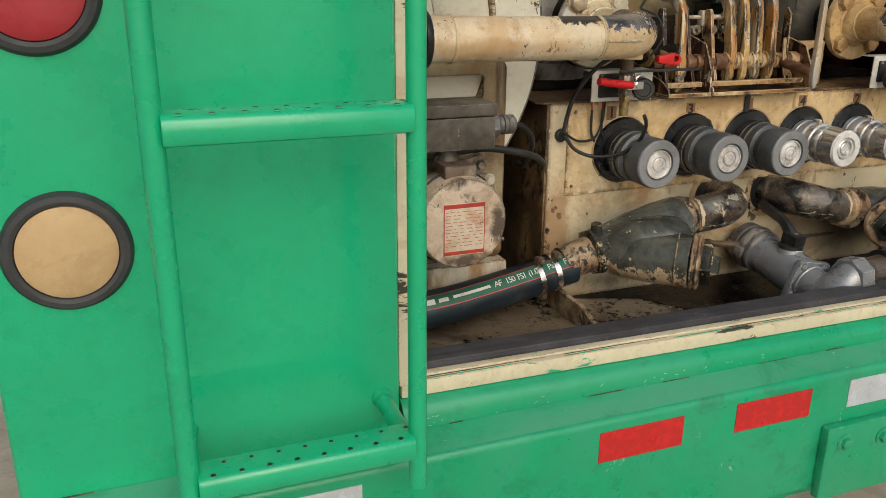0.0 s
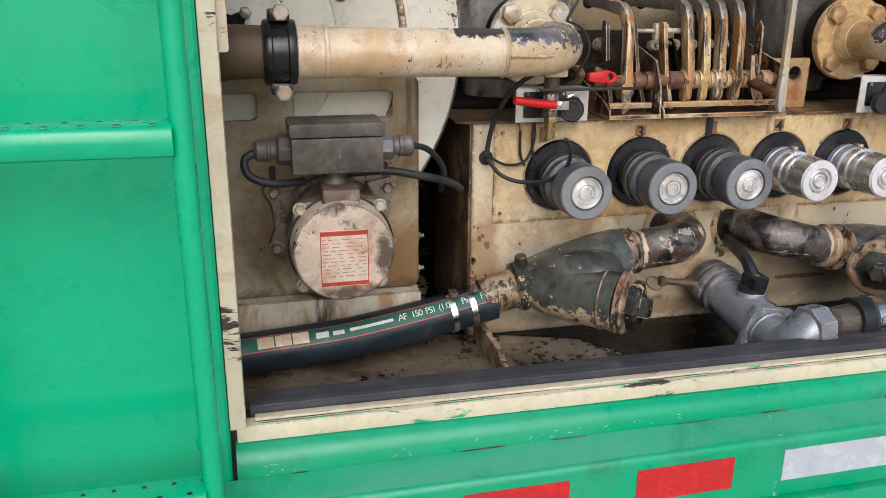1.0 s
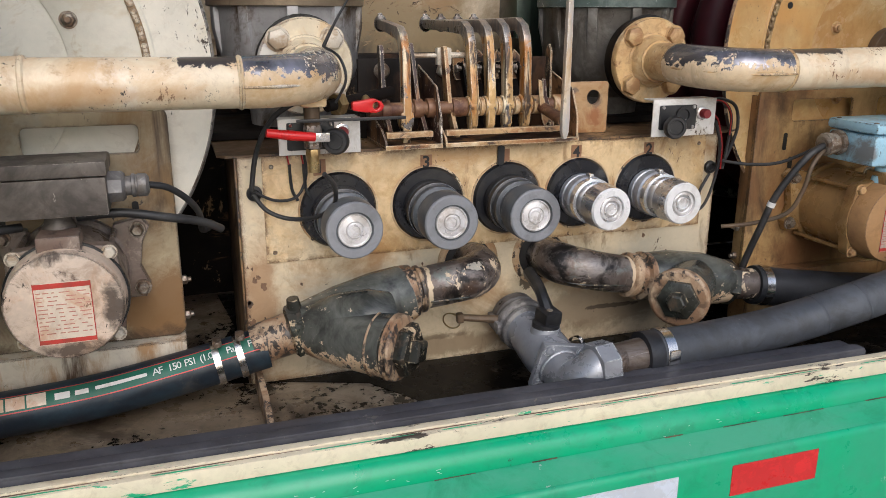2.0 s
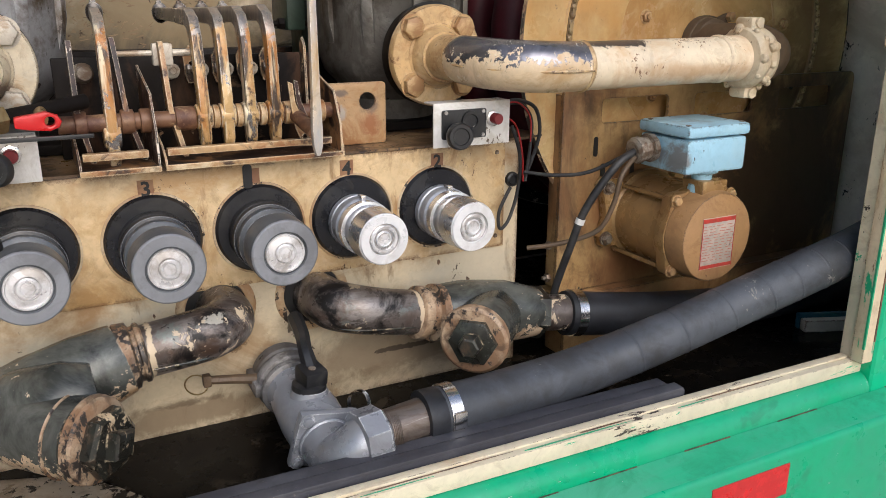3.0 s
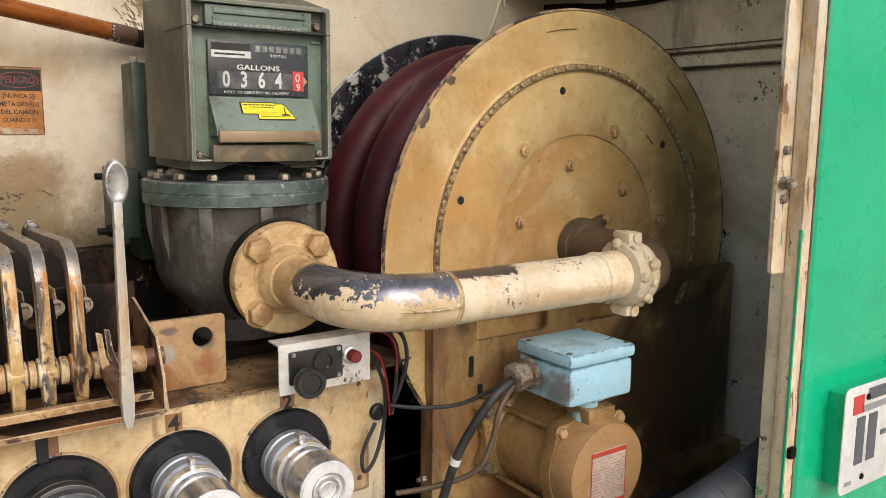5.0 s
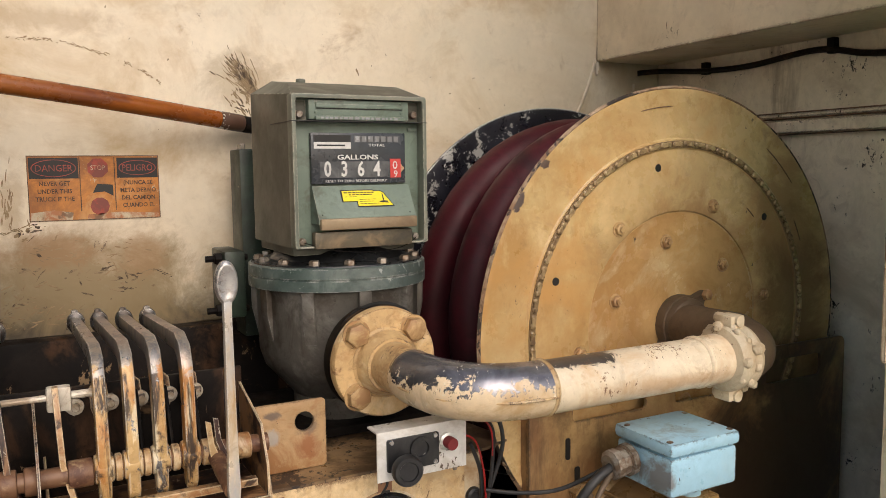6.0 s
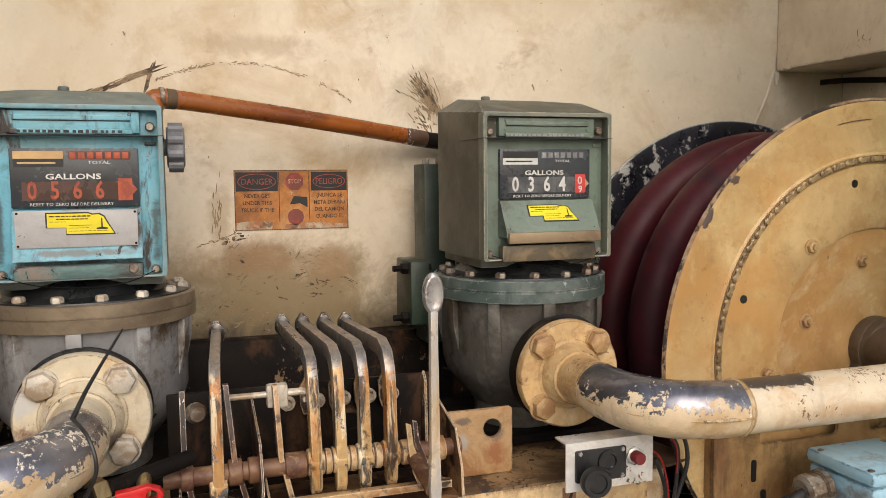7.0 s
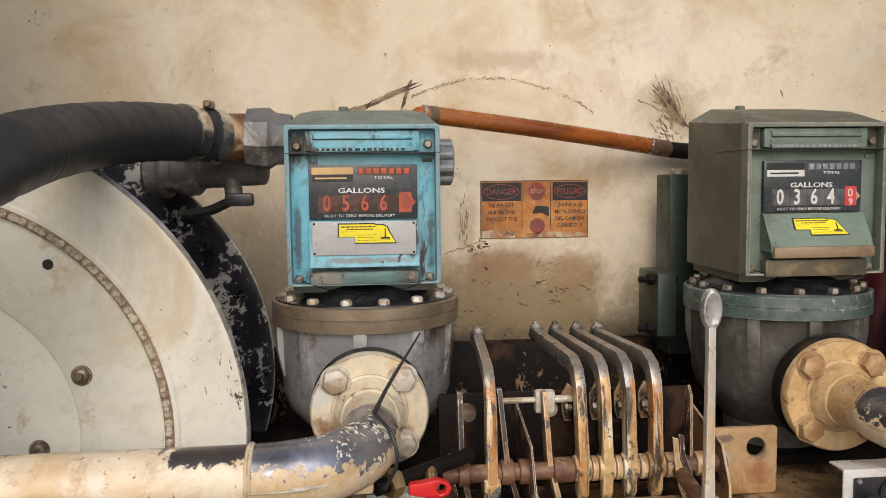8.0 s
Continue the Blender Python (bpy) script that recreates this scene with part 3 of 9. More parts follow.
M["meter_dark"] = surface("dark_grey_cast_meter_body", (0.125, 0.113, 0.096), 0.42, 0.3, [((0.28, 0.265, 0.235), 5, 0.52, 0.74, 0.7, U), ((0.05, 0.038, 0.026), 7, 0.54, 0.76, 0.8, U)], [((0.04, 0.035, 0.028), 50, 0.664, 0.6, 0)], 0.14, 0.25, 60, 0.5, 0, ((0.3, 0.29, 0.26), 0.003, 0.35, 0.2))
M["ring_brown"] = surface("brown_bronze_ring", (0.27, 0.21, 0.14), 0.4, 0.4, [((0.15, 0.11, 0.07), 10, 0.5, 0.75, 0.6, U)], [], 0.12, 0.2)
M["ring_green"] = surface("grey_green_worn_ring", (0.105, 0.135, 0.122), 0.40, 0.1, [((0.045, 0.07, 0.06), 10, 0.5, 0.75, 0.7, U), ((0.20, 0.23, 0.21), 8, 0.52, 0.74, 0.6, U)], [((0.42, 0.44, 0.42), 40, 0.612, 0.4, 0.4)], 0.14, 0.2, 60, 0.5, 0, ((0.40, 0.40, 0.38), 0.003, 0.5, 0.4))
M["column_green"] = surface("dark_green_column_paint", (0.030, 0.052, 0.034), 0.4, 0, [((0.016, 0.022, 0.016), 8, 0.45, 0.7, 0.7, U)], [((0.2, 0.19, 0.15), 80, 0.668, 0.5, 0)], 0.14, 0.2)
M["black_plate"] = surface("oily_black_plate", (0.016, 0.017, 0.018), 0.3, 0.2, [((0.05, 0.05, 0.05), 14, 0.5, 0.75, 0.5, U)], [], 0.2, 0.2)
M["dial"] = surface("dark_dial_face", (0.030, 0.034, 0.040), 0.22, 0, [((0.05, 0.055, 0.062), 6, 0.45, 0.75, 0.5, U)], [], 0.1, 0.02)
M["white"] = surface("off_white_print", (0.66, 0.65, 0.62), 0.5, 0, [((0.45, 0.43, 0.4), 30, 0.5, 0.75, 0.4, U)], [], 0.06, 0.03)
M["grey_print"] = surface("grey_print", (0.28, 0.28, 0.28), 0.5, 0, [], [], 0.06, 0.02)
M["plate_ink"] = surface("dark_grey_plate_ink", (0.10, 0.105, 0.115), 0.5, 0, [], [], 0.06, 0.02)
M["red_print"] = surface("red_print", (0.55, 0.05, 0.04), 0.45, 0, [], [], 0.08, 0.02)
M["orange_digit"] = surface("faded_orange_digit", (0.46, 0.085, 0.03), 0.45, 0, [((0.26, 0.05, 0.025), 70, 0.5, 0.7, 0.7, U)], [], 0.1, 0.02)
M["brown_window"] = surface("browned_dial_window", (0.055, 0.028, 0.022), 0.25, 0, [((0.09, 0.035, 0.025), 20, 0.45, 0.75, 0.6, U)], [], 0.1, 0.02)
M["grey_window"] = surface("grey_digit_drum", (0.055, 0.058, 0.062), 0.3, 0, [((0.13, 0.13, 0.13), 30, 0.45, 0.75, 0.6, U)], [], 0.1, 0.02)
M["gold_print"] = surface("yellowed_plate", (0.62, 0.40, 0.17), 0.4, 0, [((0.45, 0.28, 0.12), 20, 0.5, 0.75, 0.5, U)], [], 0.06, 0.03)
M["yellow"] = surface("yellow_sticker", (0.80, 0.66, 0.012), 0.4, 0, [], [], 0.04, 0.02)
M["black_print"] = surface("black_print", (0.015, 0.014, 0.013), 0.5, 0, [], [], 0.1, 0.02)
M["brown_print"] = surface("brown_black_print", (0.06, 0.03, 0.014), 0.55, 0, [((0.22, 0.11, 0.04), 60, 0.5, 0.7, 0.6, U)], [], 0.1, 0.02)
M["sticker"] = surface("aged_orange_sticker", (0.58, 0.225, 0.040), 0.5, 0, [((0.30, 0.115, 0.035), 14, 0.46, 0.72, 0.75, U), ((0.60, 0.36, 0.15), 9, 0.58, 0.78, 0.5, U)], [((0.50, 0.38, 0.23), 46, 0.640, 0.6, 0), ((0.12, 0.07, 0.035), 60, 0.645, 0.6, 0)], 0.14, 0.08)
M["sticker_white"] = surface("aged_white_sticker", (0.56, 0.46, 0.31), 0.5, 0, [((0.38, 0.15, 0.06), 24, 0.50, 0.68, 0.8, U), ((0.16, 0.09, 0.05), 34, 0.56, 0.70, 0.7, U)], [], 0.1, 0.05)
M["faded_red"] = surface("faded_red_print", (0.40, 0.060, 0.035), 0.5, 0, [((0.20, 0.05, 0.035), 36, 0.46, 0.68, 0.8, U)], [], 0.1, 0.04)
M["label_paper"] = surface("stained_white_label", (0.68, 0.58, 0.46), 0.4, 0, [((0.50, 0.30, 0.18), 24, 0.5, 0.72, 0.6, U)], [((0.22, 0.12, 0.07), 80, 0.62, 0.6, 0)], 0.08, 0.04)
M["label_grey"] = surface("worn_metal_label", (0.48, 0.42, 0.35), 0.35, 0.3, [((0.62, 0.50, 0.42), 24, 0.5, 0.72, 0.6, U)], [], 0.08, 0.04)
M["label_red"] = surface("label_red_band", (0.50, 0.045, 0.03), 0.45, 0, [((0.3, 0.05, 0.03), 40, 0.5, 0.7, 0.6, U)], [], 0.1, 0.03)
M["tape_red"] = surface("red_reflective_tape", (0.62, 0.022, 0.022), 0.3, 0, [((0.45, 0.015, 0.015), 60, 0.5, 0.6, 0.5, U)], [], 0.06, 0.1, 300)
M["tape_white"] = surface("white_reflective_tape", (0.58, 0.62, 0.70), 0.3, 0, [((0.45, 0.47, 0.5), 60, 0.5, 0.6, 0.5, U)], [], 0.06, 0.1, 300)
M["lens_red"] = surface("dusty_red_lens", (0.36, 0.018, 0.03), 0.35, 0, [((0.42, 0.05, 0.06), 9, 0.45, 0.75, 0.5, U)], [], 0.06, 0.05)
M["lens_tan"] = surface("mud_dusted_lens", (0.55, 0.38, 0.20), 0.65, 0, [((0.45, 0.30, 0.16), 14, 0.5, 0.72, 0.6, U)], [], 0.06, 0.15)
M["grommet"] = surface("grey_rubber_grommet", (0.040, 0.042, 0.046), 0.65, 0, [((0.065, 0.065, 0.07), 14, 0.5, 0.75, 0.5, U)], [], 0.1, 0.15)
M["lever"] = surface("tan_lever_paint_worn", (0.56, 0.365, 0.155), 0.28, 0.1, [((0.40, 0.165, 0.035), 10, 0.51, 0.70, 0.85, (1, 1, 0.35)), ((0.05, 0.03, 0.018), 60, 0.54, 0.68, 0.8, (1, 1, 0.06)), ((0.70, 0.58, 0.38), 50, 0.56, 0.70, 0.7, (1, 1, 0.06)), ((0.08, 0.045, 0.025), 22, 0.64, 0.76, 0.85, U)], [((0.25, 0.245, 0.24), 30, 0.606, 0.26, 0.8)], 0.14, 0.25, 60, 0.5, 0, ((0.62, 0.56, 0.46), 0.003, 0.6, 0.4), None,
                     [((0.36, 0.345, 0.33), (1.15, 1.5, 1.50), (0.4, 0.4, 0.045), 0.65, 26, 0.28, 0.75), ((0.10, 0.085, 0.075), (1.15, 1.5, 1.505), (0.4, 0.4, 0.035), 0.4, 40, 0.3, 0.5)])
M["lever_bare"] = surface("bare_worn_steel", (0.46, 0.44, 0.42), 0.30, 0.6, [((0.18, 0.13, 0.09), 16, 0.54, 0.72, 0.7, U)], [((0.52, 0.40, 0.24), 46, 0.635, 0.4, 0)], 0.14, 0.2, 60, 0.5, 0, ((0.70, 0.68, 0.66), 0.002, 0.6, 0.8))
M["tray"] = surface("rusty_brown_tray", (0.125, 0.055, 0.027), 0.38, 0.1, [((0.026, 0.014, 0.010), 9, 0.46, 0.66, 0.85, U), ((0.36, 0.19, 0.08), 14, 0.54, 0.70, 0.75, U)], [((0.50, 0.36, 0.21), 70, 0.632, 0.5, 0), ((0.012, 0.009, 0.008), 60, 0.632, 0.4, 0)], 0.2, 0.3, 60, 0.5, 0, ((0.64, 0.49, 0.31), 0.004, 0.95, 0.1))
M["rail_dark"] = surface("dark_rusted_rail_and_shaded_foot", (0.012, 0.008, 0.006), 0.5, 0, [((0.075, 0.036, 0.017), 8, 0.56, 0.76, 0.65, (1, 1, 0.4)), ((0.007, 0.005, 0.004), 14, 0.50, 0.70, 0.8, U), ((0.22, 0.13, 0.065), 20, 0.64, 0.78, 0.6, (0.3, 1, 1))], [((0.26, 0.17, 0.09), 60, 0.645, 0.6, 0)], 0.2, 0.4, 60, 0.15)
M["rack_tan"] = surface("tan_rack_paint_rusting", (0.50, 0.32, 0.15), 0.36, 0.05, [((0.28, 0.12, 0.04), 12, 0.50, 0.70, 0.85, U), ((0.62, 0.50, 0.32), 14, 0.54, 0.72, 0.7, U), ((0.06, 0.032, 0.018), 22, 0.58, 0.72, 0.9, U)], [((0.022, 0.016, 0.012), 60, 0.628, 0.45, 0)], 0.2, 0.3, 60, 0.5, 0, ((0.70, 0.56, 0.36), 0.003, 0.8, 0.1))
M["upright"] = surface("dark_rust_strip_with_pale_specks", (0.070, 0.030, 0.020), 0.42, 0.1, [((0.020, 0.012, 0.010), 14, 0.48, 0.68, 0.8, U), ((0.30, 0.16, 0.075), 20, 0.56, 0.72, 0.7, (1, 1, 0.3))], [((0.66, 0.58, 0.47), 85, 0.618, 0.5, 0)], 0.2, 0.3, 60, 0.5, 0, ((0.62, 0.52, 0.39), 0.002, 0.75, 0.1))
M["shaft"] = surface("rusty_tan_shaft", (0.20, 0.10, 0.05), 0.45, 0.1, [((0.08, 0.03, 0.018), 20, 0.46, 0.7, 0.7, U), ((0.46, 0.32, 0.17), 16, 0.60, 0.76, 0.7, U)], [], 0.15, 0.25)
M["dark_steel"] = surface("greasy_dark_steel", (0.010, 0.008, 0.007), 0.55, 0.0, [((0.05, 0.033, 0.02), 9, 0.60, 0.82, 0.6, U)], [], 0.2, 0.25, 60, 0.08)
M["brass"] = surface("brass", (0.46, 0.35, 0.17), 0.35, 0.85, [((0.25, 0.15, 0.06), 20, 0.5, 0.72, 0.6, U)], [], 0.1, 0.1)
M["red_vinyl"] = surface("red_vinyl_grip", (0.56, 0.012, 0.012), 0.32, 0, [((0.35, 0.01, 0.01), 20, 0.5, 0.75, 0.5, U)], [], 0.05, 0.03)
M["black_plastic"] = surface("black_plastic", (0.014, 0.014, 0.015), 0.38, 0, [((0.04, 0.038, 0.035), 20, 0.5, 0.75, 0.5, U)], [], 0.1, 0.08)
M["panel_alu"] = surface("speckled_aluminium_plate", (0.72, 0.70, 0.66), 0.4, 0.2, [((0.42, 0.38, 0.31), 14, 0.5, 0.75, 0.5, U)], [((0.10, 0.07, 0.045), 90, 0.625, 0.6, 0)], 0.08, 0.1)
M["wire_red"] = surface("red_wire", (0.36, 0.015, 0.015), 0.45)
M["maroon"] = surface("maroon_button", (0.18, 0.02, 0.022), 0.35)
M["sealant"] = surface("lumpy_cream_sealant", (0.62, 0.52, 0.36), 0.5, 0, [((0.42, 0.31, 0.18), 14, 0.5, 0.72, 0.5, U)], [((0.20, 0.13, 0.08), 70, 0.65, 0.6, 0)], 0.1, 0.9, 45)
M["swivel_dark"] = surface("dusty_brown_swivel", (0.115, 0.075, 0.042), 0.6, 0.1, [((0.08, 0.06, 0.04), 9, 0.5, 0.75, 0.6, U)], [], 0.15, 0.2)
M["label_tan"] = surface("brown_number_tag", (0.26, 0.125, 0.06), 0.5, 0, [((0.30, 0.17, 0.08), 40, 0.5, 0.7, 0.5, U)], [], 0.1, 0.05)
M["band_green"] = surface("green_hose_stripe", (0.012, 0.115, 0.072), 0.5, 0, [((0.02, 0.09, 0.06), 20, 0.5, 0.75, 0.5, U)], [], 0.1, 0.05)
M["ground"] = surface("sandy_ground", (0.54, 0.46, 0.37), 0.9, 0, [((0.46, 0.39, 0.31), 0.8, 0.45, 0.7, 0.7, U), ((0.60, 0.51, 0.41), 6, 0.5, 0.7, 0.5, U)], [], 0.12, 0.6, 14)
M["blue_strip"] = surface("dark_teal_strip", (0.02, 0.10, 0.13), 0.5)
M["stain"] = surface("dried_oil_stain", (0.17, 0.115, 0.062), 0.6, 0, [((0.27, 0.19, 0.105), 60, 0.42, 0.6, 0.9, U), ((0.07, 0.045, 0.028), 40, 0.52, 0.7, 0.8, U)], [], 0.2, 0.1)
M["stain_pale"] = surface("pale_brown_smear", (0.26, 0.17, 0.085), 0.55, 0, [((0.32, 0.22, 0.12), 20, 0.45, 0.7, 0.7, U)], [], 0.15, 0.05)
M["chain"] = surface("oiled_roller_chain", (0.46, 0.33, 0.17), 0.30, 0.25, [((0.12, 0.07, 0.035), 50, 0.52, 0.74, 0.7, U)], [], 0.2, 0.2)
M["grime"] = surface("greasy_grime", (0.25, 0.165, 0.080), 0.45, 0, [((0.20, 0.13, 0.06), 14, 0.45, 0.7, 0.7, U)], [], 0.2, 0.3)
M["grey_pale"] = surface("pale_grey_digit", (0.36, 0.36, 0.36), 0.5, 0, [((0.18, 0.18, 0.18), 90, 0.45, 0.6, 0.8, U)], [], 0.1, 0.02)
M["label_print"] = surface("faded_red_fine_print", (0.50, 0.20, 0.15), 0.5)
M["label_plate"] = surface("rust_spotted_white_plate", (0.43, 0.42, 0.41), 0.4, 0.1, [((0.30, 0.12, 0.05), 14, 0.66, 0.80, 0.8, U), ((0.36, 0.34, 0.32), 20, 0.54, 0.76, 0.5, U)], [((0.06, 0.05, 0.05), 90, 0.672, 0.6, 0)], 0.06, 0.05)
M["grease"] = surface("thick_black_grease", (0.014, 0.010, 0.007), 0.5, 0, [((0.05, 0.030, 0.016), 14, 0.56, 0.76, 0.7, (0.25, 1, 1))], [], 0.2, 0.4, 60, 0.15)
M["lever_pale"] = surface("pale_lever_paint_rubbed_shiny", (0.60, 0.50, 0.37), 0.26, 0.25, [((0.44, 0.27, 0.11), 10, 0.52, 0.72, 0.8, (1, 1, 0.2)), ((0.42, 0.41, 0.40), 8, 0.54, 0.72, 0.8, (1, 1, 0.3)), ((0.10, 0.065, 0.04), 22, 0.66, 0.78, 0.7, (1, 1, 0.4))], [], 0.1, 0.2, 60, 0.5, 0, ((0.74, 0.70, 0.64), 0.003, 0.7, 0.5))
M["lever_dark"] = surface("dark_rubbed_steel", (0.13, 0.12, 0.11), 0.28, 0.7, [((0.05, 0.035, 0.025), 14, 0.5, 0.72, 0.7, U)], [((0.40, 0.33, 0.24), 50, 0.62, 0.35, 0.3)], 0.14, 0.2, 60, 0.5, 0, ((0.5, 0.48, 0.46), 0.002, 0.6, 0.8))
M["angle_cream"] = surface("cream_angle_with_brown_drips", (0.60, 0.54, 0.43), 0.42, 0, [((0.34, 0.20, 0.09), 16, 0.52, 0.74, 0.8, (1, 1, 0.2)), ((0.09, 0.055, 0.03), 11, 0.60, 0.76, 0.9, (1, 1, 0.25)), ((0.46, 0.46, 0.40), 4, 0.5, 0.75, 0.5, U)], [((0.04, 0.03, 0.022), 60, 0.635, 0.6, 0)], 0.1, 0.15, 60, 0.5, 0, ((0.07, 0.05, 0.03), 0.004, 0.6, 0))
M["scratch"] = surface("pale_scratch", (0.62, 0.68, 0.62), 0.6)
M["groove_brown"] = surface("brown_bared_seam", (0.20, 0.115, 0.065), 0.6, 0, [((0.07, 0.045, 0.03), 30, 0.5, 0.7, 0.8, U)], [], 0.15, 0.2)
M["green_bared"] = surface("bared_green_undercoat", (0.03, 0.38, 0.18), 0.4, 0, [((0.10, 0.30, 0.17), 30, 0.5, 0.7, 0.6, U)], [], 0.1, 0.1)
M["strainer_cast"] = surface("cream_paint_worn_to_dark_casting", (0.60, 0.45, 0.29), 0.42, 0, [((0.40, 0.24, 0.11), 14, 0.54, 0.74, 0.7, U), ((0.16, 0.09, 0.05), 20, 0.62, 0.76, 0.7, U)], [((0.56, 0.45, 0.31), 40, 0.640, 0.5, 0)], 0.12, 0.35, 60, 0.5, 0, ((0.52, 0.42, 0.29), 0.004, 0.45, 0), ((0.095, 0.098, 0.086), 0.25, 0.25, -0.42))
M["motor_shell"] = surface("greasy_brown_motor_casting", (0.23, 0.18, 0.145), 0.36, 0.1, [((0.15, 0.10, 0.075), 9, 0.48, 0.72, 0.8, U), ((0.05, 0.034, 0.025), 18, 0.58, 0.74, 0.85, U), ((0.52, 0.44, 0.36), 12, 0.58, 0.74, 0.6, U)], [((0.035, 0.025, 0.02), 44, 0.63, 0.5, 0)], 0.14, 0.2, 60, 0.5, 0, ((0.03, 0.022, 0.018), 0.004, 0.7, 0))
M["hole_plate"] = surface("tan_plate_rust_stained", (0.43, 0.275, 0.135), 0.40, 0, [((0.30, 0.14, 0.05), 14, 0.50, 0.72, 0.75, U), ((0.68, 0.56, 0.36), 10, 0.56, 0.76, 0.5, U)], [((0.06, 0.035, 0.02), 80, 0.655, 0.7, 0)], 0.12, 0.15, 60, 0.5, 0, ((0.10, 0.05, 0.025), 0.004, 0.6, 0), None,
                         [((0.27, 0.10, 0.035), (1.404, 1.39, 1.316), (0.018, 0.05, 0.020), 0.85, 30, 0.5, 0), ((0.12, 0.09, 0.075), (1.352, 1.39, 1.365), (0.016, 0.05, 0.007), 0.85, 40, 0.4, 0), ((0.36, 0.35, 0.33), (1.352, 1.39, 1.335), (0.012, 0.05, 0.012), 0.7, 40, 0.4, 0), ((0.14, 0.10, 0.07), (1.402, 1.39, 1.345), (0.018, 0.05, 0.018), 0.8, 40, 0.4, 0)])
M["peeled"] = surface("peeled_white_wrap", (0.10, 0.05, 0.03), 0.5, 0, [], [((0.60, 0.56, 0.50), 60, 0.57, 0.6, 0)], 0.12, 0.3)
M["shelf_paint"] = surface("cream_shelf_paint_rusty_edges", (0.84, 0.71, 0.52), 0.42, 0, [((0.62, 0.50, 0.33), 2, 0.46, 0.85, 0.6, U), ((0.48, 0.33, 0.16), 6, 0.56, 0.86, 0.5, U)], [((0.14, 0.09, 0.05), 80, 0.675, 0.7, 0)], 0.06, 0.08, 20, 0.5, 0, ((0.17, 0.08, 0.035), 0.010, 0.8, 0))
M["jamb_paint"] = surface("cream_jamb_paint_flaking_brown", (0.70, 0.575, 0.39), 0.48, 0, [((0.40, 0.25, 0.12), 12, 0.54, 0.76, 0.7, (1, 1, 0.3)), ((0.62, 0.58, 0.50), 8, 0.55, 0.75, 0.5, (1, 1, 0.3))], [((0.20, 0.11, 0.055), 34, 0.615, 0.7, 0, (1, 1, 0.3)), ((0.03, 0.38, 0.18), 30, 0.632, 0.4, 0, (1, 1, 0.16))], 0.1, 0.3, 60, 0.5, 0, ((0.16, 0.09, 0.045), 0.004, 0.7, 0))
M["reg_grime"] = surface("grimy_teal_register_paint", (0.10, 0.20, 0.19), 0.45, 0, [((0.05, 0.04, 0.035), 8, 0.46, 0.68, 0.85, (0.4, 1, 1)), ((0.24, 0.18, 0.14), 14, 0.58, 0.74, 0.7, U)], [((0.03, 0.025, 0.022), 60, 0.63, 0.6, 0)], 0.12, 0.15, 60, 0.5, 0, ((0.03, 0.026, 0.022), 0.004, 0.7, 0))
M["chain_pale"] = surface("dusty_pale_roller_chain", (0.66, 0.58, 0.46), 0.3, 0.3, [((0.30, 0.19, 0.10), 60, 0.52, 0.74, 0.7, U)], [], 0.15, 0.2, 60, 0.5, 0, ((0.12, 0.08, 0.05), 0.002, 0.7, 0))
M["valve_alu"] = surface("clean_cast_aluminium", (0.31, 0.32, 0.345), 0.30, 0.35, [((0.24, 0.25, 0.27), 9, 0.52, 0.76, 0.6, U), ((0.16, 0.14, 0.12), 14, 0.66, 0.82, 0.6, U)], [((0.10, 0.09, 0.08), 80, 0.67, 0.5, 0)], 0.08, 0.2, 60, 0.5, 0, ((0.74, 0.75, 0.76), 0.003, 0.6, 0.3))
M["camlock_grey"] = surface("dusty_grey_camlock", (0.17, 0.165, 0.165), 0.45, 0.3, [((0.11, 0.095, 0.08), 12, 0.5, 0.74, 0.7, U), ((0.40, 0.38, 0.36), 16, 0.58, 0.76, 0.6, U)], [((0.04, 0.034, 0.03), 60, 0.64, 0.5, 0)], 0.12, 0.2)
M["thread_steel"] = surface("brown_scored_steel", (0.24, 0.20, 0.17), 0.35, 0.6, [((0.10, 0.07, 0.05), 26, 0.48, 0.70, 0.8, (0.2, 1, 1)), ((0.50, 0.46, 0.42), 40, 0.58, 0.72, 0.7, (0.15, 1, 1))], [], 0.15, 0.3)
M["reg_blue_rim"] = surface("worn_blue_grey_rim_paint", (0.16, 0.30, 0.34), 0.45, 0, [((0.20, 0.22, 0.20), 8, 0.50, 0.72, 0.7, U), ((0.06, 0.05, 0.042), 16, 0.60, 0.74, 0.8, (1, 1, 0.3))], [((0.26, 0.23, 0.18), 60, 0.645, 0.6, 0)], 0.12, 0.15, 60, 0.5, 0, ((0.33, 0.33, 0.29), 0.003, 0.6, 0))


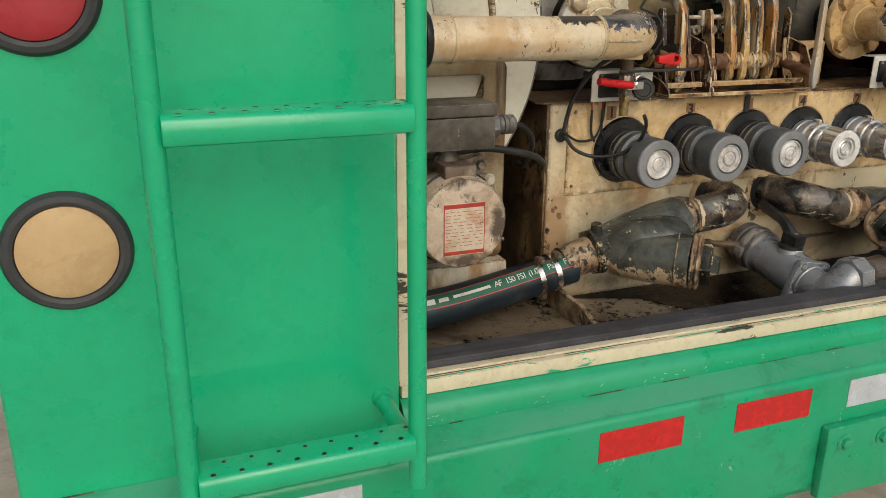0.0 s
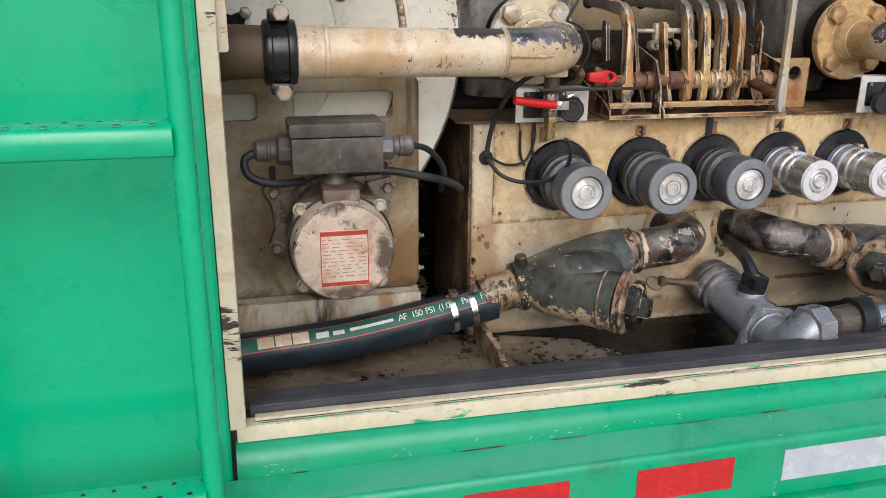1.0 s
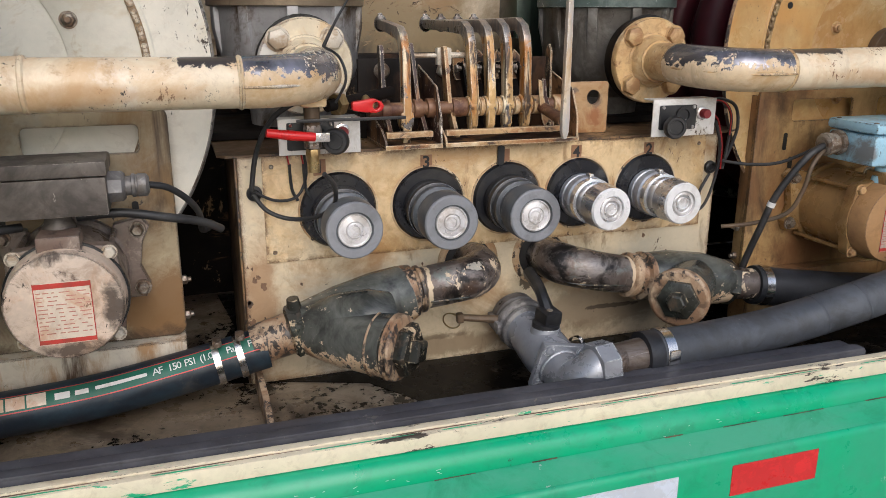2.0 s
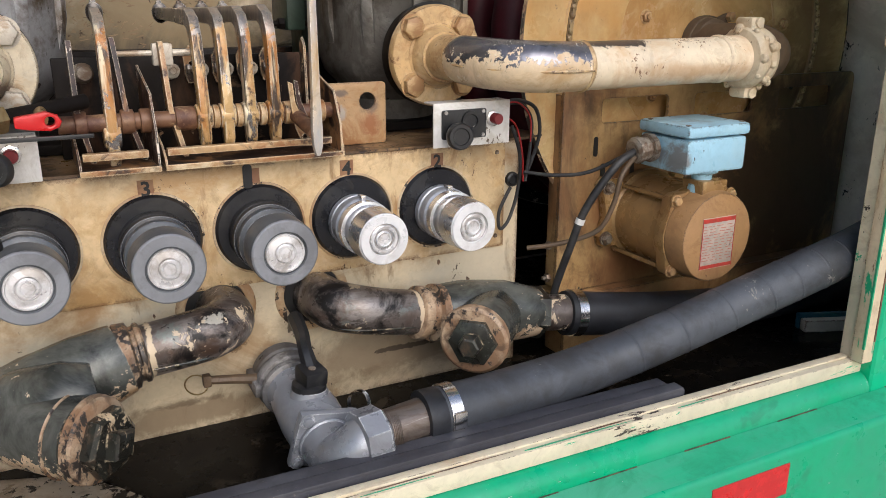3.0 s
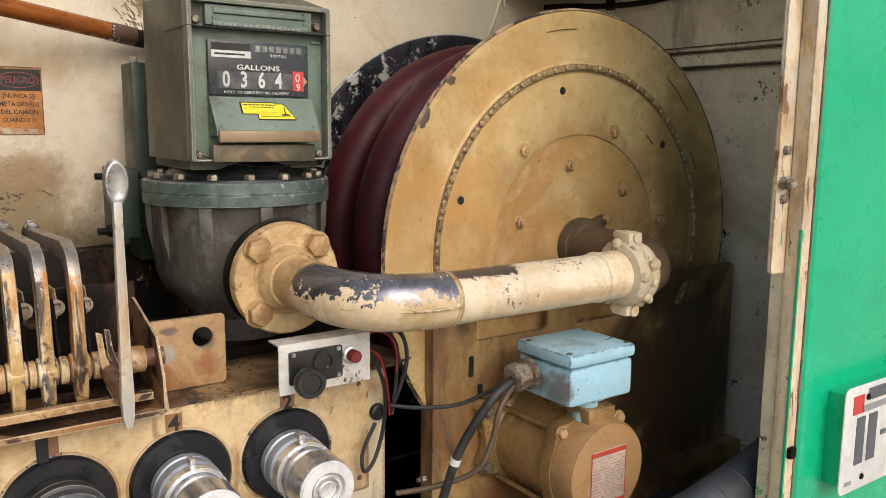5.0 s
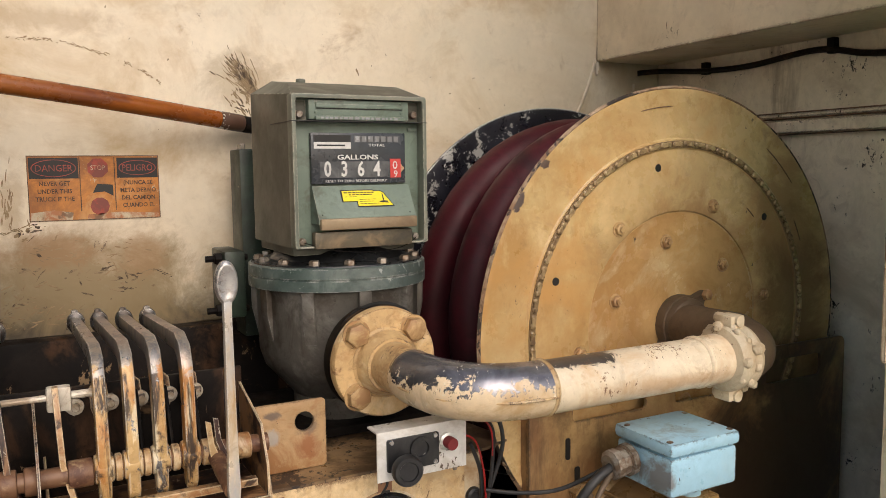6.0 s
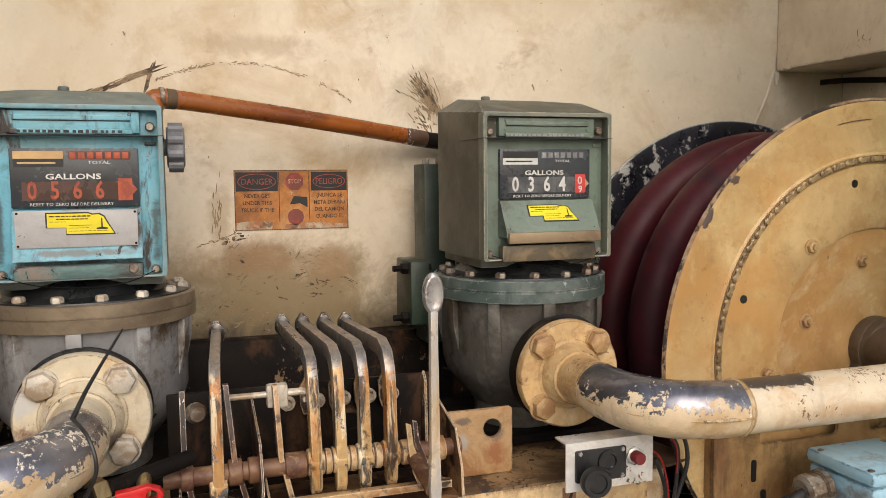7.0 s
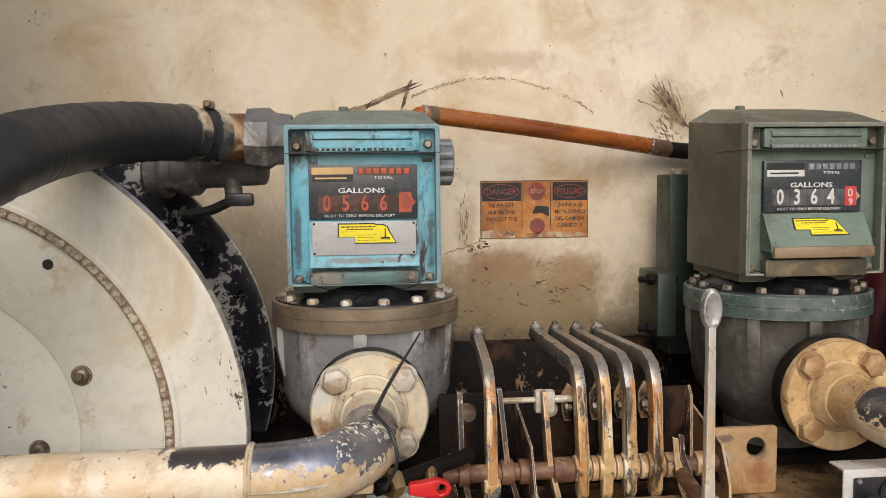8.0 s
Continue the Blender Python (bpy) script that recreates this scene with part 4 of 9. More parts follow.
# ---- building helpers ----
class Shape:
    """Collects rounded boxes, turned and swept forms into one mesh."""

    def __init__(self):
        self.v, self.f = [], []

    def add(self, verts, faces):
        o = len(self.v)
        self.v += [tuple(p) for p in verts]
        self.f += [tuple(i + o for i in q) for q in faces]
        return self

    def take(self, bm):
        bm.verts.index_update()
        self.add([v.co.copy() for v in bm.verts], [[v.index for v in q.verts] for q in bm.faces])
        bm.free()
        return self

    def box(self, x0, x1, y0, y1, z0, z1, bevel=0.002, m=None, seg=2):
        bm = bmesh.new()
        bmesh.ops.create_cube(bm, size=1)
        for v in bm.verts:
            v.co = ((x0 + x1) / 2 + v.co.x * (x1 - x0), (y0 + y1) / 2 + v.co.y * (y1 - y0), (z0 + z1) / 2 + v.co.z * (z1 - z0))
        if bevel:
            bmesh.ops.bevel(bm, geom=bm.edges[:], offset=bevel, segments=seg, profile=0.6, affect="EDGES")
        if m is not None:
            bmesh.ops.transform(bm, matrix=m, verts=bm.verts)
        return self.take(bm)

    def lathe(self, origin, axis, profile, n=32, a0=0.0, cap=True, squash=1.0):
        """profile: (way along the axis, radius) pairs."""
        q = Vector(axis).normalized().to_track_quat("Z", "Y").to_matrix()
        o = Vector(origin)
        vs, fs = [], []
        for h, r in profile:
            r = max(r, 1e-5)
            for k in range(n):
                w = a0 + 2 * math.pi * k / n
                vs.append(o + q @ Vector((r * math.cos(w), r * math.sin(w) * squash, h)))
        for j in range(len(profile) - 1):
            for k in range(n):
                k2 = (k + 1) % n
                fs.append((j * n + k, j * n + k2, (j + 1) * n + k2, (j + 1) * n + k))
        if cap:
            fs.append(tuple(range(n))[::-1])
            fs.append(tuple((len(profile) - 1) * n + k for k in range(n)))
        return self.add(vs, fs)

    def cyl(self, p0, p1, r, n=24, edge=0.0, a0=0.0):
        d = (Vector(p1) - Vector(p0)).length
        e = edge
        pr = [(0, r - e), (e * 0.3, r - e * 0.3), (e, r), (d - e, r), (d - e * 0.3, r - e * 0.3), (d, r - e)] if e else [(0, r), (d, r)]
        return self.lathe(p0, Vector(p1) - Vector(p0), pr, n, a0)

    def hexa(self, p, axis, r, h, a0=0.0):
        a = Vector(axis).normalized()
        return self.lathe(Vector(p), a, [(0, r), (h * 0.62, r), (h * 0.88, r * 0.92), (h, r * 0.74)], 6, a0)

    def tube(self, pts, r, n=16, steps=6, smooth=True, wobble=0.0, ribs=0.0, pitch=0.05):
        """A round bar or hose along pts; r is a number or one radius a point."""
        pts = [Vector(p) for p in pts]
        rs = list(r) if isinstance(r, (list, tuple)) else [r] * len(pts)
        if smooth and len(pts) > 2:
            fine, fr = [], []
            for i in range(len(pts) - 1):
                p0, p1, p2, p3 = pts[max(i - 1, 0)], pts[i], pts[i + 1], pts[min(i + 2, len(pts) - 1)]
                for s in range(steps):
                    t = s / steps
                    fine.append(0.5 * (2 * p1 + (p2 - p0) * t + (2 * p0 - 5 * p1 + 4 * p2 - p3) * t * t + (3 * p1 - p0 - 3 * p2 + p3) * t ** 3))
                    fr.append(rs[i] * (1 - t) + rs[i + 1] * t)
            fine.append(pts[-1])
            fr.append(rs[-1])
            pts, rs = fine, fr
        n0 = (pts[1] - pts[0]).normalized()
        u = n0.orthogonal().normalized()
        vs, fs, way = [], [], 0.0
        for i, p in enumerate(pts):
            d = (pts[min(i + 1, len(pts) - 1)] - pts[max(i - 1, 0)]).normalized()
            u = (u - d * u.dot(d)).normalized()
            w = d.cross(u)
            if i:
                way += (p - pts[i - 1]).length
            rr = rs[i] + ribs * math.sin(2 * math.pi * way / pitch) + (wobble * noise.noise(p * 30) if wobble else 0)
            vs += [p + rr * (math.cos(2 * math.pi * k / n) * u + math.sin(2 * math.pi * k / n) * w) for k in range(n)]
        for j in range(len(pts) - 1):
            for k in range(n):
                k2 = (k + 1) % n
                fs.append((j * n + k, j * n + k2, (j + 1) * n + k2, (j + 1) * n + k))
        fs += [tuple(range(n))[::-1], tuple((len(pts) - 1) * n + k for k in range(n))]
        return self.add(vs, fs)

    def slab(self, outline, y0, y1, holes=(), bevel=0.0, plane="xz"):
        """A flat plate with a given outline (pairs), thick from y0 to y1 across its plane, with round-cornered openings (lists of pairs)."""
        put = {"xz": lambda a, b, c: (a, c, b), "xy": lambda a, b, c: (a, b, c), "yz": lambda a, b, c: (c, a, b)}[plane]
        bm = bmesh.new()
        for ring in (outline, *holes):
            vs = [bm.verts.new(put(a, b, y0)) for a, b in ring]
            for i in range(len(vs)):
                bm.edges.new((vs[i], vs[(i + 1) % len(vs)]))
        bmesh.ops.triangle_fill(bm, edges=bm.edges[:], use_beauty=True)
        ex = bmesh.ops.extrude_face_region(bm, geom=bm.faces[:])
        mv = Vector(put(0, 0, y1 - y0)) - Vector(put(0, 0, 0))
        bmesh.ops.translate(bm, vec=mv, verts=[g for g in ex["geom"] if isinstance(g, bmesh.types.BMVert)])
        if bevel:
            es = [e for e in bm.edges if len(e.link_faces) == 2 and e.calc_face_angle(0) > 1.2]
            bmesh.ops.bevel(bm, geom=es, offset=bevel, segments=2, profile=0.6, affect="EDGES")
        return self.take(bm)

    def move(self, m):
        self.v = [tuple(m @ Vector(p)) for p in self.v]
        return self


def ring_pts(cx, cz, r, n=20):
    return [(cx + r * math.cos(2 * math.pi * k / n), cz + r * math.sin(2 * math.pi * k / n)) for k in range(n)]


def rounded(x0, x1, z0, z1, r, n=5):
    out = []
    for cx, cz, a in ((x1 - r, z0 + r, -90), (x1 - r, z1 - r, 0), (x0 + r, z1 - r, 90), (x0 + r, z0 + r, 180)):
        out += [(cx + r * math.cos(radians(a + 90 * k / n)), cz + r * math.sin(radians(a + 90 * k / n))) for k in range(n + 1)]
    return out


def thing(name, base, label, category, group="", kind=""):
    ob = new(name)
    ob.empty_display_size = 0.02
    ob.matrix_basis = pose(*base)
    return tagged(ob, label, category, group, kind)


def part(name, shape, material, parent=None, label="", sharp=35):
    me = bpy.data.meshes.new(name)
    me.from_pydata(shape.v, [], shape.f)
    bm = bmesh.new()
    bm.from_mesh(me)
    bmesh.ops.recalc_face_normals(bm, faces=bm.faces)
    bm.to_mesh(me)
    bm.free()
    me.materials.append(M[material])
    me.polygons.foreach_set("use_smooth", [True] * len(me.polygons))
    me.set_sharp_from_angle(angle=radians(sharp))
    ob = new(name, me)
    if parent is not None:
        ob.parent = parent
        if parent.type == "EMPTY":
            ob.matrix_parent_inverse = parent.matrix_basis.inverted()
    if label:
        ob["label"] = label
    return ob


def single(name, shape, material, label, category, group="", kind=""):
    return tagged(part(name, shape, material), label, category, group, kind)


def words(name, text, size, m, material, parent=None, depth=0.0003, stretch=1.0, label="", heavy=0.0):
    """Raised lettering in the built-in font: m puts the text's own x along the line and y up; centred."""
    cu = bpy.data.curves.new(name, "FONT")
    cu.body, cu.size, cu.extrude, cu.align_x, cu.align_y, cu.resolution_u = text, size, depth, "CENTER", "CENTER", 2
    cu.offset = heavy
    tmp = bpy.data.objects.new(name, cu)
    scene.collection.objects.link(tmp)
    bpy.context.view_layer.update()
    me = bpy.data.meshes.new_from_object(tmp.evaluated_get(bpy.context.evaluated_depsgraph_get()))
    bpy.data.objects.remove(tmp)
    me.transform(m @ Matrix.Diagonal((stretch, 1, 1, 1)))
    me.materials.clear()
    me.materials.append(M[material])
    ob = new(name, me)
    if parent is not None:
        ob.parent = parent
        if parent.type == "EMPTY":
            ob.matrix_parent_inverse = parent.matrix_basis.inverted()
    if label:
        ob["label"] = label
    return ob


def facing(x, y, z, tilt=0, lean=0):
    """A pose whose x runs along the world's x and whose y runs up, looking out of the truck."""
    return pose(x, y, z, 90 + tilt, lean, 0)


# ---- the truck's rear compartment ----
# TOP is out of view, set high so more light reaches the upper wall
FACE, SILL, FLOOR, TOP = 0.957, 0.957, 0.878, 3.3
XL, XR = 0.325, 2.068           # the opening
WL, WR, WB = -0.12, 2.52, 1.92  # side and back walls

g = Shape()
R = 900
g.add([(-R, -R, 0), (R, -R, 0), (R, R, 0), (-R, R, 0)], [(0, 1, 2, 3)])
single("ground", g, "ground", "dry sandy ground around the truck", "ground", kind="structure")

single("floor", Shape().box(WL, WR, 0.99, WB, FLOOR - 0.02, FLOOR, 0), "floor", "oil-stained painted steel compartment floor", "floor", kind="structure")
# gap cut through the unseen ceiling and roof to bring light from above
LIGHT_GAP = rounded(0.15, 2.45, 1.10, 1.88, 0.03)
single("ceiling", Shape().slab([(WL, 0.99), (WR, 0.99), (WR, WB), (WL, WB)], TOP, TOP + 0.02, [LIGHT_GAP], plane="xy"), "wall", "unseen cream compartment ceiling with a gap added to let in light", "ceiling", kind="structure")
single("wall_back", Shape().box(WL, WR, WB, WB + 0.02, FLOOR, TOP, 0), "wall", "cream painted back wall stained with oil", "wall", kind="structure")
single("wall_left", Shape().box(WL - 0.02, WL, 0.99, WB, FLOOR, TOP, 0), "wall_side", "spattered pale side wall of the compartment", "wall", kind="structure")
wr = single("wall_right", Shape().box(WR, WR + 0.02, 0.99, WB, FLOOR, TOP, 0), "wall_side", "spattered grey-white side wall of the compartment", "wall", kind="structure")
for z0, z1, d in ((1.795, 1.803, 0.010), (1.762, 1.788, 0.016), (0.955, 0.975, 0.012)):
    part("trim", Shape().box(WR - d, WR + 0.001, 1.02, WB - 0.005, z0, z1, 0.002), "wall_side", wr)
# brown strips drawn as the shadow gaps along the trim
for z in (1.7925, 1.7590, 1.8045):
    part("trim_shadow_gap", Shape().box(WR - 0.0105, WR + 0.001, 1.02, WB - 0.006, z - 0.0012, z + 0.0012, 0), "groove_brown", wr, "thin brown strip for the shadow gap along the trim")
part("trim", Shape().box(2.437, 2.449, WB - 0.008, WB + 0.001, 1.0, 1.90, 0.002), "wall", wr)

# tank end: a slightly proud plate with a rounded lower corner and a weld bead round it
tank = [(2.325, TOP), (2.325, 2.03), (2.314, 1.951), (2.277, 1.853), (2.20, 1.73), (2.06, 1.60), (1.86, 1.50), (1.60, 1.43), (1.2, 1.40), (0.80, 1.43),
        (0.54, 1.50), (0.34, 1.60), (0.20, 1.73), (0.123, 1.853), (0.086, 1.951), (0.075, 2.03), (0.075, TOP)]
head = single("tank_end", Shape().slab(tank[::-1], WB - 0.006, WB - 0.0005), "wall", "cream painted tank end with oil smears and scuffs", "tank", kind="structure")
for a, b, mt in ((0, 6, "wall"), (11, 17, "wall")):
    part("weld_bead", Shape().tube([(x, WB - 0.006, z) for x, z in tank[a:b]], 0.004, 8, 4), mt, head)
# grimy ledge behind the levers, run full width to stand for deep shade
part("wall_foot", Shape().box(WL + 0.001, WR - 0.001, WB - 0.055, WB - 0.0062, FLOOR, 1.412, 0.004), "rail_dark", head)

# the boxed shelf along the top of the right-hand side, and its twin
for nm, a, b in (("shelf_right", 2.318, WR), ("shelf_left", WL, 0.082)):
    single(nm, Shape().box(a, b, 1.00, WB - 0.0065, 1.948, 2.36, 0.004), "shelf_paint", "cream painted box shelf with a rusty lower edge", "shelf", kind="structure")

# rear skin of the body
PL, PR = -0.185, 2.61
single("wall_rear_left", Shape().box(PL, XL - 0.022, FACE, FACE + 0.05, 0.60, TOP + 0.25, 0.010, None, 3), "green", "glossy green painted body panel beside the ladder", "body panel", kind="structure")
single("wall_rear_right", Shape().box(XR + 0.027, PR, FACE, FACE + 0.05, 0.60, TOP + 0.25, 0.010, None, 3), "green", "glossy green painted body panel behind the number plate", "body panel", kind="structure")
single("wall_rear_top", Shape().box(XL - 0.016, XR + 0.027, FACE, FACE + 0.05, TOP, TOP + 0.25, 0.006), "green", "green painted header above the opening", "body panel", kind="structure")
for nm, x0, x1 in (("wall_outer_left", PL + 0.001, WL - 0.021), ("wall_outer_right", WR + 0.021, PR - 0.001)):
    single(nm, Shape().box(x0, x1, 1.008, 4.2, 0.62, TOP + 0.25, 0.004), "green", "green painted outer side of the truck body", "body panel", kind="structure")
single("wall_front", Shape().box(WL - 0.02, WR + 0.02, 4.17, 4.20, 0.62, TOP + 0.25, 0.004), "green", "green painted far end of the truck body", "body panel", kind="structure")
single("roof", Shape().slab([(PL, FACE), (PR, FACE), (PR, 4.2), (PL, 4.2)], TOP + 0.252, TOP + 0.27, [LIGHT_GAP], plane="xy"), "green", "unseen green roof of the truck body with an added light gap", "roof", kind="structure")

# the rolled lip under the sill, and the cream frame of the opening
DROOP = Matrix.Translation((XL, 0, SILL)) @ Matrix.Rotation(radians(0.42), 4, "Y") @ Matrix.Translation((-XL, 0, -SILL))   # the sill sags a little along its length
lip = [(0.957, 0.60), (0.957, 0.895), (0.958, 0.908), (0.963, 0.918), (0.971, 0.926), (0.981, 0.9295), (0.996, 0.9295), (0.996, 0.60)]
single("sill_lip", Shape().slab(lip, XL - 0.016, XR + 0.027, plane="yz").move(DROOP), "green_top", "green painted rolled lip under the opening", "sill", kind="structure")
fr = thing("opening_frame", (1.2, 0.985, 0.94), "worn cream frame round the opening with chipped paint", "frame", kind="structure")
part("sill", Shape().box(XL - 0.014, XR + 0.026, 0.977, 1.001, 0.9298, SILL - 0.003, 0.003).move(DROOP), "cream_trim", fr)
part("sill_ridge", Shape().box(XL + 0.01, XR + 0.01, 0.990, 1.004, SILL - 0.0045, SILL, 0.0015).move(DROOP), "cream_trim", fr)
part("jamb", Shape().box(XL - 0.0215, XL - 0.001, 0.963, 1.001, SILL + 0.0005, TOP - 0.002, 0.002), "cream_trim", fr)
part("jamb", Shape().box(XR + 0.0005, XR + 0.0265, 0.961, 0.983, SILL - 0.016, TOP - 0.002, 0.002), "jamb_paint", fr)
part("jamb_lip", Shape().box(XR + 0.006, XR + 0.026, 0.9835, 1.006, SILL - 0.016, TOP - 0.002, 0.002), "cream_trim", fr)
part("jamb_seam", Shape().box(XR + 0.0215, XR + 0.0245, 0.9595, 0.9625, SILL + 0.02, TOP - 0.01, 0), "groove_brown", fr)
part("bared_edge", Shape().box(XR - 0.0006, XR + 0.0024, 0.9604, 0.9640, SILL + 0.01, 1.50, 0), "green_bared", fr, "green undercoat bared along the jamb's corner")
part("hinge_plate", Shape().slab(rounded(XL - 0.014, XL + 0.010, 1.429, 2.2, 0.004), 0.996, 1.004), "cream_trim", fr)
hp = part("hinge_plate", Shape().slab(rounded(XR - 0.029, XR + 0.012, 1.438, 1.80, 0.006), 0.9838, 0.9898), "jamb_paint", fr, "rusty cream hinge plate")
for z in (1.565, 1.50):
    part("bolt", Shape().hexa((XR - 0.014, 0.9836, z + 0.04), (0, -1, 0), 0.007, 0.006), "bolt", hp)
part("bolt", Shape().cyl((XR - 0.014, 0.984, 1.562), (XR - 0.032, 0.956, 1.562), 0.005, 12).hexa((XR - 0.017, 0.979, 1.562), (-0.55, -0.84, 0), 0.010, 0.010), "bolt", hp)
part("catch", Shape().box(XR + 0.004, XR + 0.019, 0.954, 0.9615, 1.176, 1.193, 0.003), "dark_steel", fr)

# long streaks where the cream paint has come off the sill, and scratches on the lip
rs = random.Random(21)
for y, mt, n in ((0.9815, "green_bared", 8), (0.9868, "groove_brown", 7)):
    x = XL + rs.uniform(0.0, 0.08)
    for k in range(n):
        w = rs.uniform(0.06, 0.22)
        d = rs.uniform(0.0009, 0.0016)
        part("bared_streak", Shape().slab([(x, y), (x + 0.01, y - d), (x + w * 0.6, y - 0.6 * d), (x + w, y), (x + w * 0.7, y + d), (x + 0.008, y + 0.7 * d)], SILL - 0.0034, SILL - 0.0024, plane="xy").move(DROOP), mt, fr)
        x += w + rs.uniform(0.01, 0.13)
        if x > XR - 0.2:
            break
rs = random.Random(33)
sl = bpy.data.objects["sill_lip"]
for k in range(34):
    x = XL + 0.015 + (rs.random() ** 1.6) * 1.2
    z, ln, an = rs.uniform(0.890, 0.905), rs.uniform(0.0008, 0.0035), rs.uniform(-60, 60) if k % 4 == 0 else rs.uniform(-8, 8)
    part("scratch", Shape().box(-ln, ln, -0.0002, 0.0002, -0.00025, 0.00025, 0, pose(x, 0.9569, z, 0, an, 0)), "scratch", sl)

# bumper
bp = thing("bumper", (1.2, 0.93, 0.655), "green painted steel bumper with scuffed top edge", "bumper")
prof = [(0.903, 0.655), (0.903, 0.863), (0.9045, 0.870), (0.909, 0.8748), (0.916, 0.8765), (0.9568, 0.887), (0.9568, 0.655)]
part("beam", Shape().slab(prof, PL + 0.005, PR - 0.005, plane="yz"), "green_top", bp)
# separate top face whose paler green stands for reflected sky
part("top_face", Shape().slab([(0.9100, 0.8756), (0.9100, 0.8762), (0.9562, 0.8885), (0.9562, 0.8872)], PL + 0.006, PR - 0.006, plane="yz"), "green_pale", bp, "top face of the bumper, painted paler for sky sheen")
rs = random.Random(5)
x = PL + 0.02
while x < PR - 0.05:
    w = rs.uniform(0.02, 0.09)
    part("open_seam", Shape().box(x, min(x + w, PR - 0.02), 0.9545, 0.9566, 0.8885, 0.8885 + rs.uniform(0.0003, 0.0010), 0), "groove_brown", bp)
    x += w + rs.uniform(0.05, 0.22)
br = part("bracket_plate", Shape().slab(rounded(1.045, 1.46, 0.635, 0.778, 0.006), 0.885, 0.9028, bevel=0.003), "green_top", bp)
for x, z in ((1.085, 0.745), (1.175, 0.740), (1.40, 0.742)):
    part("bolt", Shape().hexa((x, 0.8852, z), (0, -1, 0), 0.011, 0.010).lathe((x, 0.8853, z), (0, -1, 0), [(0, 0.017), (0.002, 0.017)], 20), "green_top", br)
TAPES = [("w", 0.100, 0.230), ("r", 0.600, 0.752), ("r", 0.855, 1.010), ("w", 1.094, 1.297), ("r", 1.392, 1.552), ("r", 1.697, 1.85)]
for c, x0, x1 in TAPES:
    single("reflective_tape", Shape().box(x0, x1, 0.9018, 0.9029, 0.803, 0.855, 0), "tape_red" if c == "r" else "tape_white",
           ("red" if c == "r" else "white") + " reflective tape strip stuck on the green bumper", "reflective tape", "bumper tapes")

# black oil lying on the right of the floor
rs = random.Random(9)
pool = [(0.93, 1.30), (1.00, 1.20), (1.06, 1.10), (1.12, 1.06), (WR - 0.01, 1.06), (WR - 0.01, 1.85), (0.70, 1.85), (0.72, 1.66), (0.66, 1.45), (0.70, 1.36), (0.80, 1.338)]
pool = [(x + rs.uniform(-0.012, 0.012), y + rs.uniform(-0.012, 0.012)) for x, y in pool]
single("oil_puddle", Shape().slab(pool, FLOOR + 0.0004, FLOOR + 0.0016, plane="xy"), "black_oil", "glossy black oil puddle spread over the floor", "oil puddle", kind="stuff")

# rubber strips lying inside the sill
for xa, xb, ya, yb_, za, zb in ((XL + 0.004, 1.737, 1.0105, 1.034, 0.925, 0.966), (XL + 0.020, 1.728, 1.0365, 1.061, 0.900, 0.963)):
    st = thing("rubber_strip", ((xa + xb) / 2, ya, za), "dark slate rubber strip lying behind the sill", "rubber strip", "sill strips")
    part("strip_body", Shape().box(xa, xb, ya, yb_, za, zb - 0.0045, 0.002).move(DROOP), "strip", st)
    part("top_band", Shape().box(xa, xb - 0.004, ya - 0.0012, yb_ - 0.004, zb - 0.0044, zb, 0.0015).move(DROOP), "strip", st, "worn upper band of the strip")

# floor bits
single("floor_rib", Shape().slab([(1.10, 0.8785), (1.34, 0.8785), (1.34, 0.925), (1.21, 0.922), (1.12, 0.890)], 0.738, 0.748, plane="yz"), "rim_paint", "low cream steel rib standing on the oily floor", "rib")
BACK = Matrix.Translation((0, 0.052, 0))
for nm, x0, x1, mt in (("support_angle", WL + 0.01, 0.632, "angle_cream"), ("support_angle", 1.735, WR - 0.03, "bracket_tan")):
    t = thing(nm, ((x0 + x1) / 2, 1.3, FLOOR), "stained steel angle under the reel bracket", "steel angle", "support angles")
    part("web", Shape().box(x0, x1, 1.262, 1.268, 0.940 if x0 < 1 else FLOOR, 0.992, 0.001).move(BACK), mt, t)
    part("leg", Shape().box(x0, x0 + 0.03, 1.2685, 1.32, FLOOR, 0.9855, 0.001).move(BACK), mt, t)
    part("top_flange", Shape().box(x0, x1, 1.268, 1.345, 0.986, 0.992, 0.001).move(BACK), mt, t)
t = thing("strip_bar", (2.3, 1.18, FLOOR), "white metal bar with a teal edge lying on the floor", "bar")
bm_ = pose(2.235, 1.21, FLOOR, 0, 0, -22)
part("bar", Shape().box(0.0, 0.28, -0.020, 0.0, 0.001, 0.025, 0.002, bm_), "wall_side", t)
part("edging", Shape().box(-0.004, 0.28, 0.0005, 0.012, 0.001, 0.032, 0.002, bm_), "blue_strip", t)

